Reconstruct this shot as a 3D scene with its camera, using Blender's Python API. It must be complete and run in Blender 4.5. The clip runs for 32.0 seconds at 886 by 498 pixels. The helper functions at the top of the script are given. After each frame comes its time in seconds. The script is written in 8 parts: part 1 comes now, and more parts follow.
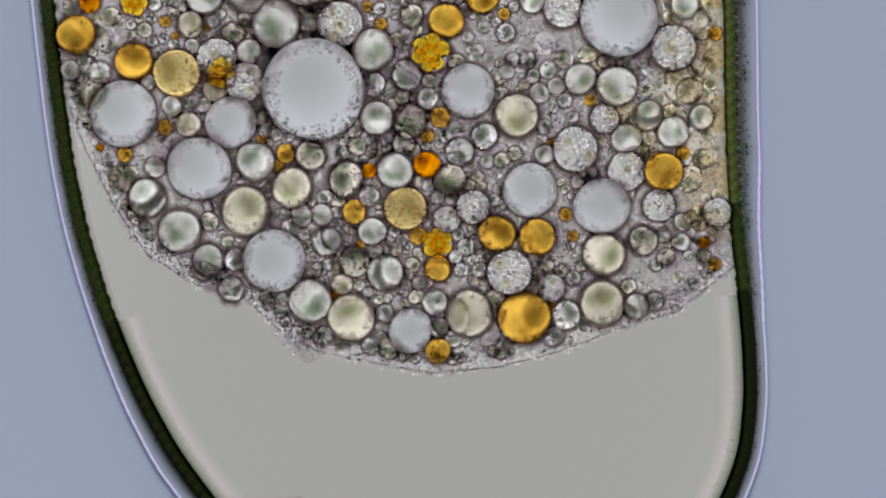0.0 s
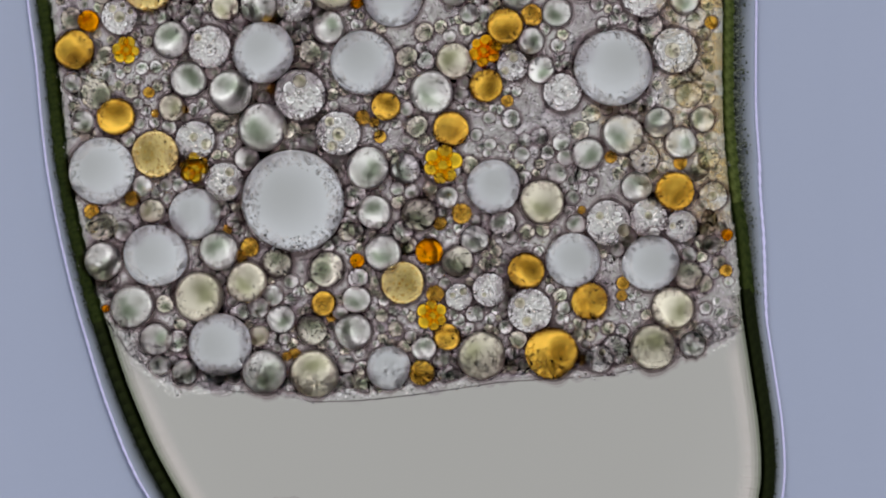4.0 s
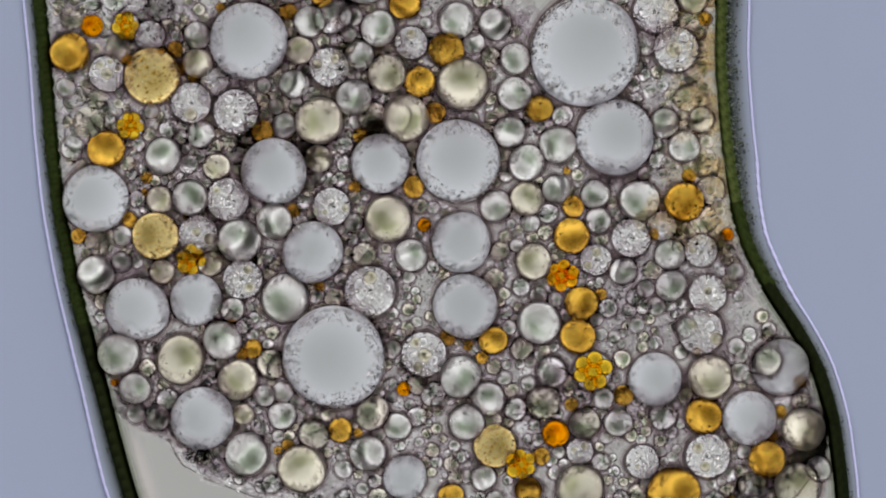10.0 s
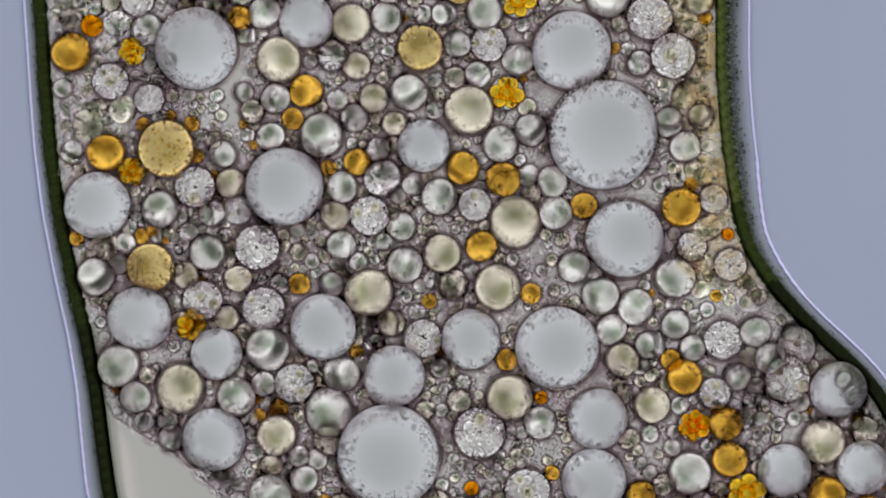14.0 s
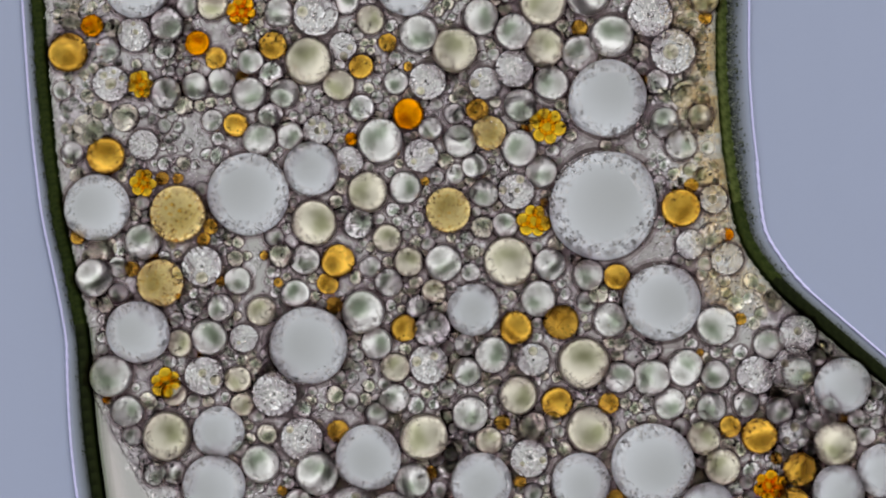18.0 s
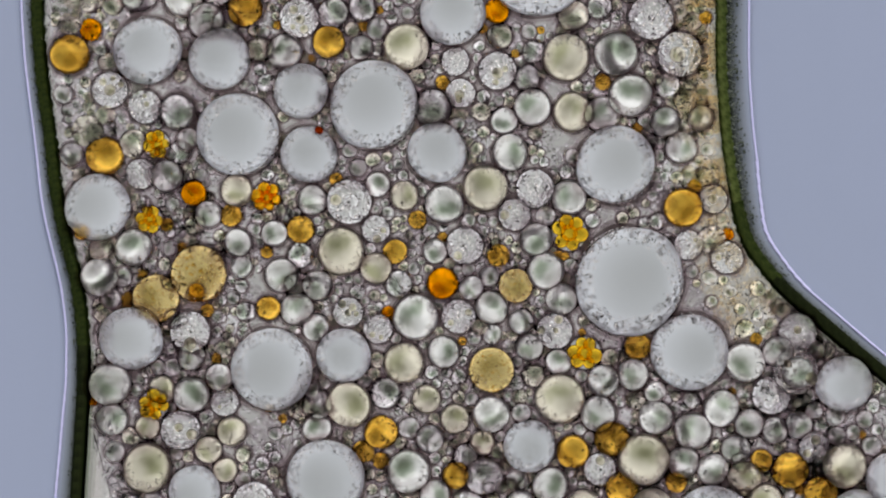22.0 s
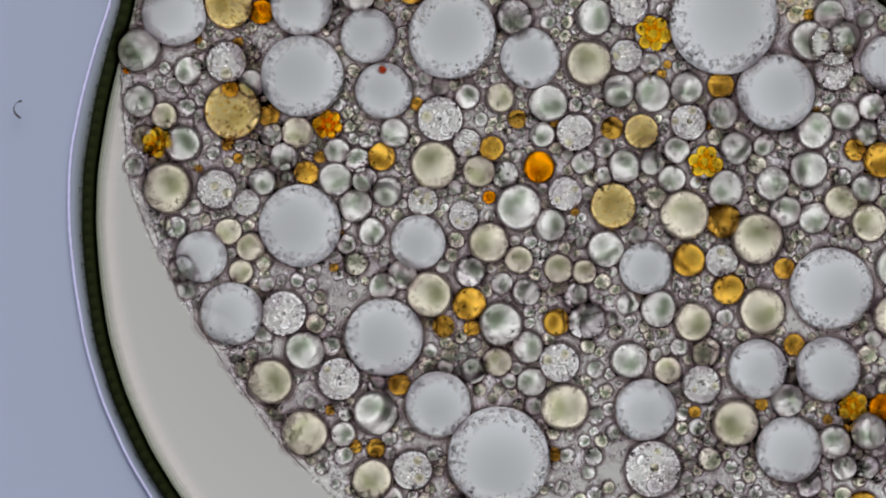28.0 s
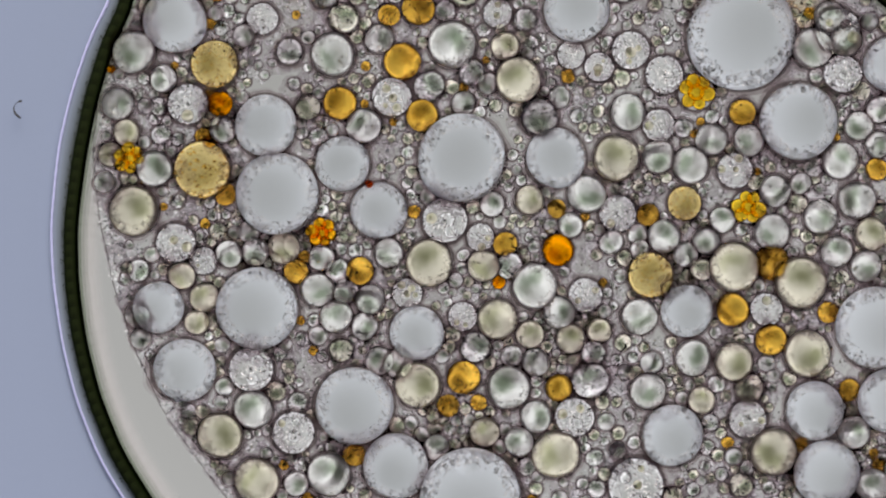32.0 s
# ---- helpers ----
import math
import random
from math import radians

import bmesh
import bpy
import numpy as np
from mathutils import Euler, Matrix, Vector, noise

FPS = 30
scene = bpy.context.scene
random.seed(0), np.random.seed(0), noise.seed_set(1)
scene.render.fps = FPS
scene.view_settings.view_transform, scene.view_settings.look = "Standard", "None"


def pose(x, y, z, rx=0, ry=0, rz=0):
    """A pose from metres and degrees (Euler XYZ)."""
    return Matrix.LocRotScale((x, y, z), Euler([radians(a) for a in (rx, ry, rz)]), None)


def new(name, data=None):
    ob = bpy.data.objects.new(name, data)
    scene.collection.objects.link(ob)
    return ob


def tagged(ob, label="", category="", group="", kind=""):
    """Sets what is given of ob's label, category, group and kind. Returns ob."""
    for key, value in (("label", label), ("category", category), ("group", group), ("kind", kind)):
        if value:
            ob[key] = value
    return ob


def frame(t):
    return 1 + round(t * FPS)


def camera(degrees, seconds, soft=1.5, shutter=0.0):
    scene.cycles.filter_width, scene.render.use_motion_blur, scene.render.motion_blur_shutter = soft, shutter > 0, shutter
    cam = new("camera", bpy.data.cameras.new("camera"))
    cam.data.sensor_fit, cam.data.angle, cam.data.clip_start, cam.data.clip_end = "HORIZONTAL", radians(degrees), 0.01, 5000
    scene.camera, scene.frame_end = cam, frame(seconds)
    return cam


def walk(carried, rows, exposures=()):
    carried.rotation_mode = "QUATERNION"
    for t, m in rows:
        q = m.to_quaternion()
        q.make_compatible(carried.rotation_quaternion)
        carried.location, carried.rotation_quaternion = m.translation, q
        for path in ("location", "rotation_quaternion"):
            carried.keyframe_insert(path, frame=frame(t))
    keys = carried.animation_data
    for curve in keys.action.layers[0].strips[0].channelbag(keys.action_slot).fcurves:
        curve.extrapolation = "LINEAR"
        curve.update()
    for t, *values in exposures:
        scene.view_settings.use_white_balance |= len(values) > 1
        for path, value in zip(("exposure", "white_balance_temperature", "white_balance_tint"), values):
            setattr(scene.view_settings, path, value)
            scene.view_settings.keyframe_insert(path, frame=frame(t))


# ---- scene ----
# A live cell under a transmitted-light microscope, drawn enlarged a thousand times (1 m stands for 1 mm of the
# enlarged field). All places below are in thousandths: x to the right, y downwards, from the corner of the first view.
import collections

FIELD_W, FIELD_H = 1568.0, 882.0


def spot(x, y):
    """From the plan's thousandths to metres."""
    return (x - FIELD_W / 2) / 1000, (FIELD_H / 2 - y) / 1000


# ---- camera: a long, nearly parallel lens over the slide; the stage is turned on between 22.5 and 27.5 s ----
EYE = 30.0
STAGE = [(0, 0, 0), (22.5, 0, 0), (23, 4.5, -25.5), (23.5, 22, -146), (24, 42, -275), (24.5, 53, -342), (25, 73, -459), (25.5, 83, -511), (26, 88.5, -551), (26.5, 92, -575), (27, 93.7, -586), (27.5, 94, -589), (32, 94, -589)]
cam = camera(2.9945, 32.0, soft=2.15)
walk(cam, [(t, pose(-dx / 1000, dy / 1000, EYE)) for t, dx, dy in STAGE])

# ---- light: the lamp's field lens far below the slide, and an added sky fill from above ----
world = bpy.data.worlds.new("added_sky")
scene.world = world
world.use_nodes = True
# sky added to light the matte surfaces from above
sky = world.node_tree.nodes.new("ShaderNodeTexSky")
sky.sky_type, sky.sun_disc, sky.sun_elevation, sky.sun_rotation = "NISHITA", False, radians(50), 0.0
sky.air_density, sky.dust_density, sky.ozone_density = 0.25, 6.0, 0.3
world.node_tree.links.new(sky.outputs[0], world.node_tree.nodes["Background"].inputs[0])
world.node_tree.nodes["Background"].inputs[1].default_value = 0.19


# ---- materials ----
def blank(name):
    m = bpy.data.materials.new(name)
    m.use_nodes = True
    m.node_tree.nodes.clear()
    out = m.node_tree.nodes.new("ShaderNodeOutputMaterial")
    return m, m.node_tree.nodes, m.node_tree.links, out


def noise_ramp(nodes, links, scale, stops, detail=4.0, coords="Object"):
    co = nodes.new("ShaderNodeTexCoord")
    n = nodes.new("ShaderNodeTexNoise")
    n.inputs["Scale"].default_value, n.inputs["Detail"].default_value = scale, detail
    links.new(co.outputs[coords], n.inputs["Vector"])
    r = nodes.new("ShaderNodeValToRGB")
    while len(r.color_ramp.elements) < len(stops):
        r.color_ramp.elements.new(0.5)
    for e, (p, c) in zip(r.color_ramp.elements, stops):
        e.position, e.color = p, (*c, 1)
    links.new(n.outputs[0], r.inputs[0])
    return n, r


def math_node(nodes, links, operation, a, b=0.0):
    """A Math node; its inputs are numbers or sockets."""
    n = nodes.new("ShaderNodeMath")
    n.operation = operation
    for k, v in enumerate((a, b)):
        if isinstance(v, (int, float)):
            n.inputs[k].default_value = v
        else:
            links.new(v, n.inputs[k])
    return n.outputs[0]


def smudge_spot(nodes, links, info, reach):
    """How far a place in a droplet lies inside its painted smudge of refracted darkness: an uneven spot off the middle,
    turned another way in every droplet.
    """
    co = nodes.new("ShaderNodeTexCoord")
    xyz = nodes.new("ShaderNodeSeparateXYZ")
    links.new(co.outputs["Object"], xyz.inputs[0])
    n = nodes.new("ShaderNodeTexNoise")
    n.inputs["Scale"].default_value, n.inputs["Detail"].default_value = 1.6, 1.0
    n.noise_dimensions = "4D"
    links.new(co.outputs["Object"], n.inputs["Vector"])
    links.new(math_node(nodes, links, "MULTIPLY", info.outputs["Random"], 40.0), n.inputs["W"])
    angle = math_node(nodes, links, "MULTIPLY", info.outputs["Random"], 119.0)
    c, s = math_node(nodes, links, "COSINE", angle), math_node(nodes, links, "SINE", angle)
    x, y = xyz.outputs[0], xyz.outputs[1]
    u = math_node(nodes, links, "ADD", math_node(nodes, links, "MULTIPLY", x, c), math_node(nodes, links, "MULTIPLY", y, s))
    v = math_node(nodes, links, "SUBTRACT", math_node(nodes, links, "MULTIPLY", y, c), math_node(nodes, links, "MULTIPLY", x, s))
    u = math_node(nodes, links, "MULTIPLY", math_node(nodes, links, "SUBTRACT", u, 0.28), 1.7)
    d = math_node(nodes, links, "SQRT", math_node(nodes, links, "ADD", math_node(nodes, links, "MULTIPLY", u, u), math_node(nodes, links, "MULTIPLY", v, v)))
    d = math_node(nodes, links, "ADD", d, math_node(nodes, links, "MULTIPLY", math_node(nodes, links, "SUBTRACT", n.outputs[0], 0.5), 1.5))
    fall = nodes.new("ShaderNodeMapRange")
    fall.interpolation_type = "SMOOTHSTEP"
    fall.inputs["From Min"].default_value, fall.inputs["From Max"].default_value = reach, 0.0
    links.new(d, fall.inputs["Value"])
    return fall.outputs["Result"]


def liquid(name, tint, ior, spread=0.12, rough=0.0, smudge=None, reach=0.95):
    """Clear tinted liquid; each droplet differs a little in strength of tint, and may have a dim smudge painted in, of
    its own tint.
    """
    m, nodes, links, out = blank(name)
    g = nodes.new("ShaderNodeBsdfGlass")
    g.inputs["Roughness"].default_value, g.inputs["IOR"].default_value = rough, ior
    info = nodes.new("ShaderNodeObjectInfo")
    mix = nodes.new("ShaderNodeMix")
    mix.data_type = "RGBA"
    links.new(info.outputs["Random"], mix.inputs[0])
    mix.inputs[6].default_value = (*[max(0.0, c * (1 - spread)) for c in tint], 1)
    mix.inputs[7].default_value = (*[min(1.0, c * (1 + spread)) for c in tint], 1)
    colour = mix.outputs[2]
    # the refracted dark smudge is painted in by multiplying the tint
    if smudge:
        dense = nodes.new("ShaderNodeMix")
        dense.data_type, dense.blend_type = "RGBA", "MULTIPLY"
        links.new(smudge_spot(nodes, links, info, reach), dense.inputs[0])
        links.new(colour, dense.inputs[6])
        dense.inputs[7].default_value = (*smudge, 1)
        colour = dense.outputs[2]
    links.new(colour, g.inputs["Color"])
    links.new(g.outputs[0], out.inputs[0])
    return m


def matte(name, low, high, scale, rough=0.8, gloss=0.2):
    m, nodes, links, out = blank(name)
    p = nodes.new("ShaderNodeBsdfPrincipled")
    p.inputs["Roughness"].default_value, p.inputs["Specular IOR Level"].default_value = rough, gloss
    n, r = noise_ramp(nodes, links, scale, [(0.35, low), (0.65, high)])
    links.new(r.outputs[0], p.inputs["Base Color"])
    links.new(p.outputs[0], out.inputs[0])
    return m


def lamp_material():
    """The field lens glows: greyish in its middle, brightest in a ring, dark at the stop."""
    m, nodes, links, out = blank("lamp_glow")
    co = nodes.new("ShaderNodeTexCoord")
    length = nodes.new("ShaderNodeVectorMath")
    length.operation = "LENGTH"
    links.new(co.outputs["Object"], length.inputs[0])
    scale = nodes.new("ShaderNodeMath")
    scale.operation = "DIVIDE"
    scale.inputs[1].default_value = LAMP_R
    links.new(length.outputs["Value"], scale.inputs[0])
    r = nodes.new("ShaderNodeValToRGB")
    r.color_ramp.interpolation = "EASE"
    stops = [(0, (0.360, 0.358, 0.346)), (1.5, (0.366, 0.364, 0.352)), (5, (0.52, 0.52, 0.52)), (8.5, (0.66, 0.66, 0.67)), (11.5, (1.18, 1.17, 1.19)), (14, (0.56, 0.53, 0.55)), (17.3, (0.08, 0.055, 0.07)), (24, (0.026, 0.016, 0.022))]
    while len(r.color_ramp.elements) < len(stops):
        r.color_ramp.elements.new(0.5)
    for e, (deg, c) in zip(r.color_ramp.elements, stops):
        e.position, e.color = LAMP_D * math.tan(radians(deg)) / LAMP_R, (*c, 1)
    links.new(scale.outputs[0], r.inputs[0])
    e = nodes.new("ShaderNodeEmission")
    links.new(r.outputs[0], e.inputs[0])
    e.inputs[1].default_value = 1.0
    links.new(e.outputs[0], out.inputs[0])
    return m


LAMP_D, LAMP_R = 30.0, 14.0
LAMP = lamp_material()
# green-grey tint for the refracted dark smudges painted into the oils
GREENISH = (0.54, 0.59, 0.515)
CLEAR = liquid("vacuole_sap", (0.938, 0.957, 0.978), 1.055, 0.01, 0.6)
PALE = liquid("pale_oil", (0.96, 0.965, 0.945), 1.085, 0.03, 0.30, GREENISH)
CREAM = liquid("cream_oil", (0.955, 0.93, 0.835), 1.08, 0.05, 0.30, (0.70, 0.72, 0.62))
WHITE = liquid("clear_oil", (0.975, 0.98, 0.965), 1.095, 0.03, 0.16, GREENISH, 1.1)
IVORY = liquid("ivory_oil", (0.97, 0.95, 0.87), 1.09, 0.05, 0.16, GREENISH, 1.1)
TAN = liquid("tan_oil", (0.95, 0.85, 0.56), 1.06, 0.04, 0.2, (0.86, 0.84, 0.75))
GOLD = liquid("gold_oil", (0.935, 0.73, 0.28), 1.085, 0.06, 0.22, (0.66, 0.61, 0.50), 1.05)
LEMON = liquid("bright_gold_oil", (0.999, 0.80, 0.20), 1.09, 0.03, 0.2)
AMBER = liquid("amber_oil", (0.995, 0.60, 0.03), 1.09, 0.05, 0.2, (0.86, 0.70, 0.6), 0.7)
BRIGHT_AMBER = liquid("bright_amber_oil", (0.999, 0.69, 0.11), 1.09, 0.04, 0.2)
RED = liquid("red_oil", (0.75, 0.22, 0.05), 1.06, 0.05, 0.2)
BEAD = liquid("granule_oil", (0.97, 0.975, 0.96), 1.17, 0.05)
SPARK = liquid("bright_granule", (0.99, 0.985, 0.975), 1.33, 0.01)
HUSK = liquid("cytoplasm_grain", (0.97, 0.965, 0.965), 1.10, 0.04)
DEEP = liquid("deep_oil", (0.97, 0.97, 0.965), 1.09, 0.04, 0.5)
FOAM = liquid("foam_oil", (0.985, 0.99, 0.985), 1.07, 0.03)
TANHUSK = liquid("tan_grain", (0.97, 0.94, 0.88), 1.07, 0.04)


def veil(name, low, high):
    """A thin film that only tints what shines through it."""
    m, nodes, links, out = blank(name)
    tr = nodes.new("ShaderNodeBsdfTransparent")
    n, r = noise_ramp(nodes, links, 2.2, [(0.3, low), (0.7, high)])
    links.new(r.outputs[0], tr.inputs[0])
    links.new(tr.outputs[0], out.inputs[0])
    return m


def gauze(name, tint, cover):
    """A thin pale film that covers a share of what lies below, and shines in the light from above."""
    m, nodes, links, out = blank(name)
    p = nodes.new("ShaderNodeBsdfDiffuse")
    n, r = noise_ramp(nodes, links, 18, [(0.35, [c * 0.95 for c in tint]), (0.65, tint)])
    links.new(r.outputs[0], p.inputs["Color"])
    mix = nodes.new("ShaderNodeMixShader")
    mix.inputs[0].default_value = cover
    links.new(nodes.new("ShaderNodeBsdfTransparent").outputs[0], mix.inputs[1])
    links.new(p.outputs[0], mix.inputs[2])
    links.new(mix.outputs[0], out.inputs[0])
    return m


# dark halos and contact shade around droplets, painted as tints from dark to faint
HALO = veil("gel_collar", (0.14, 0.105, 0.11), (0.36, 0.295, 0.30))
THIN = veil("thin_dark_halo", (0.26, 0.20, 0.205), (0.56, 0.48, 0.49))
SHADOW = veil("halo_rim", (0.50, 0.44, 0.455), (0.77, 0.71, 0.725))
HAZE = veil("halo_haze", (0.85, 0.82, 0.83), (0.96, 0.945, 0.95))
GEL = veil("cytoplasm_gel", (0.78, 0.745, 0.765), (0.96, 0.94, 0.955))
PALEGEL = veil("pale_cytoplasm_gel", (0.95, 0.94, 0.955), (1.0, 0.998, 1.0))
DARKGRIT = veil("dark_granule", (0.22, 0.22, 0.17), (0.45, 0.44, 0.38))
GOLDGRIT = veil("dark_gold_granule", (0.62, 0.48, 0.20), (0.80, 0.66, 0.36))
FILM = veil("front_film", (0.34, 0.25, 0.28), (0.60, 0.54, 0.55))
TANGEL = veil("tan_gel", (0.95, 0.90, 0.82), (0.99, 0.97, 0.93))
GREENGRAIN = matte("membrane_grain", (0.008, 0.014, 0.004), (0.03, 0.042, 0.014), 90, 0.9, 0.05)
GREENSKIN = matte("membrane_green", (0.010, 0.018, 0.004), (0.028, 0.042, 0.010), 110, 0.9, 0.05)
LEAFSKIN = matte("membrane_leaf_green", (0.016, 0.030, 0.006), (0.090, 0.120, 0.036), 60, 0.9, 0.05)
SANDGRAIN = matte("membrane_sand", (0.02, 0.028, 0.014), (0.11, 0.135, 0.12), 120, 0.9, 0.05)
SKIN = matte("membrane_dark", (0.004, 0.007, 0.002), (0.013, 0.019, 0.006), 60, 0.9, 0.05)
# optical halo outside the membrane, painted in steps from dark to water grey
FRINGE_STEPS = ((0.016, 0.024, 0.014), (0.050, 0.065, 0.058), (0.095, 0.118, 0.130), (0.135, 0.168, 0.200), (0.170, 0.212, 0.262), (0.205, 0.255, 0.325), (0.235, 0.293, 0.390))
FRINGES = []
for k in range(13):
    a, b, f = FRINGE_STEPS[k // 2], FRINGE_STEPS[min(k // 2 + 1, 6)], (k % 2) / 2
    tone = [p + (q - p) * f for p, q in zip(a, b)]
    FRINGES.append(matte("optical_fringe_grey", [c * 0.95 for c in tone], tone, 14))
# blurred dark edge inside the membrane, painted as graded tints
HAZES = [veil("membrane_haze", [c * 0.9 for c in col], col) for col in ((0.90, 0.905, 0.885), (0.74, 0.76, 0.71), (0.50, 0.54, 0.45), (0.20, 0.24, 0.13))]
SMEARS = [veil("tan_smear", [c * 0.92 for c in col], col) for col in ((0.98, 0.955, 0.90), (0.98, 0.92, 0.79), (0.99, 0.87, 0.62))]
# bright optical edge line around the cell, painted as a pale lilac rod
HALO_LINE = matte("lilac_halo_line", (0.46, 0.50, 0.78), (0.54, 0.58, 0.85), 30, 0.5, 0.2)
LIPS = [gauze("pale_lip", (0.80, 0.765, 0.76), cover) for cover in (0.06, 0.14, 0.20, 0.17, 0.10, 0.04)]
WATER = matte("water_blue_grey", (0.255, 0.318, 0.434), (0.266, 0.330, 0.450), 3)
DIRT = matte("dust_dark", (0.02, 0.02, 0.02), (0.06, 0.06, 0.05), 80)


# ---- building blocks ----
def mesh_of(name, bm, material, smooth=True):
    me = bpy.data.meshes.new(name)
    bm.to_mesh(me)
    bm.free()
    me.materials.append(material)
    if smooth:
        me.polygons.foreach_set("use_smooth", [True] * len(me.polygons))
    return me


def part(name, data, parent, label=""):
    ob = new(name, data)
    ob.parent = parent
    if label:
        ob["label"] = label
    return ob


def ball(bm, x, y, z, r, flat=1.0, fine=2):
    bmesh.ops.create_icosphere(bm, subdivisions=fine, radius=1.0,
                               matrix=Matrix.Translation((x, y, z)) @ Matrix.Diagonal((r, r, r * flat, 1)))


def drop_mesh(name, material, rng, wobble=0.02, flat=1.0, fine=4, wedge=0.0):
    """A round droplet of radius 1, a little uneven, and thicker towards one side."""
    bm = bmesh.new()
    ball(bm, 0, 0, 0, 1.0, flat, fine)
    off = Vector((rng.uniform(0, 50), rng.uniform(0, 50), rng.uniform(0, 50)))
    a = rng.uniform(0, math.tau)
    for v in bm.verts:
        v.co *= 1 + wobble * noise.noise(v.co * 0.8 + off)
        lean = v.co.x * math.cos(a) + v.co.y * math.sin(a)
        v.co.z *= 1 + wedge * (lean + 0.5 * noise.noise(Vector((v.co.x, v.co.y, 0)) * 0.6 + off))
    return mesh_of(name, bm, material)


def granules(name, rng, kinds, lo, hi, lift=1.0, lean=1.7, z_at=None):
    """Tiny granules that cling round a droplet of radius 1, joined. kinds: (material, "bead", "cone" or "steep", count, smallest,
    largest); cones throw the light aside evenly, steep ones farther."""
    base = bmesh.new()
    ball(base, 0, 0, 0, 1, 1, 1)
    base.verts.ensure_lookup_table()
    bead = ([tuple(v.co) for v in base.verts], [[v.index for v in f.verts] for f in base.faces])
    base.free()
    ring = [(math.cos(k * math.tau / 6), math.sin(k * math.tau / 6), 0.0) for k in range(6)]
    sides = [[k, (k + 1) % 6, 6] for k in range(6)] + [[5, 4, 3, 2, 1, 0]]
    shapes = {"bead": bead, "cone": (ring + [(0.0, 0.0, 0.26)], sides), "steep": (ring + [(0.0, 0.0, 0.6)], sides)}
    verts, faces, index, smooth = [], [], [], []
    for slot, (material, shape, count, small, big) in enumerate(kinds):
        bv, bf = shapes[shape]
        for _ in range(count):
            a, d = rng.uniform(0, math.tau), hi - (hi - lo) * rng.random() ** lean
            d *= 1 + 0.06 * math.sin(3 * a + slot)
            d = min(d, hi)
            r, spin = small + (big - small) * rng.random() ** 2, rng.uniform(0, 1)
            z = z_at if z_at is not None else math.sqrt(max(0.0, 1.0 - min(d, 0.999) ** 2)) * lift
            z += rng.uniform(0.0, 0.04)
            n, c, q = len(verts), math.cos(spin), math.sin(spin)
            verts += [(math.cos(a) * d + (x * c - y * q) * r, math.sin(a) * d + (x * q + y * c) * r, z + h * r) for x, y, h in bv]
            faces += [[n + k for k in f] for f in bf]
            index += [slot] * len(bf)
            smooth += [shape == "bead"] * len(bf)
    me = bpy.data.meshes.new(name)
    me.from_pydata(verts, [], faces)
    for k in kinds:
        me.materials.append(k[0])
    me.polygons.foreach_set("material_index", index)
    me.polygons.foreach_set("use_smooth", smooth)
    return me


def halo_mesh(seed, wide, dark=None):
    """The dark optical halo of a droplet of radius 1, painted as an uneven tinted ring, darker next to the droplet."""
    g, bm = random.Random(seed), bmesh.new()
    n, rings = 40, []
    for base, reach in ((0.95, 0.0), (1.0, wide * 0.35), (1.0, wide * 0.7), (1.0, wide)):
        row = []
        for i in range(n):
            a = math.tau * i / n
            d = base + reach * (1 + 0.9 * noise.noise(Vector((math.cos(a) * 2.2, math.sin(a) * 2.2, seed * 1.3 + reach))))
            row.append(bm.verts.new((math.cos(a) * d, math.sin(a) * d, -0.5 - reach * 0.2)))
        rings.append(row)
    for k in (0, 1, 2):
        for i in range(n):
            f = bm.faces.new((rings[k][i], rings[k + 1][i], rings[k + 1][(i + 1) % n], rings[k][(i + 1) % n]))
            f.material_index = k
    me = mesh_of("gel_collar", bm, dark or HALO)
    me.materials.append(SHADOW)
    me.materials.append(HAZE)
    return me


# ---- the slide and the lamp ----
bm = bmesh.new()
bmesh.ops.create_cube(bm, size=1.0, matrix=Matrix.Translation((0, -0.3, -0.055)) @ Matrix.Diagonal((6.0, 4.4, 0.06, 1)))
bmesh.ops.bevel(bm, geom=bm.edges[:], offset=0.008, segments=2, affect="EDGES")
slide = tagged(new("glass_slide", mesh_of("glass_slide", bm, liquid("slide_glass", (0.999, 0.999, 0.999), 1.02, 0.0), False)),
               "clear glass microscope slide beneath the cell", "glass slide", kind="structure")

bm = bmesh.new()
bmesh.ops.create_cone(bm, cap_ends=True, segments=96, radius1=LAMP_R, radius2=LAMP_R, depth=0.2)
lamp = tagged(new("microscope_lamp", mesh_of("microscope_lamp", bm, LAMP, False)),
              "glowing round field lens of a microscope lamp beneath the slide", "lamp", kind="structure")
lamp.location = (0, -0.3, -LAMP_D)

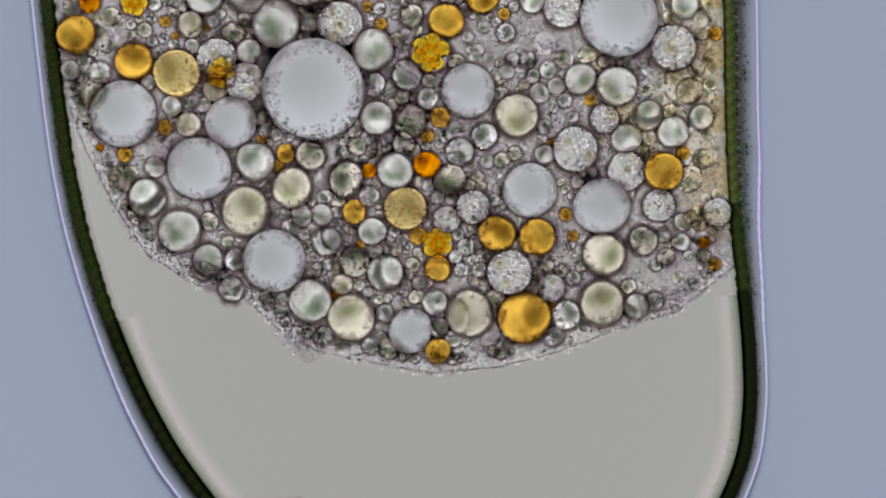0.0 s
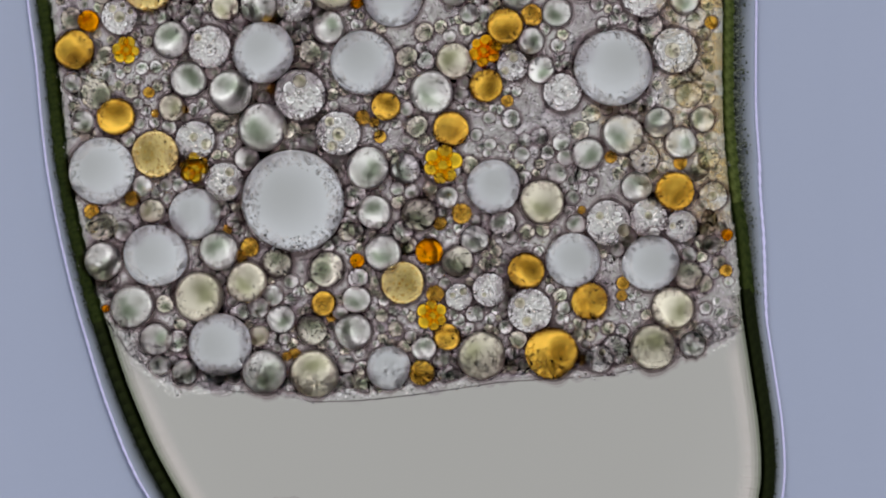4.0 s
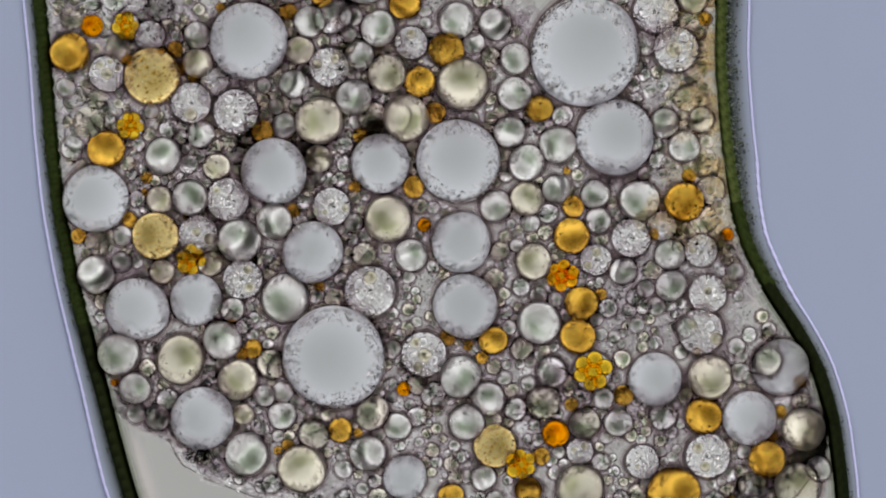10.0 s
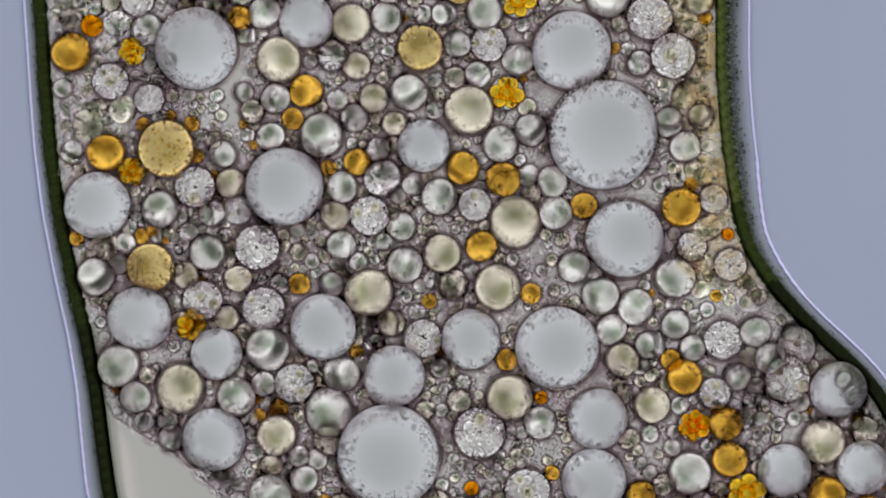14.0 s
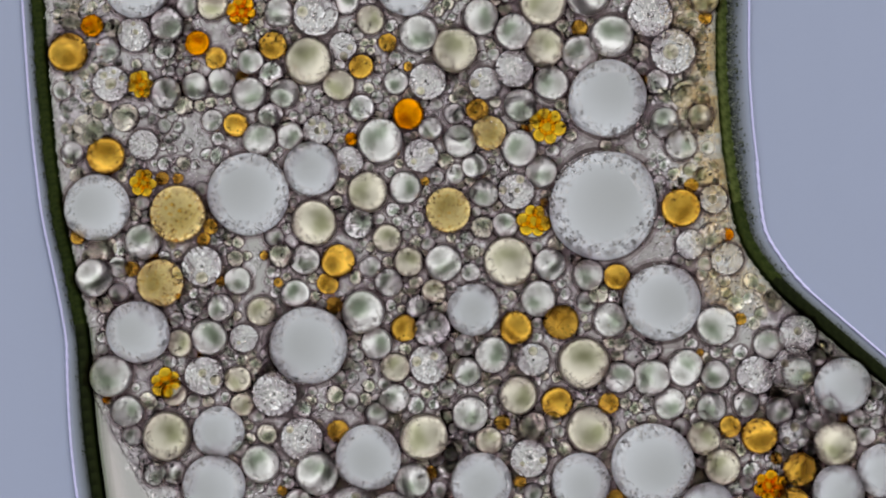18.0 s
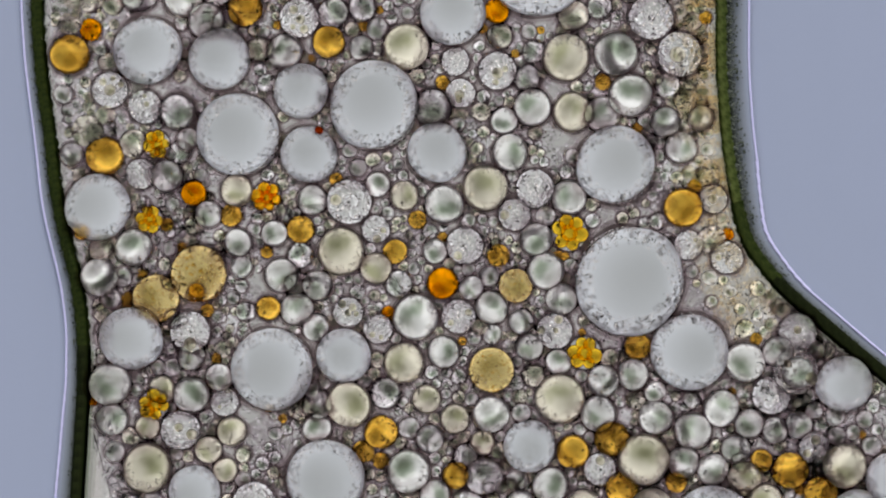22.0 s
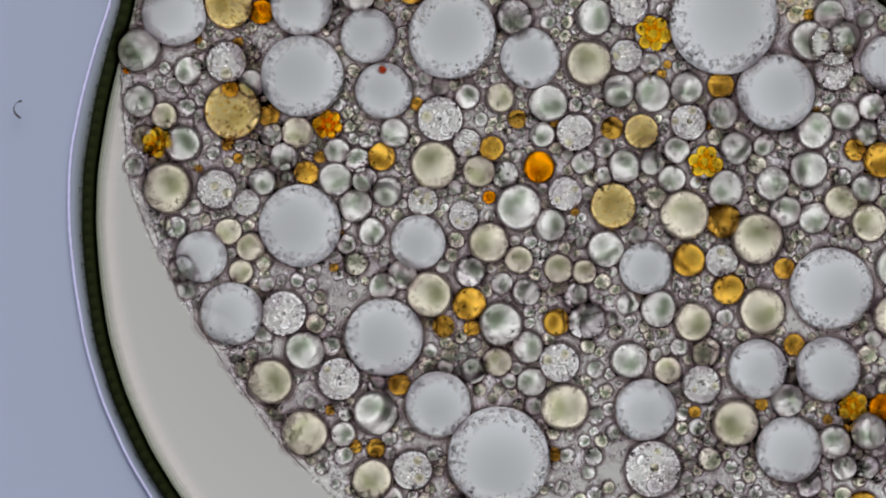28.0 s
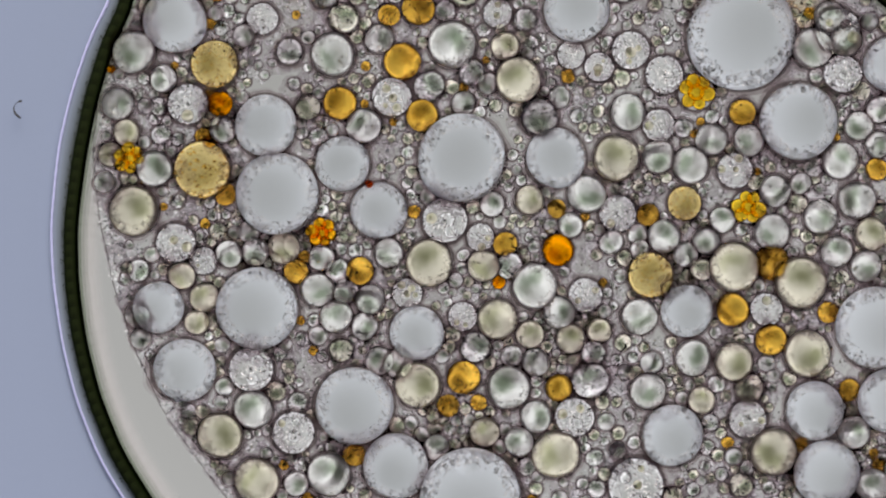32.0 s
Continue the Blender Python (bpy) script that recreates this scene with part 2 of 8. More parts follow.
# ---- the cell's outline: the left and the right wall at a few times, in thousandths ----
LEFT = {
    0: [(75, -150), (85, 0), (95, 100), (107, 200), (122, 300), (143, 400), (172, 500), (207, 600), (250, 700), (305, 800), (365, 882), (430, 960), (520, 1050), (640, 1120), (800, 1150)],
    3: [(70, -150), (80, 0), (93, 100), (102, 200), (115, 300), (135, 400), (163, 500), (197, 600), (232, 700), (275, 800), (325, 882), (390, 980), (470, 1080), (580, 1170), (720, 1220), (820, 1230)],
    6: [(65, -150), (72, 0), (85, 100), (95, 200), (105, 300), (125, 420), (150, 560), (185, 680), (225, 780), (270, 882), (330, 1000), (420, 1110), (540, 1200), (700, 1260), (860, 1270)],
    9: [(62, -150), (70, 0), (82, 120), (92, 250), (105, 370), (130, 500), (155, 600), (180, 690), (210, 790), (240, 882), (290, 1000), (370, 1130), (480, 1240), (620, 1310), (800, 1340)],
    13: [(64, -150), (72, 0), (80, 120), (90, 250), (105, 370), (130, 500), (155, 600), (175, 690), (190, 790), (205, 882), (240, 1000), (300, 1130), (400, 1260), (540, 1360), (740, 1420)],
    16.5: [(64, -150), (68, 0), (75, 120), (85, 250), (100, 370), (130, 500), (145, 580), (157, 680), (165, 780), (178, 882), (200, 1000), (250, 1130), (330, 1270), (460, 1390), (640, 1480), (800, 1510)],
    19: [(64, -150), (68, 0), (75, 120), (88, 250), (105, 380), (130, 500), (150, 600), (152, 700), (160, 790), (172, 882), (190, 1000), (230, 1140), (310, 1290), (440, 1420), (620, 1520), (800, 1570)],
    23: [(67, -104), (67, 25), (73, 125), (90, 245), (105, 375), (140, 505), (150, 585), (147, 675), (140, 745), (133, 825), (125, 907), (135, 1025), (165, 1145), (235, 1295), (345, 1425), (495, 1535), (695, 1625)],
    25: [(64, -161), (67, -16), (77, 119), (92, 229), (107, 359), (122, 459), (137, 559), (132, 629), (117, 759), (112, 859), (114, 959), (122, 1059), (137, 1159), (162, 1259), (197, 1341), (277, 1459), (407, 1579), (577, 1679)],
    28: [(66, -151), (70, -1), (78, 129), (96, 249), (111, 369), (131, 479), (136, 589), (111, 669), (86, 769), (66, 889), (63, 989), (71, 1089), (86, 1189), (116, 1289), (161, 1389), (211, 1471), (306, 1589), (446, 1709)],
    32: [(66, -151), (70, -1), (78, 129), (96, 249), (111, 369), (131, 479), (134, 589), (96, 669), (66, 769), (46, 869), (31, 989), (33, 1089), (46, 1189), (71, 1289), (111, 1389), (161, 1471), (246, 1589), (376, 1709)]}
RIGHT = {
    0: [(1287, -150), (1289, 0), (1291, 100), (1292, 200), (1296, 300), (1302, 400), (1315, 500), (1325, 600), (1329, 700), (1319, 800), (1289, 882), (1239, 960), (1149, 1050), (1019, 1120), (859, 1150), (739, 1150)],
    3: [(1287, -150), (1289, 0), (1289, 200), (1299, 350), (1314, 450), (1324, 550), (1339, 650), (1349, 750), (1349, 830), (1341, 882), (1309, 980), (1239, 1080), (1129, 1160), (999, 1210), (859, 1230)],
    6: [(1284, -150), (1289, 0), (1284, 80), (1287, 200), (1304, 330), (1319, 430), (1334, 550), (1354, 650), (1374, 730), (1389, 820), (1389, 882), (1379, 980), (1329, 1090), (1229, 1180), (1089, 1240), (949, 1270)],
    9: [(1277, -150), (1277, 0), (1274, 100), (1284, 230), (1299, 350), (1319, 430), (1359, 520), (1399, 590), (1429, 660), (1449, 760), (1459, 882), (1459, 980), (1429, 1090), (1349, 1200), (1229, 1280), (1049, 1330)],
    13: [(1276, -150), (1276, 0), (1276, 120), (1284, 230), (1297, 330), (1319, 430), (1369, 510), (1429, 580), (1499, 650), (1544, 710), (1579, 800), (1599, 900), (1599, 1000), (1559, 1120), (1479, 1220), (1349, 1310)],
    16.5: [(1276, -150), (1276, 0), (1276, 120), (1284, 230), (1297, 330), (1314, 420), (1359, 490), (1429, 555), (1499, 615), (1549, 660), (1609, 720), (1669, 800), (1709, 900), (1709, 1020), (1669, 1140), (1589, 1240)],
    19: [(1276, -150), (1276, 0), (1276, 120), (1284, 230), (1297, 330), (1319, 430), (1384, 510), (1454, 570), (1524, 630), (1567, 665), (1639, 720), (1719, 800), (1769, 900), (1779, 1020), (1749, 1140), (1679, 1240)],
    23: [(1276, -150), (1276, 0), (1276, 120), (1284, 230), (1297, 330), (1319, 430), (1384, 510), (1454, 570), (1524, 630), (1567, 665), (1639, 720), (1719, 800), (1769, 900), (1779, 1020), (1749, 1140), (1679, 1240)],
    25: [(1276, -150), (1276, 0), (1276, 120), (1284, 230), (1297, 330), (1319, 430), (1384, 510), (1454, 570), (1524, 630), (1567, 665), (1639, 720), (1719, 800), (1769, 900), (1779, 1020), (1749, 1140), (1679, 1240)],
    28: [(1276, -150), (1276, 0), (1276, 120), (1284, 230), (1297, 330), (1319, 430), (1384, 510), (1454, 570), (1524, 630), (1567, 665), (1639, 720), (1719, 800), (1769, 900), (1779, 1020), (1749, 1140), (1679, 1240)],
    32: [(1276, -150), (1276, 0), (1276, 120), (1284, 230), (1297, 330), (1319, 430), (1384, 510), (1454, 570), (1524, 630), (1567, 665), (1639, 720), (1719, 800), (1769, 900), (1779, 1020), (1749, 1140), (1679, 1240)]}
FRONT = {
    0: [(105, 140), (150, 260), (200, 360), (260, 450), (350, 505), (430, 525), (500, 590), (570, 625), (650, 640), (760, 660), (880, 650), (980, 625), (1100, 580), (1200, 550), (1300, 470)],
    1: [(105, 220), (155, 400), (190, 450), (240, 490), (300, 525), (360, 560), (420, 595), (490, 630), (560, 643), (620, 646), (680, 670), (720, 676), (820, 668), (940, 648), (1060, 615), (1160, 580), (1260, 545), (1304, 495)],
    2: [(108, 300), (160, 465), (200, 505), (270, 555), (340, 595), (400, 623), (470, 630), (510, 655), (560, 680), (630, 688), (740, 680), (860, 660), (960, 643), (1100, 615), (1200, 585), (1260, 545), (1308, 520)],
    3: [(110, 380), (160, 480), (220, 560), (300, 630), (400, 660), (480, 670), (540, 695), (620, 695), (720, 685), (880, 660), (1050, 650), (1200, 610), (1310, 570)],
    6: [(150, 560), (200, 670), (240, 750), (290, 770), (370, 765), (500, 752), (700, 735), (900, 708), (1050, 700), (1180, 690), (1240, 665), (1335, 605)],
    7: [(165, 620), (205, 715), (240, 755), (300, 770), (360, 773), (410, 765), (460, 795), (520, 815), (600, 827), (760, 833), (920, 832), (1060, 822), (1160, 790), (1240, 745), (1280, 700), (1320, 640), (1345, 585)],
    8: [(170, 650), (205, 720), (240, 755), (300, 780), (350, 805), (400, 840), (480, 858), (560, 867), (740, 867), (940, 858), (1100, 838), (1200, 803), (1270, 760), (1310, 710), (1340, 650), (1370, 605)],
    9: [(180, 690), (230, 750), (310, 775), (350, 825), (430, 860), (520, 880), (620, 890), (800, 880), (1000, 865), (1200, 865), (1350, 850), (1420, 790), (1440, 740)],
    10: [(182, 695), (205, 725), (300, 780), (320, 820), (370, 850), (460, 882), (600, 910), (900, 925), (1200, 920), (1400, 880), (1460, 800), (1485, 730)],
    11: [(184, 698), (205, 728), (300, 782), (330, 820), (400, 865), (460, 905), (600, 950), (1000, 985), (1400, 950), (1510, 880), (1535, 770)],
    13: [(190, 700), (240, 780), (300, 800), (360, 850), (420, 900), (600, 1000), (1000, 1050), (1600, 1000)],
    14: [(188, 705), (200, 735), (250, 768), (295, 790), (345, 836), (400, 882), (560, 990), (1000, 1080), (1620, 1030)],
    16.5: [(165, 700), (230, 770), (290, 840), (340, 900), (450, 1000), (600, 1100), (1000, 1200), (1700, 1100)],
    19: [(165, 700), (190, 770), (215, 840), (250, 920), (350, 1060), (500, 1180), (900, 1300), (1700, 1200)],
    23: [(145, 725), (170, 805), (195, 907), (255, 1025), (375, 1185), (515, 1325), (795, 1455), (1695, 1405)],
    25: [(147, 629), (162, 759), (167, 859), (202, 939), (237, 1019), (287, 1119), (327, 1189), (407, 1259), (487, 1329), (687, 1439), (1627, 1459)],
    28: [(121, 689), (121, 749), (136, 919), (176, 1019), (236, 1129), (306, 1239), (356, 1309), (406, 1379), (496, 1469), (666, 1569), (1686, 1639)],
    32: [(101, 689), (81, 759), (71, 859), (81, 969), (106, 1089), (146, 1209), (196, 1319), (246, 1389), (306, 1469), (406, 1569), (1686, 1789)]}


def curve_of(points):
    """A smooth dense line through points: places and running lengths."""
    p = np.array(points, float)
    s = np.concatenate([[0], np.cumsum(np.hypot(*np.diff(p, axis=0).T))])
    q = np.linspace(0, s[-1], int(s[-1] / 6) + 2)
    line = np.stack([np.interp(q, s, p[:, 0]), np.interp(q, s, p[:, 1])], 1)
    k = np.hanning(23)[1:-1]
    k /= k.sum()
    h = len(k) // 2
    for c in (0, 1):
        ext = np.concatenate([2 * line[0, c] - line[h:0:-1, c], line[:, c], 2 * line[-1, c] - line[-2:-h - 2:-1, c]])
        line[:, c] = np.convolve(ext, k, "valid")
    s = np.concatenate([[0], np.cumsum(np.hypot(*np.diff(line, axis=0).T))])
    return line, s


def along(curve, d):
    """Place and direction at a length along a curve."""
    line, s = curve
    d = min(max(d, 0), s[-1] - 1)
    a = np.array([np.interp(d, s, line[:, c]) for c in (0, 1)])
    b = np.array([np.interp(min(d + 12, s[-1]), s, line[:, c]) for c in (0, 1)])
    e = np.array([np.interp(max(d - 12, 0), s, line[:, c]) for c in (0, 1)])
    v = b - e
    return a, math.atan2(v[1], v[0])


def bar(x0, x1, y, z0, z1, skew=0.0, bevel=0.0):
    """A bar along +x from -y to y, spanning x0 to x1 across; skew widens its far end."""
    bm = bmesh.new()
    vs = []
    for z in (z0, z1):
        vs.append([bm.verts.new(c) for c in ((-y, x0, z), (y, x0, z), (y + skew, x1, z), (-y - skew, x1, z))])
    a, b = vs
    bm.faces.new(a[::-1])
    bm.faces.new(b)
    for i in range(4):
        bm.faces.new((a[i], a[(i + 1) % 4], b[(i + 1) % 4], b[i]))
    bmesh.ops.recalc_face_normals(bm, faces=bm.faces)
    if bevel:
        bmesh.ops.bevel(bm, geom=bm.edges[:], offset=bevel, segments=3, affect="EDGES")
    return bm


def rod(bm, y, r, half, flat=1.0, z=0.0):
    """A round rod along x with rounded ends."""
    bmesh.ops.create_cone(bm, cap_ends=False, segments=20, radius1=1, radius2=1, depth=2 * half,
                          matrix=Matrix.Translation((0, y, z)) @ Matrix.Diagonal((1, r, r * flat, 1)) @ Matrix.Rotation(math.pi / 2, 4, "Y"))
    return bm


STEP = 22.0
# local axes of a piece: x along the wall, +y away from the cell
HALF = STEP * 0.85 / 1000
band_me = mesh_of("wall_band", rod(bmesh.new(), -0.001, 0.0130, HALF, 1.0, 0.03), SKIN)


def strips(name, edges, z, materials, half=STEP * 0.5 / 1000):
    """Narrow flat strips side by side along the wall, each of its own material."""
    bm = bmesh.new()
    for k, (a, b) in enumerate(zip(edges[:-1], edges[1:])):
        vs = [bm.verts.new(c) for c in ((-half, a, z), (half, a, z), (half, b, z), (-half, b, z))]
        bm.faces.new(vs).material_index = k
    me = mesh_of(name, bm, materials[0], False)
    for m in materials[1:]:
        me.materials.append(m)
    return me


# the fringe's fading darkness lies in the strips' colours
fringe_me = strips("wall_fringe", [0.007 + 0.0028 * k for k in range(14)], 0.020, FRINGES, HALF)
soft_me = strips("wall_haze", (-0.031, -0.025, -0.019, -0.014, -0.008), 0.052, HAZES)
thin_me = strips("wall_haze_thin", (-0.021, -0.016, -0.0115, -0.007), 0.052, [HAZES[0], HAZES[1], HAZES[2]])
tan_me = strips("tan_smear", (-0.060, -0.045, -0.030, -0.010), 0.044, SMEARS)


def wall_grain(seed):
    """Dark green grains that roughen both edges of the membrane."""
    g, bm = random.Random(seed), bmesh.new()
    for _ in range(14):
        y = g.gauss(0.0105, 0.0030)
        r = g.uniform(0.0007, 0.0018)
        ball(bm, g.uniform(-HALF, HALF), y, 0.034, r, 1, 1)
    return mesh_of("wall_grain", bm, GREENGRAIN)


def sand(seed):
    """Finer grains, strewn outwards, where the cytoplasm lies against the membrane."""
    g, bm = random.Random(seed), bmesh.new()
    for _ in range(44):
        ball(bm, g.uniform(-HALF, HALF), 0.004 + abs(g.gauss(0, 0.011)), 0.034, g.uniform(0.0009, 0.0026), 1, 1)
    return mesh_of("wall_sand", bm, SANDGRAIN)


grain_me = [wall_grain(s) for s in range(6)]
sand_me = [sand(70 + s) for s in range(6)]


def lumpy_band(seed, r, material):
    """The coated membrane: a rod whose sides bulge unevenly."""
    bm = bmesh.new()
    rod(bm, 0.0, r, HALF, 1.0, 0.03)
    bmesh.ops.subdivide_edges(bm, edges=[e for e in bm.edges if abs(e.verts[0].co.x - e.verts[1].co.x) > HALF], cuts=5)
    for v in bm.verts:
        v.co.y *= 1 + 0.28 * noise.noise(Vector((v.co.x * 90, seed * 3.1, 0 if v.co.y > 0 else 9)))
    return mesh_of("wall_band_green", bm, material)


green_me = {"left": [lumpy_band(s, 0.0125, GREENSKIN) for s in range(6)], "right": [lumpy_band(s + 9, 0.0105, LEAFSKIN) for s in range(6)]}
halo_line_me = mesh_of("wall_halo_line", rod(bmesh.new(), 0.0, 0.0022, HALF, 1.0, 0.022), HALO_LINE)
lip_me = strips("wall_lip", (-0.016, -0.022, -0.028, -0.036, -0.042, -0.048, -0.054), 0.012, LIPS)
water_me = mesh_of("outer_water", bar(0.036, 0.9, HALF, -0.02, 0.012, 0.16), WATER, False)
walls = []


def wall_piece(side, i):
    upper = side == "right" and i < 24
    coated = i < (34 if side == "left" else 31)
    ob = new("membrane_segment", green_me["right" if upper else "left"][i * 5 % 6] if coated else band_me)
    tagged(ob, "short piece of dark green-black cell membrane with a painted lilac halo line", "cell membrane", "cell membrane", "structure")
    off = np.interp(i, (0, 20, 26, 33), (0.050, 0.048, 0.038, 0.028)) if side == "right" else np.interp(i, (0, 12, 34, 46, 60), (0.030, 0.027, 0.030, 0.038, 0.030))
    part("fringe", fringe_me, ob, "grey optical fringe painted outside the membrane").scale.y = off / 0.046
    part("inner_haze", thin_me if coated else soft_me, ob, "soft green shade painted inside the membrane")
    if upper and i % 5 in (0, 1, 2):
        part("tan_smear", tan_me, ob, "thin tan smear along the membrane")
    grain = part("grain", (sand_me if coated else grain_me)[i * 5 % 6], ob, "dark green grains along the membrane")
    grain["kind"], grain.scale.y = "stuff", off / 0.046 if coated else 1.0
    part("outer_halo_line", halo_line_me, ob, "thin lilac halo line painted outside the membrane").location.y = off
    if not coated:
        part("inner_lip", lip_me, ob, "pale inner lip")
    part("water_film", water_me, ob, "blue-grey water outside the cell").location.y = off - 0.046
    walls.append((ob, side, i))
    return ob


for side, count in (("left", 84), ("right", 76)):
    for i in range(count):
        wall_piece(side, i)

# ---- droplets: one function for each kind ----
rng = random.Random(7)
VAC = [drop_mesh("vacuole", CLEAR, rng, 0.08, 0.85) for _ in range(5)]
VAC_BEADS = [granules("vacuole_granules", rng, ((BEAD, "bead", 230, 0.014, 0.046), (DARKGRIT, "bead", 150, 0.008, 0.018), (SPARK, "cone", 500, 0.015, 0.03), (SPARK, "steep", 600, 0.011, 0.026)), 0.70, 0.985, 1.0, 1.5) for _ in range(6)]
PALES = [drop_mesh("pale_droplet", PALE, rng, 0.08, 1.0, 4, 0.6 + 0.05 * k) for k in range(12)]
CREAMS = [drop_mesh("cream_droplet", CREAM, rng, 0.08, 1.0, 4, 0.5 + 0.05 * k) for k in range(8)]
CREAM_BEADS = [granules("rim_granules", rng, ((BEAD, "bead", 95, 0.02, 0.058), (DARKGRIT, "bead", 80, 0.012, 0.026), (SPARK, "cone", 220, 0.02, 0.042), (SPARK, "steep", 240, 0.016, 0.036)), 0.60, 0.975, 1.0, 1.4) for _ in range(5)]
TANS = [drop_mesh("tan_droplet", TAN, rng, 0.03, 0.8) for _ in range(3)]
TAN_BEADS = [granules("tan_granules", rng, ((TAN, "bead", 60, 0.03, 0.07), (GOLDGRIT, "bead", 150, 0.015, 0.045), (SPARK, "cone", 60, 0.015, 0.035)), 0.1, 0.98, 0.8, 2.2) for _ in range(3)]
GOLD_BEADS = [granules("gold_granules", rng, ((LEMON, "bead", 50, 0.025, 0.06), (GOLDGRIT, "bead", 60, 0.015, 0.04)), 0.66, 0.98) for _ in range(3)]
GRANULE = drop_mesh("granule", BEAD, rng, 0.02, 1.0, 2)
GOLDS = [drop_mesh("gold_droplet", GOLD, rng, 0.07, 1.0, 4, 0.6 + 0.06 * k) for k in range(6)]
AMBERS = [drop_mesh("amber_droplet", AMBER, rng, 0.04, 1.0, 4, 0.85) for _ in range(3)]
REDS = [drop_mesh("red_droplet", RED, rng, 0.04, 1.0, 3, 0.3)]
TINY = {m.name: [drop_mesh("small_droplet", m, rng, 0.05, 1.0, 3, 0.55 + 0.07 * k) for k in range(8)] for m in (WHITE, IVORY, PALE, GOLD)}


BIG_FOAM = [(0.0, 0.05, 0.30), (0.45, 0.28, 0.24), (-0.42, 0.34, 0.26), (-0.50, -0.25, 0.22), (0.02, -0.50, 0.27), (0.55, -0.22, 0.25), (0.08, 0.66, 0.20)]


def foam(seed):
    """Bright small globules packed side by side within a radius of 1."""
    g, bm, done = random.Random(seed), bmesh.new(), []
    done = list(BIG_FOAM)
    for _ in range(400):
        r = g.uniform(0.06, 0.17)
        a, d = g.uniform(0, math.tau), (1 - r) * math.sqrt(g.random())
        x, y = math.cos(a) * d, math.sin(a) * d
        if all((x - p) ** 2 + (y - q) ** 2 > (0.93 * (r + s)) ** 2 for p, q, s in done):
            done.append((x, y, r))
            ball(bm, x, y, 0.75, r, 1, 2)
        if len(done) > 34:
            break
    me = mesh_of("foam", bm, FOAM)
    fine = granules("foam_fine", g, ((SPARK, "steep", 220, 0.025, 0.07), (BEAD, "bead", 60, 0.025, 0.06)), 0.0, 0.95, 1.0, 1.7, 0.5)
    bm = bmesh.new()
    bm.from_mesh(me)
    n = len(bm.faces)
    bm.from_mesh(fine)
    bm.faces.ensure_lookup_table()
    for f in bm.faces[n:]:
        f.material_index += 1
    bm.to_mesh(me)
    bm.free()
    me.materials.append(SPARK)
    me.materials.append(BEAD)
    return me


MIXED = [foam(90 + v) for v in range(6)]
FOAM_BALLS = [drop_mesh("globule", m, rng, 0.04, 1.0, 3, 0.4) for m in (FOAM, FOAM, CREAM)]
SOFT = [drop_mesh("mottled_droplet", FOAM, rng, 0.05, 0.5, 3) for _ in range(3)]
LEMONS = [drop_mesh("gold_globule", LEMON, rng, 0.04, 1.0, 3) for _ in range(3)]
GOLD_CORE = [drop_mesh("gold_core", LEMON, rng, 0.03) for _ in range(2)]
AMBER_CORE = [drop_mesh("amber_core", BRIGHT_AMBER, rng, 0.03) for _ in range(2)]
AMBER_GLOBULES = [drop_mesh("amber_globule", BRIGHT_AMBER, rng, 0.04, 1.0, 3, 0.6) for _ in range(3)]
for me in GOLD_CORE + AMBER_CORE:
    me.transform(Matrix.Diagonal((0.48, 0.48, 0.48, 1)))
things = []


HALOS = {w: [halo_mesh(300 + int(w * 100) + v, w) for v in range(5)] for w in (0.19, 0.27, 0.34, 0.45)}
LIGHT_HALOS = [halo_mesh(400 + v, 0.34, THIN) for v in range(5)]


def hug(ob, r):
    """The painted dark halo of a droplet, about ten thousandths wide."""
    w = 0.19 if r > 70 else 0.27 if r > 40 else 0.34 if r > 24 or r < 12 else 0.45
    part("gel_collar", rng.choice(HALOS[w] if r > 20 else LIGHT_HALOS), ob, "dark halo painted around the droplet")["kind"] = "stuff"


def settle(ob, r, lift=0.0):
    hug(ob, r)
    ob.scale = (r / 1000,) * 3
    ob.rotation_mode = "QUATERNION"
    things.append((ob, r, lift, rng.uniform(0, 360)))
    return ob


def vacuole(r):
    ob = tagged(new("vacuole", rng.choice(VAC)), "large clear round vacuole rimmed with tiny granules", "vacuole", "clear vacuoles")
    part("granular_rim", rng.choice(VAC_BEADS), ob, "ring of tiny clinging granules")["kind"] = "stuff"
    for k in range(7):
        a, d, s = rng.uniform(0, math.tau), rng.uniform(0.8, 0.97), rng.uniform(3.0, 5.5) / r
        g = part("granule", GRANULE, ob)
        g.location, g.scale = (math.cos(a) * d, math.sin(a) * d, math.sqrt(1 - d * d) * 0.85), (s, s, s)
    return settle(ob, r)


def pale_droplet(r):
    ob = tagged(new("pale_droplet", rng.choice(PALES)), "round colourless oil droplet among other droplets", "droplet", "pale droplets")
    if r > 25:
        part("granular_rim", rng.choice(CREAM_BEADS), ob, "ring of tiny clinging granules")["kind"] = "stuff"
    return settle(ob, r)


def cream_droplet(r):
    ob = tagged(new("cream_droplet", rng.choice(CREAMS)), "round cream-tinted oil droplet among other droplets", "droplet", "cream droplets")
    if r > 25:
        part("granular_rim", rng.choice(CREAM_BEADS), ob, "ring of tiny clinging granules")["kind"] = "stuff"
    return settle(ob, r)


def tan_droplet(r):
    ob = tagged(new("tan_droplet", rng.choice(TANS)), "large tan oil droplet with a granular rim", "droplet", "tan droplets")
    part("granular_rim", rng.choice(TAN_BEADS), ob, "tiny tan granules")["kind"] = "stuff"
    return settle(ob, r)


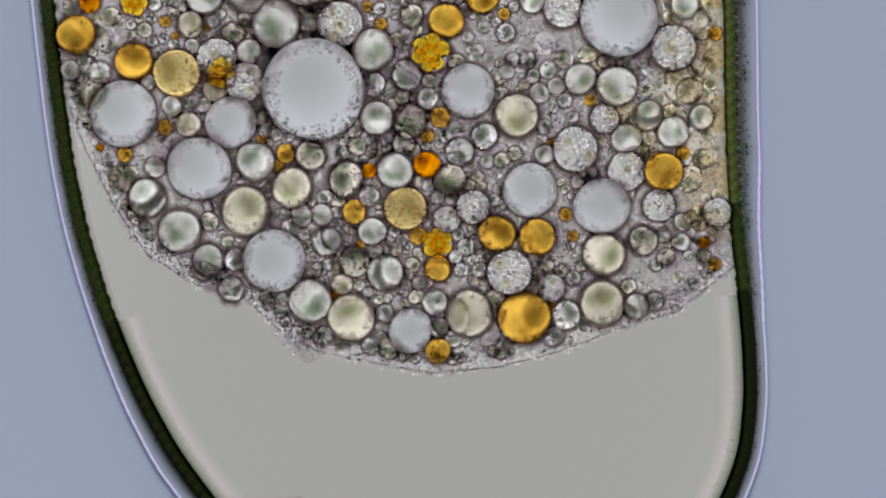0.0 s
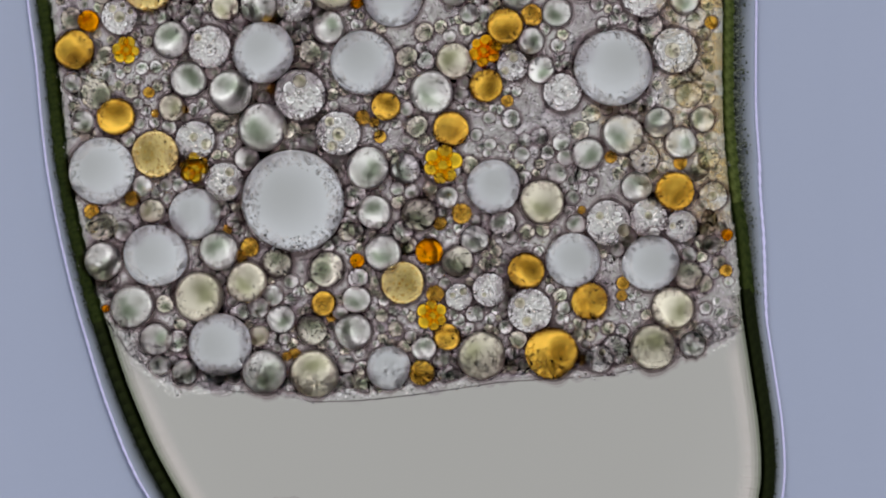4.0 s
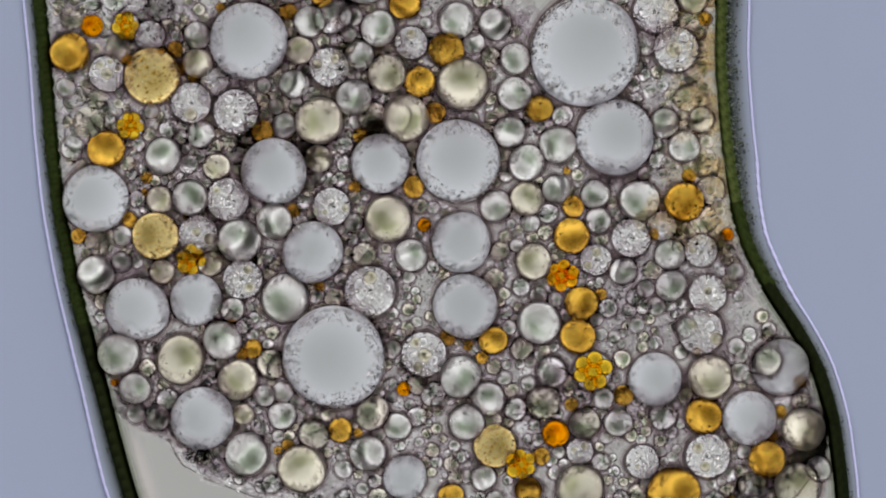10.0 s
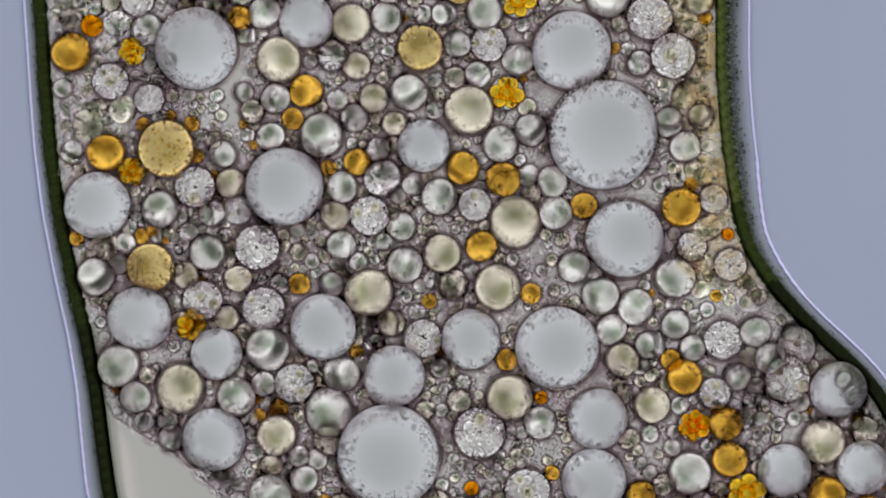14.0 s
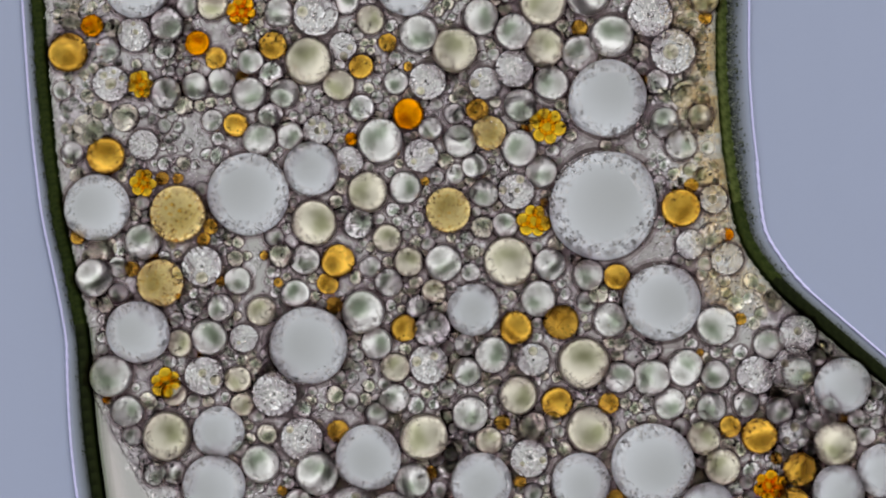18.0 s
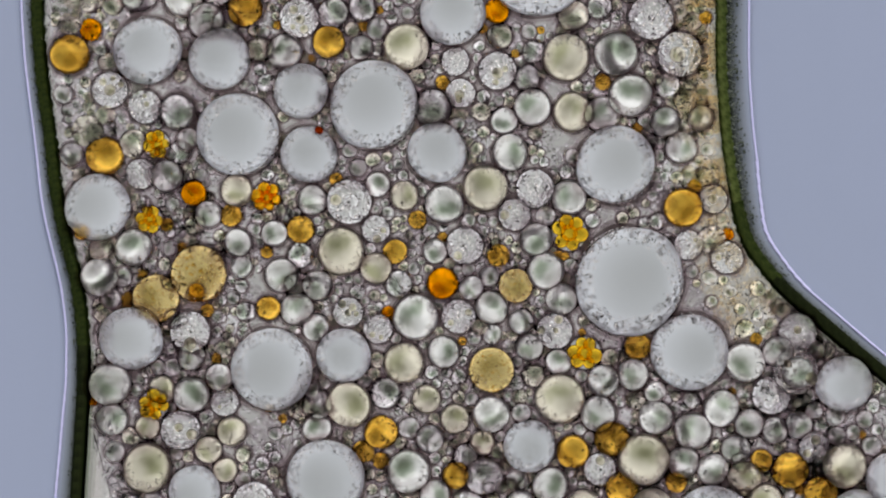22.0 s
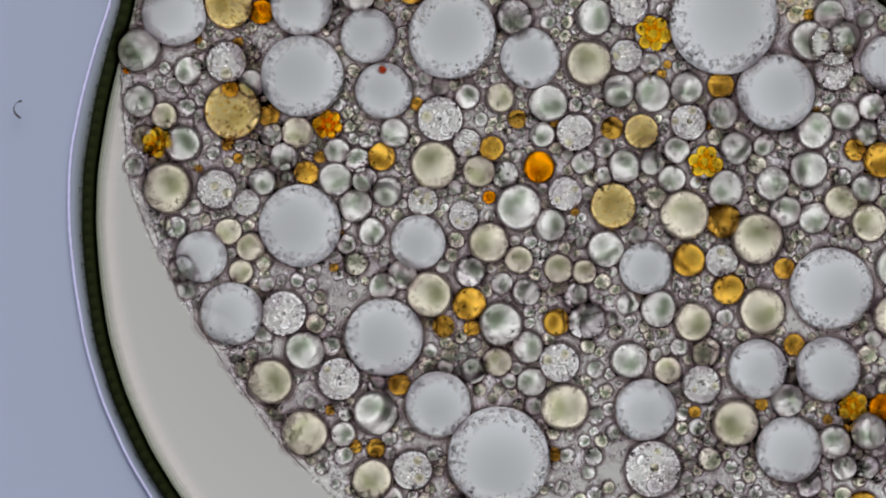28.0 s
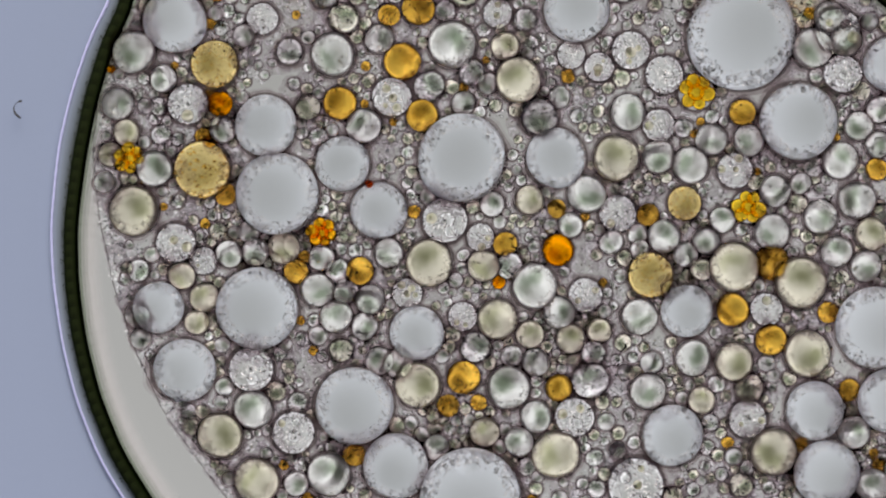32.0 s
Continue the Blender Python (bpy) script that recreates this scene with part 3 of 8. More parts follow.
def gold_droplet(r):
    ob = tagged(new("gold_droplet", rng.choice(GOLDS)), "round golden-yellow oil droplet", "droplet", "gold droplets")
    if r > 29:
        part("granular_rim", rng.choice(GOLD_BEADS), ob, "tiny golden granules round the rim")["kind"] = "stuff"
    return settle(ob, r)


def amber_droplet(r):
    return settle(tagged(new("amber_droplet", rng.choice(AMBERS)), "round deep orange oil droplet", "droplet", "amber droplets"), r)


def red_droplet(r):
    return settle(tagged(new("red_droplet", REDS[0]), "tiny dark red oil droplet on a clear vacuole", "droplet"), r, 0.06)


def mixed_droplet(r):
    ob = tagged(new("mottled_droplet", rng.choice(SOFT)), "pale mottled droplet packed with small bright globules", "droplet", "mottled droplets")
    part("mottled_filling", rng.choice(MIXED), ob, "small bright globules")["kind"] = "stuff"
    for x, y, s in BIG_FOAM:
        if rng.random() < 0.25:
            continue
        g = part("globule", rng.choice(FOAM_BALLS), ob)
        s *= rng.uniform(0.5, 1.2)
        g.location, g.scale = (x + rng.uniform(-0.12, 0.12), y + rng.uniform(-0.12, 0.12), 0.7), (s, s, s)
    return settle(ob, r)


def gold_cluster(r, meshes=None, colour="golden-yellow"):
    meshes = meshes or LEMONS
    ob = tagged(new("clustered_droplet", rng.choice(GOLD_CORE if meshes is LEMONS else AMBER_CORE)), "cluster of " + colour + " oil droplets pressed together", "droplet cluster", "droplet clusters")
    for k in range(6):
        a = k * 1.05 + rng.uniform(-0.2, 0.2)
        g = part("globule", rng.choice(meshes), ob)
        s = rng.uniform(0.36, 0.5)
        g.scale = (s, s, s)
        g.location = (math.cos(a) * 0.6, math.sin(a) * 0.6, 0.15)
    return settle(ob, r)


def amber_cluster(r):
    return gold_cluster(r, AMBER_GLOBULES, "deep orange")


vacuole(90)
vacuole(58)
vacuole(55)
vacuole(55)
vacuole(45)
vacuole(47)
vacuole(47)
vacuole(49)
vacuole(68)
cream_droplet(44)
pale_droplet(33)
pale_droplet(38)
cream_droplet(36)
pale_droplet(34)
pale_droplet(37)
pale_droplet(42)
cream_droplet(39)
pale_droplet(36)
pale_droplet(28)
mixed_droplet(40)
pale_droplet(28)
pale_droplet(26)
pale_droplet(22)
pale_droplet(27)
pale_droplet(30)
pale_droplet(32)
pale_droplet(32)
pale_droplet(38)
cream_droplet(42)
vacuole(38)
cream_droplet(42)
gold_droplet(47)
cream_droplet(40)
cream_droplet(38)
gold_droplet(33)
gold_droplet(33)
tan_droplet(38)
gold_droplet(23)
gold_droplet(18)
gold_droplet(22)
gold_cluster(27)
gold_droplet(24)
gold_droplet(16)
gold_cluster(35)
gold_droplet(32)
gold_droplet(35)
gold_droplet(35)
gold_droplet(34)
tan_droplet(42)
cream_droplet(22)
gold_droplet(14)
gold_droplet(14)
pale_droplet(18)
cream_droplet(24)
pale_droplet(22)
mixed_droplet(40)
mixed_droplet(40)
pale_droplet(19)
pale_droplet(25)
pale_droplet(25)
pale_droplet(22)
pale_droplet(19)
pale_droplet(17)
pale_droplet(20)
pale_droplet(28)
gold_droplet(14)
pale_droplet(16)
pale_droplet(25)
pale_droplet(16)
gold_droplet(12)
pale_droplet(18)
gold_droplet(12)
amber_droplet(13)
mixed_droplet(25)
cream_droplet(19)
pale_droplet(16)
pale_droplet(22)
vacuole(56)
vacuole(54)
mixed_droplet(46)
pale_droplet(38)
pale_droplet(32)
pale_droplet(32)
pale_droplet(38)
gold_droplet(26)
gold_droplet(30)
amber_cluster(28)
amber_droplet(20)
mixed_droplet(24)
mixed_droplet(30)
pale_droplet(24)
pale_droplet(23)
mixed_droplet(40)
pale_droplet(22)
mixed_droplet(32)
vacuole(52)
vacuole(58)
vacuole(95)
gold_droplet(32)
tan_droplet(50)
cream_droplet(42)
mixed_droplet(38)
pale_droplet(24)
pale_droplet(32)
cream_droplet(24)
mixed_droplet(34)
mixed_droplet(29)
pale_droplet(26)
pale_droplet(26)
gold_droplet(20)
pale_droplet(33)
cream_droplet(30)
mixed_droplet(40)
pale_droplet(18)
pale_droplet(29)
gold_droplet(20)
cream_droplet(24)
pale_droplet(18)
pale_droplet(18)
vacuole(52)
vacuole(73)
mixed_droplet(35)
mixed_droplet(40)
cream_droplet(42)
mixed_droplet(28)
gold_droplet(24)
pale_droplet(30)
cream_droplet(34)
pale_droplet(32)
cream_droplet(26)
gold_droplet(20)
pale_droplet(22)
pale_droplet(28)
pale_droplet(28)
pale_droplet(32)
mixed_droplet(24)
gold_cluster(24)
pale_droplet(24)
gold_droplet(14)
vacuole(72)
vacuole(68)
vacuole(68)
vacuole(46)
cream_droplet(44)
cream_droplet(41)
cream_droplet(46)
pale_droplet(32)
pale_droplet(38)
cream_droplet(40)
tan_droplet(40)
pale_droplet(24)
pale_droplet(32)
gold_cluster(24)
gold_droplet(14)
gold_droplet(30)
cream_droplet(25)
cream_droplet(26)
pale_droplet(32)
gold_droplet(30)
gold_droplet(20)
gold_cluster(30)
pale_droplet(28)
pale_droplet(23)
amber_droplet(12)
pale_droplet(19)
pale_droplet(28)
gold_droplet(28)
pale_droplet(20)
mixed_droplet(29)
pale_droplet(28)
mixed_droplet(35)
pale_droplet(26)
cream_droplet(26)
mixed_droplet(27)
mixed_droplet(25)
gold_droplet(24)
cream_droplet(22)
pale_droplet(25)
mixed_droplet(34)
mixed_droplet(26)
mixed_droplet(34)
cream_droplet(22)
vacuole(48)
pale_droplet(40)
cream_droplet(36)
pale_droplet(28)
gold_cluster(33)
amber_droplet(28)
gold_droplet(20)
pale_droplet(32)
pale_droplet(31)
gold_droplet(22)
pale_droplet(29)
pale_droplet(30)
gold_droplet(20)
pale_droplet(26)
gold_droplet(19)
pale_droplet(38)
pale_droplet(22)
cream_droplet(28)
gold_droplet(22)
pale_droplet(26)
pale_droplet(29)
pale_droplet(21)
pale_droplet(29)
pale_droplet(18)
cream_droplet(35)
pale_droplet(24)
vacuole(59)
vacuole(72)
vacuole(52)
vacuole(50)
cream_droplet(42)
pale_droplet(34)
cream_droplet(40)
pale_droplet(33)
cream_droplet(42)
pale_droplet(38)
mixed_droplet(32)
gold_droplet(17)
cream_droplet(26)
gold_droplet(25)
amber_droplet(22)
amber_cluster(26)
cream_droplet(28)
mixed_droplet(35)
mixed_droplet(40)
pale_droplet(26)
mixed_droplet(30)
pale_droplet(24)
pale_droplet(22)
mixed_droplet(33)
pale_droplet(22)
mixed_droplet(34)
mixed_droplet(25)
pale_droplet(28)
cream_droplet(32)
pale_droplet(24)
gold_droplet(15)
vacuole(54)
vacuole(48)
vacuole(77)
vacuole(56)
vacuole(90)
gold_droplet(32)
pale_droplet(35)
cream_droplet(40)
gold_droplet(29)
pale_droplet(32)
tan_droplet(30)
pale_droplet(23)
pale_droplet(24)
mixed_droplet(26)
mixed_droplet(34)
mixed_droplet(25)
amber_droplet(22)
gold_droplet(33)
pale_droplet(42)
mixed_droplet(26)
mixed_droplet(35)
mixed_droplet(28)
pale_droplet(21)
mixed_droplet(26)
pale_droplet(19)
gold_droplet(12)
red_droplet(7)
mixed_droplet(36)
vacuole(58)
mixed_droplet(50)
cream_droplet(40)
cream_droplet(42)
mixed_droplet(27)
mixed_droplet(30)
pale_droplet(18)
mixed_droplet(29)
amber_droplet(12)
gold_droplet(12)
pale_droplet(38)
gold_droplet(15)
cream_droplet(25)
pale_droplet(20)
amber_droplet(24)
gold_cluster(27)
amber_droplet(11)
amber_droplet(7)
gold_droplet(30)
cream_droplet(40)


# ---- the flow of the cell: what lies between the listed droplets drifts along with its neighbours ----
ROWS = {}


def go(i, *rows):
    """Key droplet i: rows of seconds and its place."""
    ROWS[i] = rows


go(0,(0,556,161),(1.75,539,245),(3,532,307),(4,520,358),(6,514,454),(7.25,541,529),(8,550,566),(9.25,572,607),(11,622,675),(13,672,767),(14.25,693,817),(17.25,765,943),(18.75,782,998),(20.5,785,1060),(22.25,794,1137),(24,810,1218),(26,800,1321),(26.75,801,1357),(27.5,795,1385),(28.5,783,1411),(30.5,758,1440),(32,739,1472))
go(1,(0,220,202),(1.25,199,241),(2.25,190,267),(3.75,184,298),(6,172,332),(9,170,349),(11.25,174,357),(19,174,368),(21,177,365),(23,173,369),(24.75,179,362),(32,175,366))
go(2,(0,354,298),(1.25,318,349),(2.25,299,388),(5.25,263,495),(6,255,515),(6.5,251,520),(9,246,543),(11.25,244,548),(14.5,249,566),(18.5,245,589),(22.75,232,602),(25.5,226,617),(28.5,215,616),(32,217,628))
go(3,(0,485,462),(1.75,437,524),(3,411,569),(5.25,357,663),(6,342,689),(9,354,735),(11,362,746),(13,372,765),(15,386,794),(16.5,393,826),(17.5,385,847),(19,370,888),(20.75,364,932),(22.5,352,972),(25,345,1066),(27.25,326,1127),(28,317,1144),(31,251,1216),(32,233,1244))
go(4,(0,409,218),(1.25,379,273),(2,367,302),(4.5,340,397),(6,327,441),(9,343,515),(11.25,357,553),(12.5,373,585),(14,384,627),(15.25,387,663),(16.5,394,706),(17.5,390,747),(18.5,385,779),(21.5,351,852),(23,333,902),(24,322,927),(26.25,291,1000),(27.5,272,1033),(30.75,209,1102),(32,187,1134))
go(5,(0,828,162),(2,838,241),(3.75,869,321),(5.75,891,393),(6.25,904,417),(7.25,955,490),(8,1001,539),(10.75,1216,715),(12,1300,774),(13,1350,812),(14.75,1410,840),(16.5,1459,851),(19.25,1491,883),(21.25,1503,900),(21.75,1510,907),(22.5,1522,929),(23,1528,971),(24,1539,1220),(24.5,1545,1286),(25,1549,1402),(25.5,1554,1454),(26,1560,1494),(26.5,1567,1518),(32,1650,1532))
go(6,(0,936,337),(1.75,958,380),(3.75,1008,453),(5.75,1035,499),(6.25,1049,518),(7,1084,562),(7.75,1132,605),(8.25,1174,632),(9,1245,681),(10.5,1359,762),(11,1394,781),(11.75,1440,802),(13,1503,820),(14.25,1528,827),(15.75,1536,827),(17.25,1553,830),(19.75,1569,836),(22.25,1578,848),(23,1595,850),(24.75,1594,850),(32,1681,928))
go(7,(0,1064,366),(1.75,1094,406),(3.5,1143,457),(5.5,1160,486),(6,1166,495),(6.25,1173,504),(7,1201,535),(7.5,1228,557),(8.25,1282,590),(9,1340,632),(10,1380,650),(11,1410,675),(12,1440,685),(14,1482,690),(16.5,1489,686),(19,1490,682),(22,1492,680),(23,1490,668),(25,1476,684),(32,1482,705))
go(8,(0,1094,33),(1.5,1083,64),(3,1080,104),(4,1084,120),(5.75,1082,139),(7.25,1087,173),(9,1084,203),(10.25,1087,254),(11.5,1080,302),(12.75,1080,362),(14.5,1118,444),(16.5,1148,515),(18,1170,534),(19.25,1182,561),(21,1205,605),(23,1230,636),(25,1247,680),(26.25,1256,713),(28,1277,752),(32,1317,804))
go(9,(0,435,372),(1.75,392,438),(5.25,330,571),(6,319,596),(8,321,620),(10.75,321,641),(12.75,322,665),(14.25,320,690),(16.5,310,735),(19,286,790),(23.5,250,847),(25.75,229,892),(28,204,921),(32,144,961))
go(10,(0,262,350),(1.5,220,397),(3,195,438),(6,174,487),(7.5,176,487),(9.25,169,487),(11,174,484),(13,167,489),(14.75,173,490),(18.75,167,491),(21.25,180,490),(23,172,491),(25,171,478),(26.25,177,481),(32,175,480))
go(11,(0,320,408),(1.25,284,452),(2.25,263,484),(5.25,216,580),(6,207,597),(9,208,624),(11,215,630),(13,213,643),(14.75,210,649),(16.5,201,657),(19.5,197,671),(21,199,675),(25,172,691),(28,154,679),(29.75,155,681),(32,145,682))
go(12,(0,518,332),(1.5,483,392),(3,460,450),(4,438,498),(6,405,577),(7.25,416,614),(8.25,415,642),(9.5,418,663),(11.25,440,695),(13.25,473,752),(14.5,504,782),(15.75,535,830),(16.5,550,869),(18.5,579,961),(20.5,584,1054),(21.25,589,1096),(23.25,605,1225),(23.75,606,1251),(25,588,1315),(26.75,586,1387),(27.5,576,1417),(30,518,1486),(32,479,1524))
go(13,(0,452,286),(1.5,419,346),(3,402,402),(5,368,485),(6,352,520),(9,390,585),(10.75,395,617),(11.75,401,643),(13.25,412,691),(14.5,425,707),(15.5,440,726),(17.75,460,808),(20.25,466,914),(23,453,1008),(25.25,452,1117),(27.75,448,1201),(29.5,411,1252),(32,354,1313))
go(14,(0,660,89),(2,650,191),(5.5,652,375),(6,655,401),(6.5,668,435),(7.5,699,510),(8.5,739,578),(9,762,611),(10.5,843,695),(11.5,906,764),(13,1021,877),(14,1099,930),(14.5,1127,943),(15.5,1173,964),(16.5,1214,988),(17,1227,1003),(17.75,1243,1021),(20.25,1283,1068),(22.25,1313,1099),(23,1321,1123),(23.75,1324,1181),(24,1324,1243),(24.5,1324,1318),(25,1323,1427),(25.5,1327,1463),(26,1333,1490),(26.5,1339,1508),(27.5,1354,1520),(30.75,1405,1519),(32,1435,1520))
go(15,(0,490,43),(1.75,474,126),(4.25,462,239),(5.5,449,304),(6,449,333),(7.75,477,429),(10,505,528),(13.75,576,716),(15.25,615,784),(16.75,656,840),(17.25,671,866),(18.25,698,929),(20.25,704,1027),(22.25,732,1151),(23,739,1200),(23.5,735,1237),(24.5,710,1306),(25,708,1420),(25.5,718,1464),(26,729,1498),(26.5,736,1519),(27,736,1529),(29.25,710,1537),(30.75,689,1557),(32,671,1581))
go(16,(0,914,205),(1.75,922,267),(3.5,953,343),(6,990,412),(6.75,1023,454),(7.75,1079,517),(8.25,1115,548),(9,1178,598),(11,1321,723),(12,1382,762),(13,1429,784),(14.25,1457,778),(15.5,1459,769),(16.5,1464,770),(19,1483,798),(23.25,1505,832),(25,1537,845),(27,1563,848),(32,1626,907))
go(17,(0,1090,153),(1,1083,156),(1.5,1081,164),(3.5,1098,228),(6.25,1106,257),(7.5,1118,274),(9,1121,304),(10,1130,355),(10.75,1139,386),(13,1160,454),(14,1193,492),(14.75,1214,515),(16.5,1245,550),(22.25,1320,644),(23.5,1336,657),(25,1348,661),(28,1339,662),(32,1342,675))
go(18,(0,1027,140),(1.75,1023,192),(3.5,1036,259),(6,1058,313),(7.25,1082,355),(8.25,1097,406),(8.75,1114,439),(9.5,1157,484),(10.5,1215,524),(12,1288,576),(13,1331,607),(13.5,1347,621),(14.25,1370,638),(15,1388,649),(16.5,1405,661),(19,1412,658),(24.5,1410,658),(28,1400,655),(32,1402,662))
go(19,(0,1191,85),(1.5,1185,88),(3,1186,90),(6,1210,90),(6.5,1210,93),(9,1200,86),(13,1190,100),(18.25,1190,92),(22.25,1202,97),(23.5,1202,96),(32,1256,193))
go(20,(0,1190,235),(1.75,1192,241),(3.75,1203,254),(6,1205,250),(8.25,1207,259),(13.5,1212,261),(16.5,1204,257),(24.5,1205,274),(32,1256,351))
go(21,(0,1147,205),(2,1158,203),(3.75,1165,218),(6,1160,218),(7.5,1169,221),(9,1177,217),(11.5,1172,222),(14,1182,217),(16.5,1174,214),(19,1177,219),(23,1177,216),(24.25,1179,232),(32,1242,341))
go(22,(0,1240,208),(1.75,1236,206),(3.75,1242,212),(7.25,1241,213),(13,1240,210),(16.5,1236,202),(19,1240,210),(23,1240,210),(24,1241,216),(32,1287,290))
go(23,(0,1107,246),(1.5,1117,266),(3.75,1125,326),(4.75,1127,339),(6.25,1128,349),(7.5,1137,377),(9,1161,417),(10.25,1192,461),(11.5,1237,513),(13,1302,564),(14,1335,587),(14.75,1352,596),(15.5,1357,598),(19.5,1360,616),(21.75,1374,623),(22.5,1375,617),(23.75,1364,602),(24.75,1361,599),(27,1371,611),(32,1372,619))
go(24,(0,668,210),(1.5,659,270),(3,663,335),(6,661,470),(6.5,678,501),(7.75,738,585),(10.5,895,733),(11.25,946,780),(12.25,1027,854),(12.75,1058,901),(13,1066,926),(13.5,1073,968),(13.75,1076,981),(14.25,1087,987),(14.75,1107,980),(15.25,1131,985),(16.5,1189,1038),(17.25,1213,1072),(17.75,1225,1090),(20.5,1273,1154),(22.5,1307,1194),(23,1315,1211),(23.5,1322,1243),(23.75,1326,1254),(25,1339,1271),(26.25,1358,1324),(27,1368,1349),(30.75,1421,1417),(32,1449,1448))
go(25,(0,700,303),(1,687,336),(2,680,373),(5.75,678,518),(6.25,682,544),(7.25,702,612),(8,720,650),(9,760,691),(9.75,808,731),(11,896,818),(12.5,1004,934),(13,1041,964),(13.5,1074,981),(14,1104,990),(15,1151,999),(16.5,1221,1064),(17.25,1244,1094),(17.75,1256,1108),(20.5,1305,1166),(22.5,1340,1202),(23,1349,1218),(23.75,1361,1262),(25,1388,1301),(25.75,1408,1320),(26.75,1425,1337),(28.75,1451,1361),(30.5,1473,1391),(32,1503,1423))
go(26,(0,682,483),(1.5,656,522),(3,640,560),(5.25,608,625),(5.75,605,642),(6,605,655),(7,625,715),(7.75,630,748),(9.5,644,790),(11,668,829),(13,701,899),(14.25,723,954),(16.5,790,1063),(18.75,860,1184),(20.75,909,1286),(23,960,1389),(23.75,973,1431),(24.75,980,1471),(26.5,998,1530),(27.25,1000,1554),(32,997,1616))
go(27,(0,551,533),(1.75,514,589),(3,497,626),(3.5,483,644),(5.5,438,694),(6,432,715),(7.25,440,762),(8.25,435,787),(9.5,436,802),(10.75,442,804),(11.5,447,812),(13.25,467,859),(14.5,491,890),(15.25,511,917),(16.25,535,961),(17.75,558,1026),(21,565,1180),(23.25,578,1316),(24,578,1353),(25,561,1408),(26,555,1494),(26.5,554,1517),(26.75,552,1523),(27,547,1528),(27.75,531,1529),(28.75,511,1557),(32,454,1641))
go(28,(0,622,561),(1.25,599,591),(3,580,637),(3.5,569,651),(5.5,532,687),(6,530,710),(7,541,763),(7.75,538,790),(8.75,534,810),(11,536,844),(13,534,893),(13.75,541,913),(14.75,556,946),(16.5,588,1015),(18.5,634,1110),(20.25,647,1201),(23,688,1372),(23.75,695,1416),(25,694,1480),(26.5,701,1545),(32,661,1642))
go(29,(0,726,585),(1.75,702,615),(3,696,637),(5.25,674,673),(5.75,671,687),(6,672,698),(7.25,682,775),(7.75,682,796),(8.25,684,810),(9,694,828),(10.25,723,848),(12,761,895),(12.75,782,921),(13.5,806,959),(18.5,975,1217),(22.75,1075,1384),(23.75,1091,1466),(27.75,1133,1592),(32,1200,1664))
go(30,(0,830,555),(1.5,831,585),(3,845,618),(5.25,857,646),(5.75,861,658),(6,865,668),(6.75,883,716),(7.25,889,743),(8,897,773),(8.5,911,790),(9,936,811),(9.25,956,823),(10.5,1075,893),(11,1118,921),(13,1245,1030),(13.75,1285,1062),(14.75,1333,1094),(16,1376,1117),(16.5,1389,1124),(17.5,1404,1136),(22.25,1455,1184),(23.25,1458,1201),(23.75,1459,1219),(24,1461,1243),(24.5,1466,1317),(25,1472,1434),(25.5,1479,1482),(26,1487,1520),(26.5,1499,1543),(27,1514,1551),(28,1541,1543),(29.75,1564,1527),(32,1615,1527))
go(31,(0,928,562),(1.75,935,584),(3.75,972,621),(5.75,995,647),(6,1002,656),(6.75,1028,705),(7.25,1038,735),(7.75,1049,756),(8.25,1064,772),(8.75,1091,793),(9,1108,807),(10.5,1238,903),(11.5,1320,949),(12.5,1389,984),(13,1417,998),(13.5,1438,1007),(14.75,1477,1021),(16.75,1517,1042),(20.75,1562,1086),(23.5,1590,1104),(23.75,1593,1154),(24,1596,1218),(24.5,1602,1285),(25,1607,1402),(26.5,1627,1518),(32,1746,1532))
go(32,(0,1065,536),(1.25,1076,546),(2,1087,558),(2.75,1109,576),(4,1155,614),(5.75,1185,639),(6,1190,645),(6.75,1207,677),(7.25,1226,699),(7.75,1255,722),(8.25,1291,751),(9.25,1360,819),(10,1409,859),(10.75,1457,891),(11.75,1519,920),(13,1572,940),(13.25,1579,945),(14.25,1602,944),(16.5,1632,941),(17,1634,945),(18.5,1624,954),(20,1636,968),(23,1663,988),(25,1687,1395),(26.5,1706,1511),(32,1809,1525))
go(33,(0,1069,450),(1.75,1117,487),(3,1163,522),(3.75,1185,541),(5.75,1213,563),(6,1217,568),(6.75,1238,596),(7.5,1275,627),(8.25,1331,663),(9,1384,710),(9.75,1414,747),(10.75,1444,787),(11.25,1465,799),(11.75,1494,805),(12.5,1548,800),(13,1578,794),(13.5,1592,791),(15.5,1623,797),(16.75,1627,800),(21.25,1655,823),(22.75,1640,826),(23.25,1639,828),(32,1755,928))
go(34,(0,879,414),(1.5,894,432),(3.75,928,476),(5.5,941,499),(6,949,511),(7,1000,568),(7.75,1049,603),(8.25,1090,625),(9,1164,668),(10,1244,736),(11,1317,792),(12.25,1398,845),(13,1437,866),(14.25,1467,875),(16,1503,902),(17.25,1521,911),(19.5,1536,953),(21,1552,958),(21.75,1577,951),(22.25,1592,936),(22.5,1594,927),(22.75,1590,933),(23,1584,943),(23.5,1573,1069),(24,1573,1208),(24.5,1580,1279),(25,1583,1394),(27,1597,1515),(32,1674,1518))
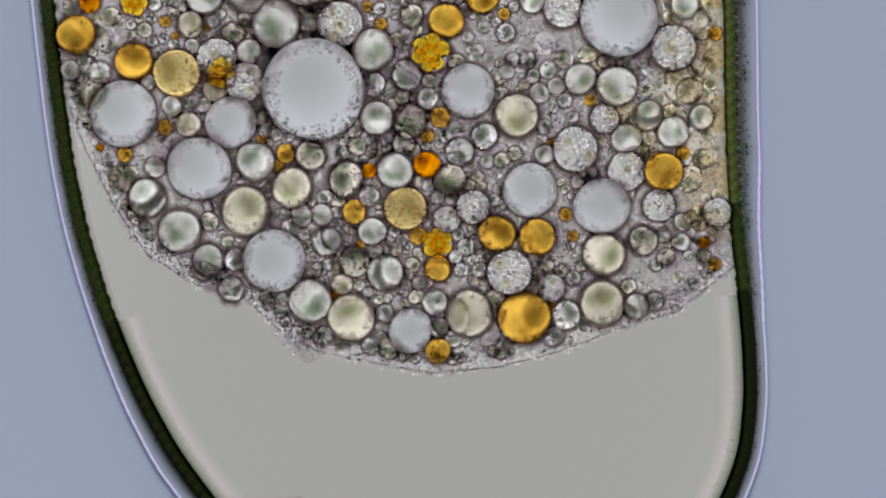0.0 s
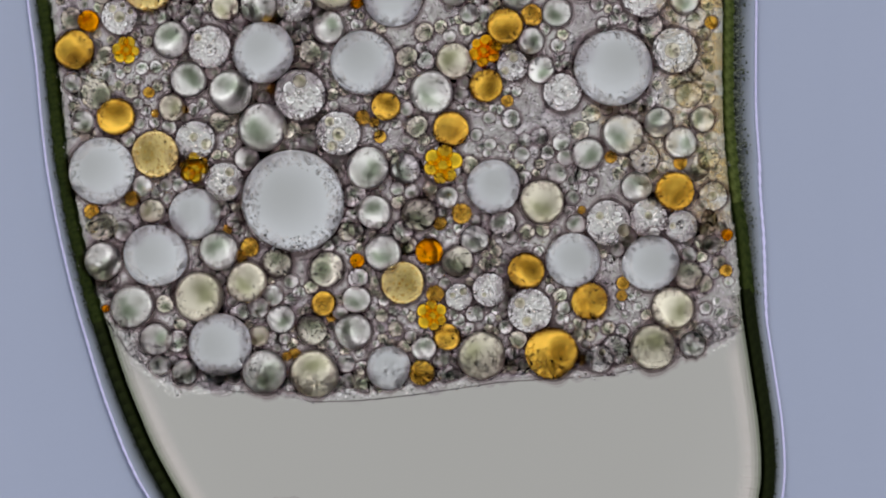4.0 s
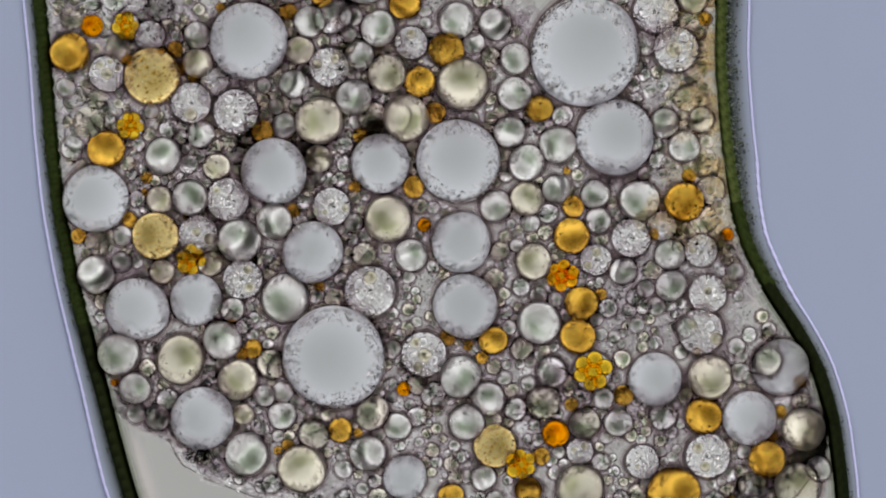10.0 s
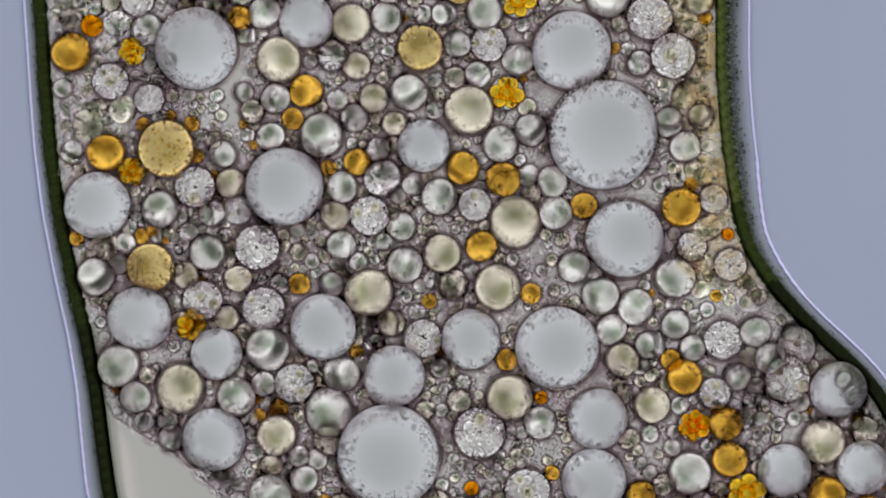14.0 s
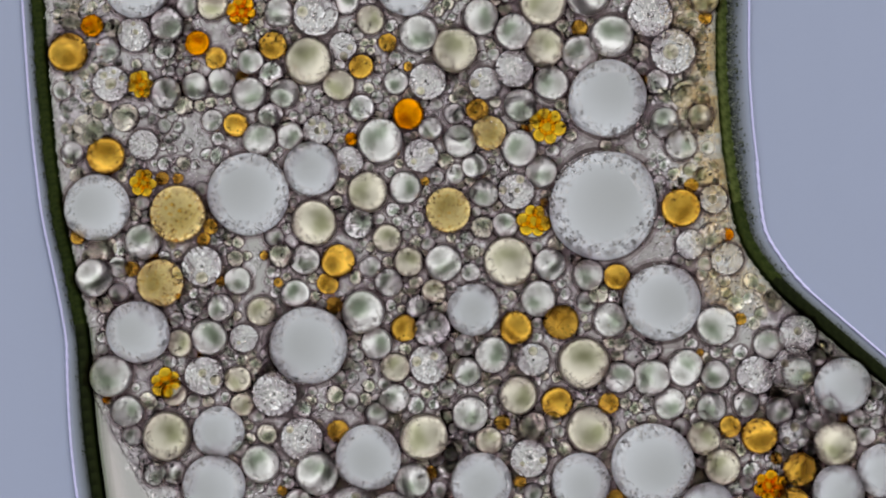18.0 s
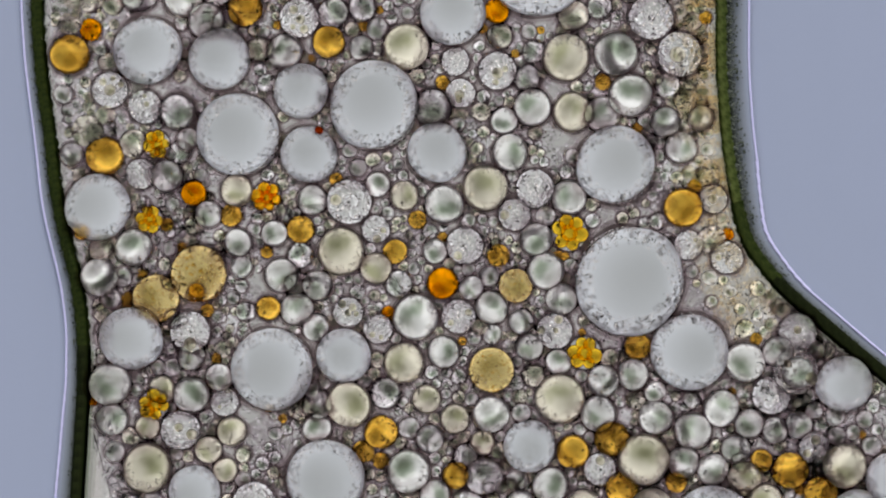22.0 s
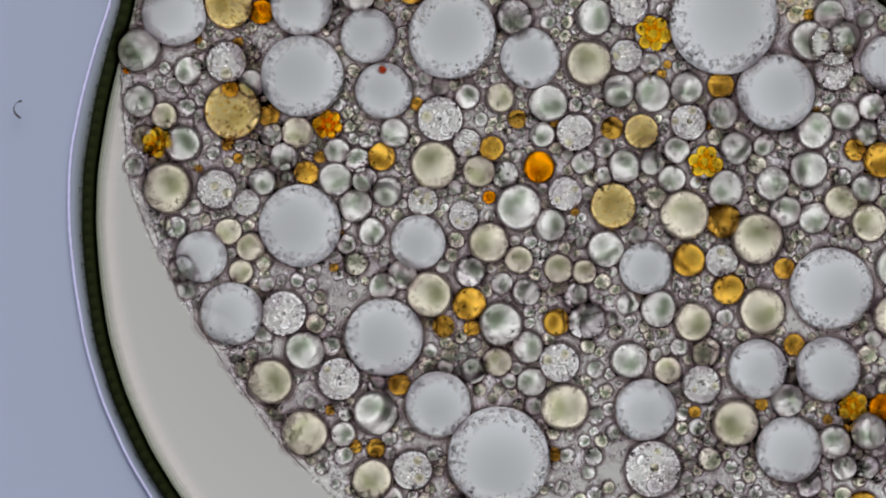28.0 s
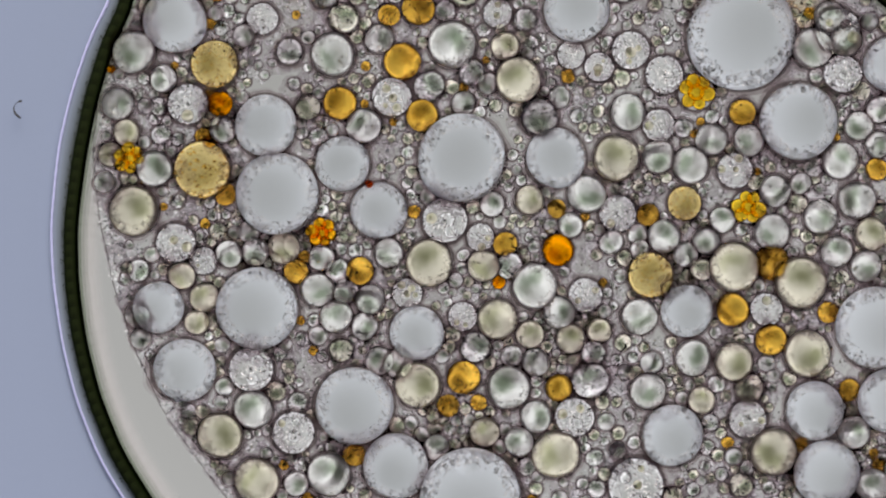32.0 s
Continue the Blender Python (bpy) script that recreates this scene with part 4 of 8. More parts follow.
go(35,(0,950,420),(1.25,962,445),(2,975,465),(3,1002,501),(3.75,1033,527),(5.75,1088,563),(6.25,1104,584),(7,1134,629),(7.5,1162,658),(8.25,1222,702),(9,1288,757),(10,1356,812),(11.25,1436,862),(12,1476,882),(12.5,1497,890),(13,1515,897),(14,1535,909),(14.75,1543,924),(16.5,1560,944),(18,1591,935),(19.75,1598,928),(20.5,1607,932),(22,1636,943),(22.75,1643,949),(23,1643,958),(23.25,1642,1018),(25,1645,1388),(26,1657,1480),(32,1755,1518))
go(36,(0,718,369),(1.75,709,424),(5.75,724,567),(6.25,730,592),(7.25,750,659),(8,769,696),(9,808,739),(9.5,841,761),(10.25,895,805),(12,1032,913),(13,1104,977),(13.5,1133,1005),(14,1158,1022),(15,1197,1028),(16.25,1247,1067),(16.75,1262,1081),(17.5,1276,1097),(22.25,1342,1171),(23,1354,1193),(24,1381,1265),(24.25,1387,1291),(24.5,1392,1329),(25,1396,1443),(25.5,1398,1483),(26,1401,1513),(26.5,1407,1532),(27,1413,1542),(27.5,1421,1545),(30.5,1468,1543),(32,1504,1541))
go(37,(0,775,620),(1.75,758,638),(3.5,751,655),(5.5,733,684),(6,733,703),(7,741,775),(7.5,740,802),(8.25,741,827),(9,753,845),(9.75,785,867),(10.5,824,899),(11.75,899,967),(13,976,1044),(13.75,1014,1088),(15.25,1080,1153),(16.5,1135,1217),(17.5,1168,1264),(18.25,1185,1288),(20.25,1224,1336),(22.5,1265,1383),(23,1273,1403),(23.75,1283,1456),(25.25,1296,1500),(27.25,1321,1555),(32,1402,1639))
go(38,(0,779,209),(2,788,292),(3.5,812,359),(5.75,832,440),(6.25,844,462),(7.5,907,548),(8.25,956,589),(9.25,1039,648),(11.25,1208,787),(12.5,1298,851),(13,1330,872),(13.5,1358,884),(15,1423,906),(16.5,1472,933),(17,1480,943),(17.75,1488,954),(19.5,1502,955),(21.5,1525,973),(22.25,1533,969),(23,1544,948),(23.25,1550,956),(23.5,1556,1008),(24,1571,1133),(24.5,1580,1212),(25,1582,1347),(25.25,1581,1382),(26,1580,1462),(27,1591,1500),(32,1681,1503))
go(39,(0,627,375),(2,597,458),(3,590,497),(4,573,537),(5.5,553,587),(6,550,611),(7,572,668),(7.75,577,702),(9.25,588,741),(10.75,619,784),(12,639,832),(13,655,876),(14.5,664,934),(16.5,704,992),(18.25,753,1080),(20.25,797,1185),(23,851,1338),(24.25,865,1404),(26.25,879,1484),(26.75,878,1501),(28.25,859,1539),(30,848,1558),(32,845,1578))
go(40,(0,775,431),(1,768,462),(2.5,766,516),(5.75,764,611),(6.25,771,635),(7.25,792,700),(8,811,735),(8.75,842,763),(9.5,886,795),(11.5,1040,916),(12.5,1110,979),(13.25,1155,1023),(14,1191,1053),(15.5,1248,1083),(16.75,1281,1108),(20.75,1327,1169),(22.75,1346,1193),(24.25,1359,1219),(27,1397,1289),(30.75,1470,1344),(32,1505,1371))
go(41,(0,775,475),(1,772,506),(2.25,776,550),(3.75,790,591),(5.75,797,642),(6.25,802,668),(7.25,817,738),(7.75,825,764),(8.25,839,784),(9,869,813),(9.5,901,836),(10.75,986,914),(12.5,1125,1004),(13,1162,1033),(13.5,1190,1059),(14,1270,1126),(15.75,1340,1159),(16.5,1363,1173),(17.25,1376,1185),(20.75,1422,1236),(23,1450,1262),(25.25,1479,1312),(27.5,1508,1348),(30.75,1571,1393),(32,1598,1419))
go(42,(0,740,418),(1.75,735,470),(3.5,765,508),(5.75,776,577),(6.25,783,600),(7,797,649),(7.75,816,689),(9,877,745),(10.75,1016,853),(12,1097,918),(13,1172,986),(13.5,1204,1014),(14,1230,1031),(15.5,1294,1060),(17,1334,1085),(22.75,1406,1155),(23.75,1425,1181),(24,1432,1197),(24.5,1443,1267),(25,1444,1384),(25.5,1440,1434),(26,1438,1471),(26.5,1441,1493),(27.75,1460,1505),(32,1563,1502))
go(43,(0,762,95),(1.5,759,165),(3,768,245),(4,784,292),(5.75,804,363),(6.25,815,389),(7.25,859,466),(8.25,916,535),(9,969,586),(11,1128,721),(12.25,1219,788),(13,1267,829),(14.5,1343,888),(15.25,1375,908),(16.5,1420,934),(17.75,1436,950),(18.5,1447,952),(19.75,1469,964),(21.75,1496,962),(22.25,1502,972),(23,1509,1000),(23.25,1512,1061),(24,1527,1261),(24.5,1541,1321),(25,1555,1424),(25.5,1562,1464),(26,1563,1494),(26.5,1562,1511),(27.25,1565,1519),(32,1644,1520))
go(44,(0,790,38),(1,786,80),(2.25,785,141),(3.75,797,217),(5.75,806,298),(6.25,817,324),(7.5,870,420),(8.5,922,488),(9.25,970,541),(11,1096,665),(13,1231,775),(14.5,1316,829),(15,1338,844),(16.5,1389,877),(17.5,1399,891),(19.25,1417,903),(21.5,1443,959),(22,1445,956),(22.5,1454,944),(23,1473,954),(23.5,1495,1063),(24,1509,1187),(24.5,1512,1249),(25,1513,1361),(25.5,1520,1411),(26,1531,1453),(26.5,1542,1482),(27,1547,1501),(27.75,1550,1513),(29,1565,1517),(32,1610,1517))
go(45,(0,1173,304),(1.75,1174,312),(3.75,1192,337),(6.25,1195,344),(7.75,1199,358),(8.75,1204,361),(10.25,1210,357),(12.75,1205,368),(19,1203,368),(23,1208,368),(25,1208,375),(32,1261,448))
go(46,(0,136,62),(3.25,135,88),(8.5,124,94),(13,128,95),(19,122,95),(23.5,126,101),(32,117,117))
go(47,(0,238,110),(1.5,219,152),(3,210,187),(6,200,240),(8,195,256),(11.5,187,269),(16.5,190,273),(19,187,278),(24.5,186,276),(32,170,303))
go(48,(0,314,130),(1.25,290,180),(2,282,209),(3.25,279,251),(5.25,270,308),(7.25,267,354),(9,279,396),(11,273,437),(13,267,469),(14.25,268,473),(18.5,286,505),(22,278,527),(23,280,525),(24,286,531),(25,277,539),(26.5,290,565),(28,312,598),(29.5,317,632),(30.25,310,660),(32,287,703))
go(49,(0,335,222),(1.25,302,272),(2,288,300),(5,262,408),(6,253,437),(9,281,476),(10.75,295,490),(12.5,318,532),(14.25,323,580),(16.5,320,650),(19,300,722),(23,246,768),(25,207,804),(25.75,196,814),(28.25,160,836),(30.5,122,852),(32,104,864))
go(50,(0,293,225),(1.25,264,272),(2.25,249,306),(3.75,238,345),(6,211,392),(7,208,397),(10.25,233,389),(12.75,248,410),(15,253,425),(17.25,241,457),(19.25,228,509),(21.5,229,529),(22.75,226,535),(24.25,208,549),(26.25,205,554),(28.25,187,556),(32,168,561))
go(51,(0,222,274),(1.5,189,318),(3,171,355),(6.25,151,403),(9.25,142,416),(16.5,137,422),(21.25,146,410),(24.25,143,414),(25,150,401),(32,158,376))
go(52,(0,305,188),(1.5,274,247),(2.75,263,291),(5.75,243,376),(8,235,419),(10.5,217,417),(14.75,227,437),(15.25,228,445),(17,217,498),(19.5,204,529),(22.5,198,529),(25,197,518),(28,218,528),(32,208,538))
go(53,(0,338,44),(1.5,320,104),(3,312,160),(6,286,249),(8,276,309),(9.25,277,335),(10.75,293,371),(12.25,303,400),(12.75,310,420),(13.5,326,463),(14,330,487),(15.75,322,535),(18.25,318,615),(20.25,300,661),(23.5,277,713),(25,259,744),(28,198,794),(32,131,824))
go(54,(0,1125,542),(1.75,1153,553),(2.25,1167,563),(3.75,1218,606),(5.75,1246,630),(6.75,1266,664),(7.5,1298,695),(8.25,1350,735),(9.25,1413,796),(10.25,1457,839),(11.25,1497,868),(12.5,1572,881),(13,1596,882),(13.75,1615,885),(14.5,1627,885),(16.25,1632,893),(19.25,1658,919),(25.25,1715,962),(32,1824,1084))
go(55,(0,901,482),(1,900,494),(2,905,511),(3.75,934,546),(5.5,950,568),(6,959,581),(7,1009,638),(7.75,1058,673),(8.25,1099,695),(9,1170,739),(10.25,1272,822),(11,1331,861),(12,1393,906),(13,1439,936),(14.25,1471,948),(16.5,1502,955),(21.75,1562,1008),(22.5,1585,1022),(23,1608,1036),(23.25,1619,1051),(23.5,1627,1114),(24,1630,1239),(25,1606,1402),(26,1607,1487),(32,1718,1525))
go(56,(0,1018,265),(1.75,1036,315),(3.5,1069,382),(5.5,1093,422),(6.25,1108,442),(7,1136,475),(7.75,1173,505),(9.25,1213,555),(11,1289,629),(12,1341,655),(13,1378,671),(14.5,1395,669),(16.5,1402,651),(19,1401,658),(20.75,1400,656),(23,1412,658),(25,1390,665),(28,1379,667),(32,1387,644))
go(57,(0,570,380),(2.25,507,467),(3.5,488,510),(5.75,476,564),(6.75,491,603),(7.75,494,649),(8.5,490,666),(9.5,495,684),(11.25,524,724),(13,546,784),(14.5,572,828),(16,612,891),(17.75,647,974),(18.5,656,1012),(20.5,658,1113),(23.5,693,1298),(25,683,1367),(26,685,1457),(26.5,688,1483),(27,687,1495),(28.25,666,1503),(29.25,654,1531),(30.75,647,1559),(32,643,1580))
go(58,(0,578,428),(1.5,544,477),(3,520,526),(4,498,565),(5.25,473,600),(6,465,627),(6.75,481,656),(7.5,489,687),(9.5,496,726),(11,509,758),(13,524,821),(14.25,544,855),(15,560,881),(16.5,598,946),(18,626,1014),(20.5,631,1136),(23.5,664,1321),(24,663,1345),(25.25,646,1409),(26,644,1474),(26.5,646,1498),(27,645,1509),(27.5,641,1512),(29,625,1557),(32,596,1619))
go(59,(0,660,410),(1.25,646,446),(3,640,500),(5.5,619,579),(6,618,600),(7,644,660),(7.75,655,695),(8.75,670,723),(9.5,688,741),(10.75,728,775),(12.5,777,834),(13,795,856),(14.5,829,924),(16.5,880,1010),(18,934,1094),(19.25,968,1156),(20.75,1006,1221),(22.5,1045,1286),(23,1056,1310),(23.75,1067,1373),(25.5,1087,1442),(26,1094,1481),(26.5,1099,1505),(27,1104,1516),(28.25,1114,1521),(29.75,1128,1536),(31.25,1151,1556),(32,1168,1573))
go(60,(0,770,535),(1,761,556),(2.5,753,594),(5.5,750,644),(6,754,662),(7,765,727),(7.5,769,754),(8.25,779,781),(9,800,803),(10,856,845),(13,1073,1024),(13.75,1115,1065),(14.25,1137,1077),(15,1165,1083),(16.75,1234,1148),(17.75,1254,1173),(22.75,1330,1258),(23.25,1337,1277),(23.75,1344,1303),(25.75,1366,1366),(27.25,1388,1402),(30.5,1444,1454),(32,1484,1485))
go(61,(0,757,175),(1.75,763,247),(3.5,787,328),(5.75,805,416),(6,808,427),(6.5,824,459),(7.5,873,537),(8.25,919,588),(9,977,638),(10.5,1111,737),(11.25,1173,781),(13,1295,872),(14.75,1394,933),(15.75,1435,952),(16.5,1453,956),(21.75,1517,1013),(23.25,1533,1005),(23.5,1538,1036),(24,1549,1163),(24.5,1557,1237),(25,1561,1364),(25.5,1565,1422),(26,1570,1465),(27.5,1592,1504),(32,1686,1504))
go(62,(0,126,125),(3,130,144),(9.75,118,157),(17,112,160),(23.75,114,171),(32,94,179))
go(63,(0,178,130),(3,155,200),(6,140,240),(9,130,260),(24.5,127,274),(32,115,279))
go(64,(0,370,460),(1.5,330,510),(3,300,560),(5.25,244,649),(6,230,668),(9,240,685),(14.5,242,704),(16.5,238,715),(19.5,214,738),(23.25,195,746),(25,187,759),(30.5,126,771),(32,116,774))
go(65,(0,599,-10),(1.75,590,71),(2.75,597,120),(3.75,632,187),(4.5,651,252),(5.25,652,308),(6.25,662,367),(7.25,702,440),(8.5,753,509),(9.25,779,557),(10.25,796,611),(11.25,826,652),(12,869,697),(13.25,939,789),(14.25,989,852),(15,1018,894),(16.5,1061,991),(18,1110,1072),(20,1159,1146),(22.75,1217,1229),(23,1222,1244),(23.75,1233,1313),(24.75,1244,1343),(25.5,1256,1415),(26,1263,1451),(26.5,1270,1474),(27.5,1283,1488),(30.5,1326,1488),(32,1366,1497))
go(66,(0,547,40),(4.25,546,268),(5.5,575,343),(7.25,631,476),(8,643,516),(9,664,558),(10.75,724,672),(13,835,835),(14,873,899),(16.5,1003,1033),(18.25,1062,1121),(20,1105,1185),(22.75,1164,1266),(23,1168,1279),(23.75,1176,1346),(25,1176,1378),(25.25,1178,1390),(26,1189,1457),(26.5,1196,1481),(27.5,1210,1496),(30.25,1244,1496),(31.25,1256,1512),(32,1279,1531))
go(67,(0,1210,10),(1.75,1202,5),(5.5,1219,1),(6.75,1224,5),(9,1225,-1),(13,1230,0),(16.5,1246,10),(18.25,1246,-4),(20.5,1248,-39),(22.5,1248,-39),(23,1248,-14),(32,1288,57))
go(68,(0,970,125),(2,971,182),(3.75,990,246),(5.75,1006,290),(6.25,1015,309),(8,1064,423),(9.25,1118,506),(11,1224,584),(12.25,1292,634),(13.75,1359,684),(14.75,1395,709),(16,1419,727),(18.75,1448,754),(23.75,1499,783),(27.5,1543,820),(30.5,1565,844),(32,1580,858))
go(69,(0,1265,60),(3,1259,41),(6.75,1256,41),(9.25,1247,35),(21.75,1247,32),(23.25,1260,33),(32,1289,67))
go(70,(0,275,297),(1.5,240,345),(2.75,227,379),(5.5,212,436),(7,210,452),(9,218,468),(11.75,212,461),(14.25,208,468),(15.75,194,453),(16.25,196,450),(17.5,208,466),(19.75,215,483),(22.5,218,490),(25,213,485),(27.75,236,496),(32,224,514))
go(71,(0,1001,380),(1.75,1034,417),(3.75,1096,494),(6,1132,544),(7,1163,582),(8,1223,624),(9.5,1343,706),(10.25,1398,739),(11.5,1480,780),(12.5,1536,825),(13,1558,837),(13.75,1578,841),(14.5,1588,839),(15.75,1593,837),(18.75,1618,855),(22.25,1634,876),(23.5,1637,876),(32,1750,982))
go(72,(0,653,303),(1.5,640,365),(3,639,428),(6,615,537),(7.5,655,614),(9,688,655),(10.5,728,708),(11.75,754,760),(13.25,810,832),(16.5,906,973),(18,963,1054),(19,993,1103),(20.5,1032,1164),(22.75,1083,1245),(23.25,1093,1277),(23.75,1100,1323),(25,1110,1367),(25.5,1116,1419),(26,1123,1459),(26.5,1129,1483),(27.5,1139,1498),(31,1185,1498),(32,1209,1517))
go(73,(0,1268,376),(0.75,1268,369),(2.25,1259,359),(6,1263,338),(9,1256,335),(14,1261,353),(23.25,1261,353),(24,1267,353),(24.75,1284,350),(32,1308,359))
go(74,(0,606,503),(1.5,542,531),(2.75,492,563),(3.75,465,589),(5.5,424,619),(6,421,632),(7.5,426,686),(8.25,424,704),(9.75,429,728),(11.75,453,760),(13.5,473,810),(15,505,850),(16.5,542,924),(17.75,563,985),(20.75,572,1132),(23.5,597,1301),(25,597,1366),(26,597,1450),(26.75,594,1479),(27.75,569,1492),(29.5,519,1556),(32,476,1620))
go(75,(0,682,555),(1.25,655,582),(3,633,620),(5.5,591,695),(6.75,600,758),(7.5,600,787),(8.75,598,808),(10.5,613,841),(13,630,913),(14.25,653,961),(24.5,892,1481),(27.75,896,1591),(32,880,1638))
go(76,(0,441,92),(1.5,432,164),(3,438,237),(4.5,436,308),(5,429,343),(6,403,417),(6.5,398,439),(9,409,523),(11.5,420,585),(12.5,433,616),(13.5,454,655),(14.5,478,704),(16.25,498,799),(18.25,531,899),(21.5,543,1054),(22.75,541,1120),(24,546,1188),(24.75,540,1231),(25.5,533,1264),(27,530,1319),(27.75,519,1347),(30,469,1408),(32,431,1444))
go(77,(0,639,-102),(0.25,639,-89),(2.25,637,18),(5.75,653,205),(6,655,220),(6.5,667,261),(7.75,708,369),(9,762,462),(10.75,871,606),(13,992,794),(14,1051,851),(15,1096,879),(16.5,1185,954),(17,1203,971),(17.75,1223,989),(20.75,1273,1053),(22.5,1298,1084),(23,1304,1100),(23.75,1312,1141),(25,1324,1179),(27,1353,1228),(28.25,1375,1246),(30,1415,1268),(31.25,1452,1283),(32,1479,1299))
go(78,(0,471,-98),(0.25,469,-87),(1.75,463,-13),(3,462,38),(4,466,94),(5.5,465,161),(6,466,195),(7.5,493,300),(8.75,519,375),(10.25,562,463),(11.75,616,555),(12.75,654,611),(14.25,707,677),(15.75,770,743),(16.5,798,773),(18.25,859,870),(20.75,929,998),(23.25,991,1124),(24,1003,1163),(25,1008,1204),(27,1041,1283),(28,1046,1314),(29.25,1058,1332),(32,1094,1359))
go(79,(0,538,-35),(3,535,118),(5.25,529,241),(6,530,285),(6.25,536,300),(7.75,577,401),(8.75,604,452),(9.5,633,490),(10.75,691,556),(11.75,738,615),(13,800,695),(14.75,882,818),(16,937,899),(16.75,971,941),(18,1026,998),(19,1058,1044),(20.5,1097,1102),(22.5,1142,1167),(23,1153,1190),(23.75,1165,1254),(24.5,1170,1284),(25,1174,1401),(25.5,1179,1453),(26,1186,1493),(26.5,1192,1517),(27,1198,1528),(30.5,1246,1531),(32,1279,1531))
go(80,(0,438,-14),(1.75,421,66),(3,416,115),(3.75,411,152),(5,405,204),(6,400,258),(7.75,410,340),(10.5,428,445),(13,456,560),(16.5,532,763),(18.25,565,851),(19.5,570,917),(21.5,572,1000),(22.5,574,1055),(23.5,583,1114),(24.25,584,1153),(25.5,574,1217),(27.25,576,1290),(28,571,1319),(30.25,522,1390),(32,488,1427))
go(81,(0,363,-4),(1.75,344,67),(5.25,333,186),(8,327,294),(9.25,331,331),(11,350,377),(13.75,368,441),(16.5,370,532),(17.75,372,587),(19,366,631),(20.5,352,670),(23.25,330,728),(25,307,781),(26,281,806),(28,231,844),(32,181,889))
go(82,(0,319,-56),(1.5,308,-6),(3,305,40),(5,303,108),(6,300,150),(7.75,293,208),(10.75,289,297),(13,285,352),(16.5,277,409),(17.75,258,426),(19,243,431),(20.75,241,431),(23,236,444),(25,242,446),(27,253,465),(32,240,499))
go(83,(0,751,-38),(0.75,744,-4),(1.75,743,50),(3.5,763,141),(5.75,766,243),(6.25,774,272),(7.5,819,375),(8.75,877,470),(9.5,921,530),(11,1024,652),(13,1160,788),(14,1220,836),(15,1273,872),(16,1311,898),(16.75,1331,913),(18.5,1354,938),(21,1395,964),(23.25,1416,974),(25,1442,1018),(27.5,1479,1054),(29.75,1526,1091),(30.25,1527,1099),(32,1560,1131))
go(84,(0,674,-28),(2.25,673,90),(4,683,189),(5.75,688,281),(6.25,696,312),(7.5,742,417),(9,812,525),(11,941,684),(12.75,1055,814),(13.25,1087,846),(13.75,1120,869),(14,1134,875),(15.25,1197,884),(16.5,1256,919),(17,1269,934),(17.75,1282,950),(19.5,1301,967),(22.5,1346,1009),(23.25,1360,1024),(23.5,1367,1065),(24,1383,1193),(24.5,1396,1262),(25,1402,1377),(25.5,1402,1419),(26,1403,1450),(26.5,1407,1469),(27.5,1422,1481),(30.25,1486,1485),(32,1537,1490))
go(85,(0,853,-4),(2.25,849,76),(4,860,153),(5.75,861,220),(6.25,869,250),(7.5,908,349),(9,968,461),(10.5,1061,571),(11.25,1110,616),(13,1223,706),(14.25,1299,760),(15,1339,784),(16,1376,804),(16.75,1395,815),(19.25,1423,841),(21,1438,856),(23,1464,885),(25.75,1497,891),(26.75,1512,898),(28,1529,910),(30.5,1565,947),(32,1589,968))
go(86,(0,852,-78),(0.5,857,-68),(1,856,-51),(2.5,849,21),(3.75,857,80),(5.25,856,140),(6,859,175),(7.25,894,275),(9,948,408),(10.25,1009,510),(11,1051,567),(11.75,1093,615),(14.25,1243,768),(15,1285,806),(16.5,1342,846),(19,1368,867),(20.5,1393,889),(21.25,1402,903),(22.5,1404,930),(23,1417,957),(24,1451,1173),(24.5,1458,1225),(25,1461,1339),(25.5,1464,1397),(25.75,1466,1421),(26,1470,1443),(26.25,1474,1456),(26.5,1478,1469),(27,1485,1480),(27.75,1500,1487),(29,1533,1509),(31.25,1563,1513),(32,1575,1513))
go(87,(0,160,5),(3,157,33),(7.75,163,47),(17.25,164,47),(23.5,161,58),(32,149,84))
go(88,(0,975,510),(1.75,996,551),(2.5,1014,578),(3.75,1054,628),(5.75,1086,670),(6.75,1114,717),(7.25,1135,742),(7.75,1164,764),(8.25,1202,789),(9.75,1314,886),(10.75,1385,936),(11.75,1450,971),(12.75,1497,991),(13.5,1519,998),(14.5,1538,1003),(16.25,1549,1011),(20.75,1593,1055),(23.5,1620,1074),(23.75,1623,1131),(25,1638,1380),(26.5,1658,1496),(32,1775,1510))
go(89,(0,837,367),(0.75,834,391),(1.5,835,421),(3.5,864,498),(5.75,867,569),(6.25,878,595),(7.25,923,661),(8,966,699),(8.75,1024,735),(10.5,1179,848),(11.5,1261,899),(12.75,1350,955),(13.25,1378,973),(13.75,1401,986),(14.75,1439,1005),(16.5,1485,1028),(21.75,1549,1087),(22.5,1561,1086),(23.5,1595,1067),(23.75,1603,1100),(24,1608,1163),(24.25,1610,1198),(25,1600,1369),(26.5,1605,1501),(32,1723,1515))
go(90,(0,943,0),(1.25,935,30),(2,936,52),(4,957,124),(5.25,961,159),(6,964,188),(7.25,997,274),(8.5,1035,375),(9,1054,414),(9.75,1088,463),(11.25,1166,549),(13,1259,637),(14,1304,667),(14.75,1330,683),(16.25,1359,705),(17,1368,715),(20.5,1397,744),(22,1412,752),(23,1421,755),(25,1429,757),(27.75,1445,777),(32,1461,783))
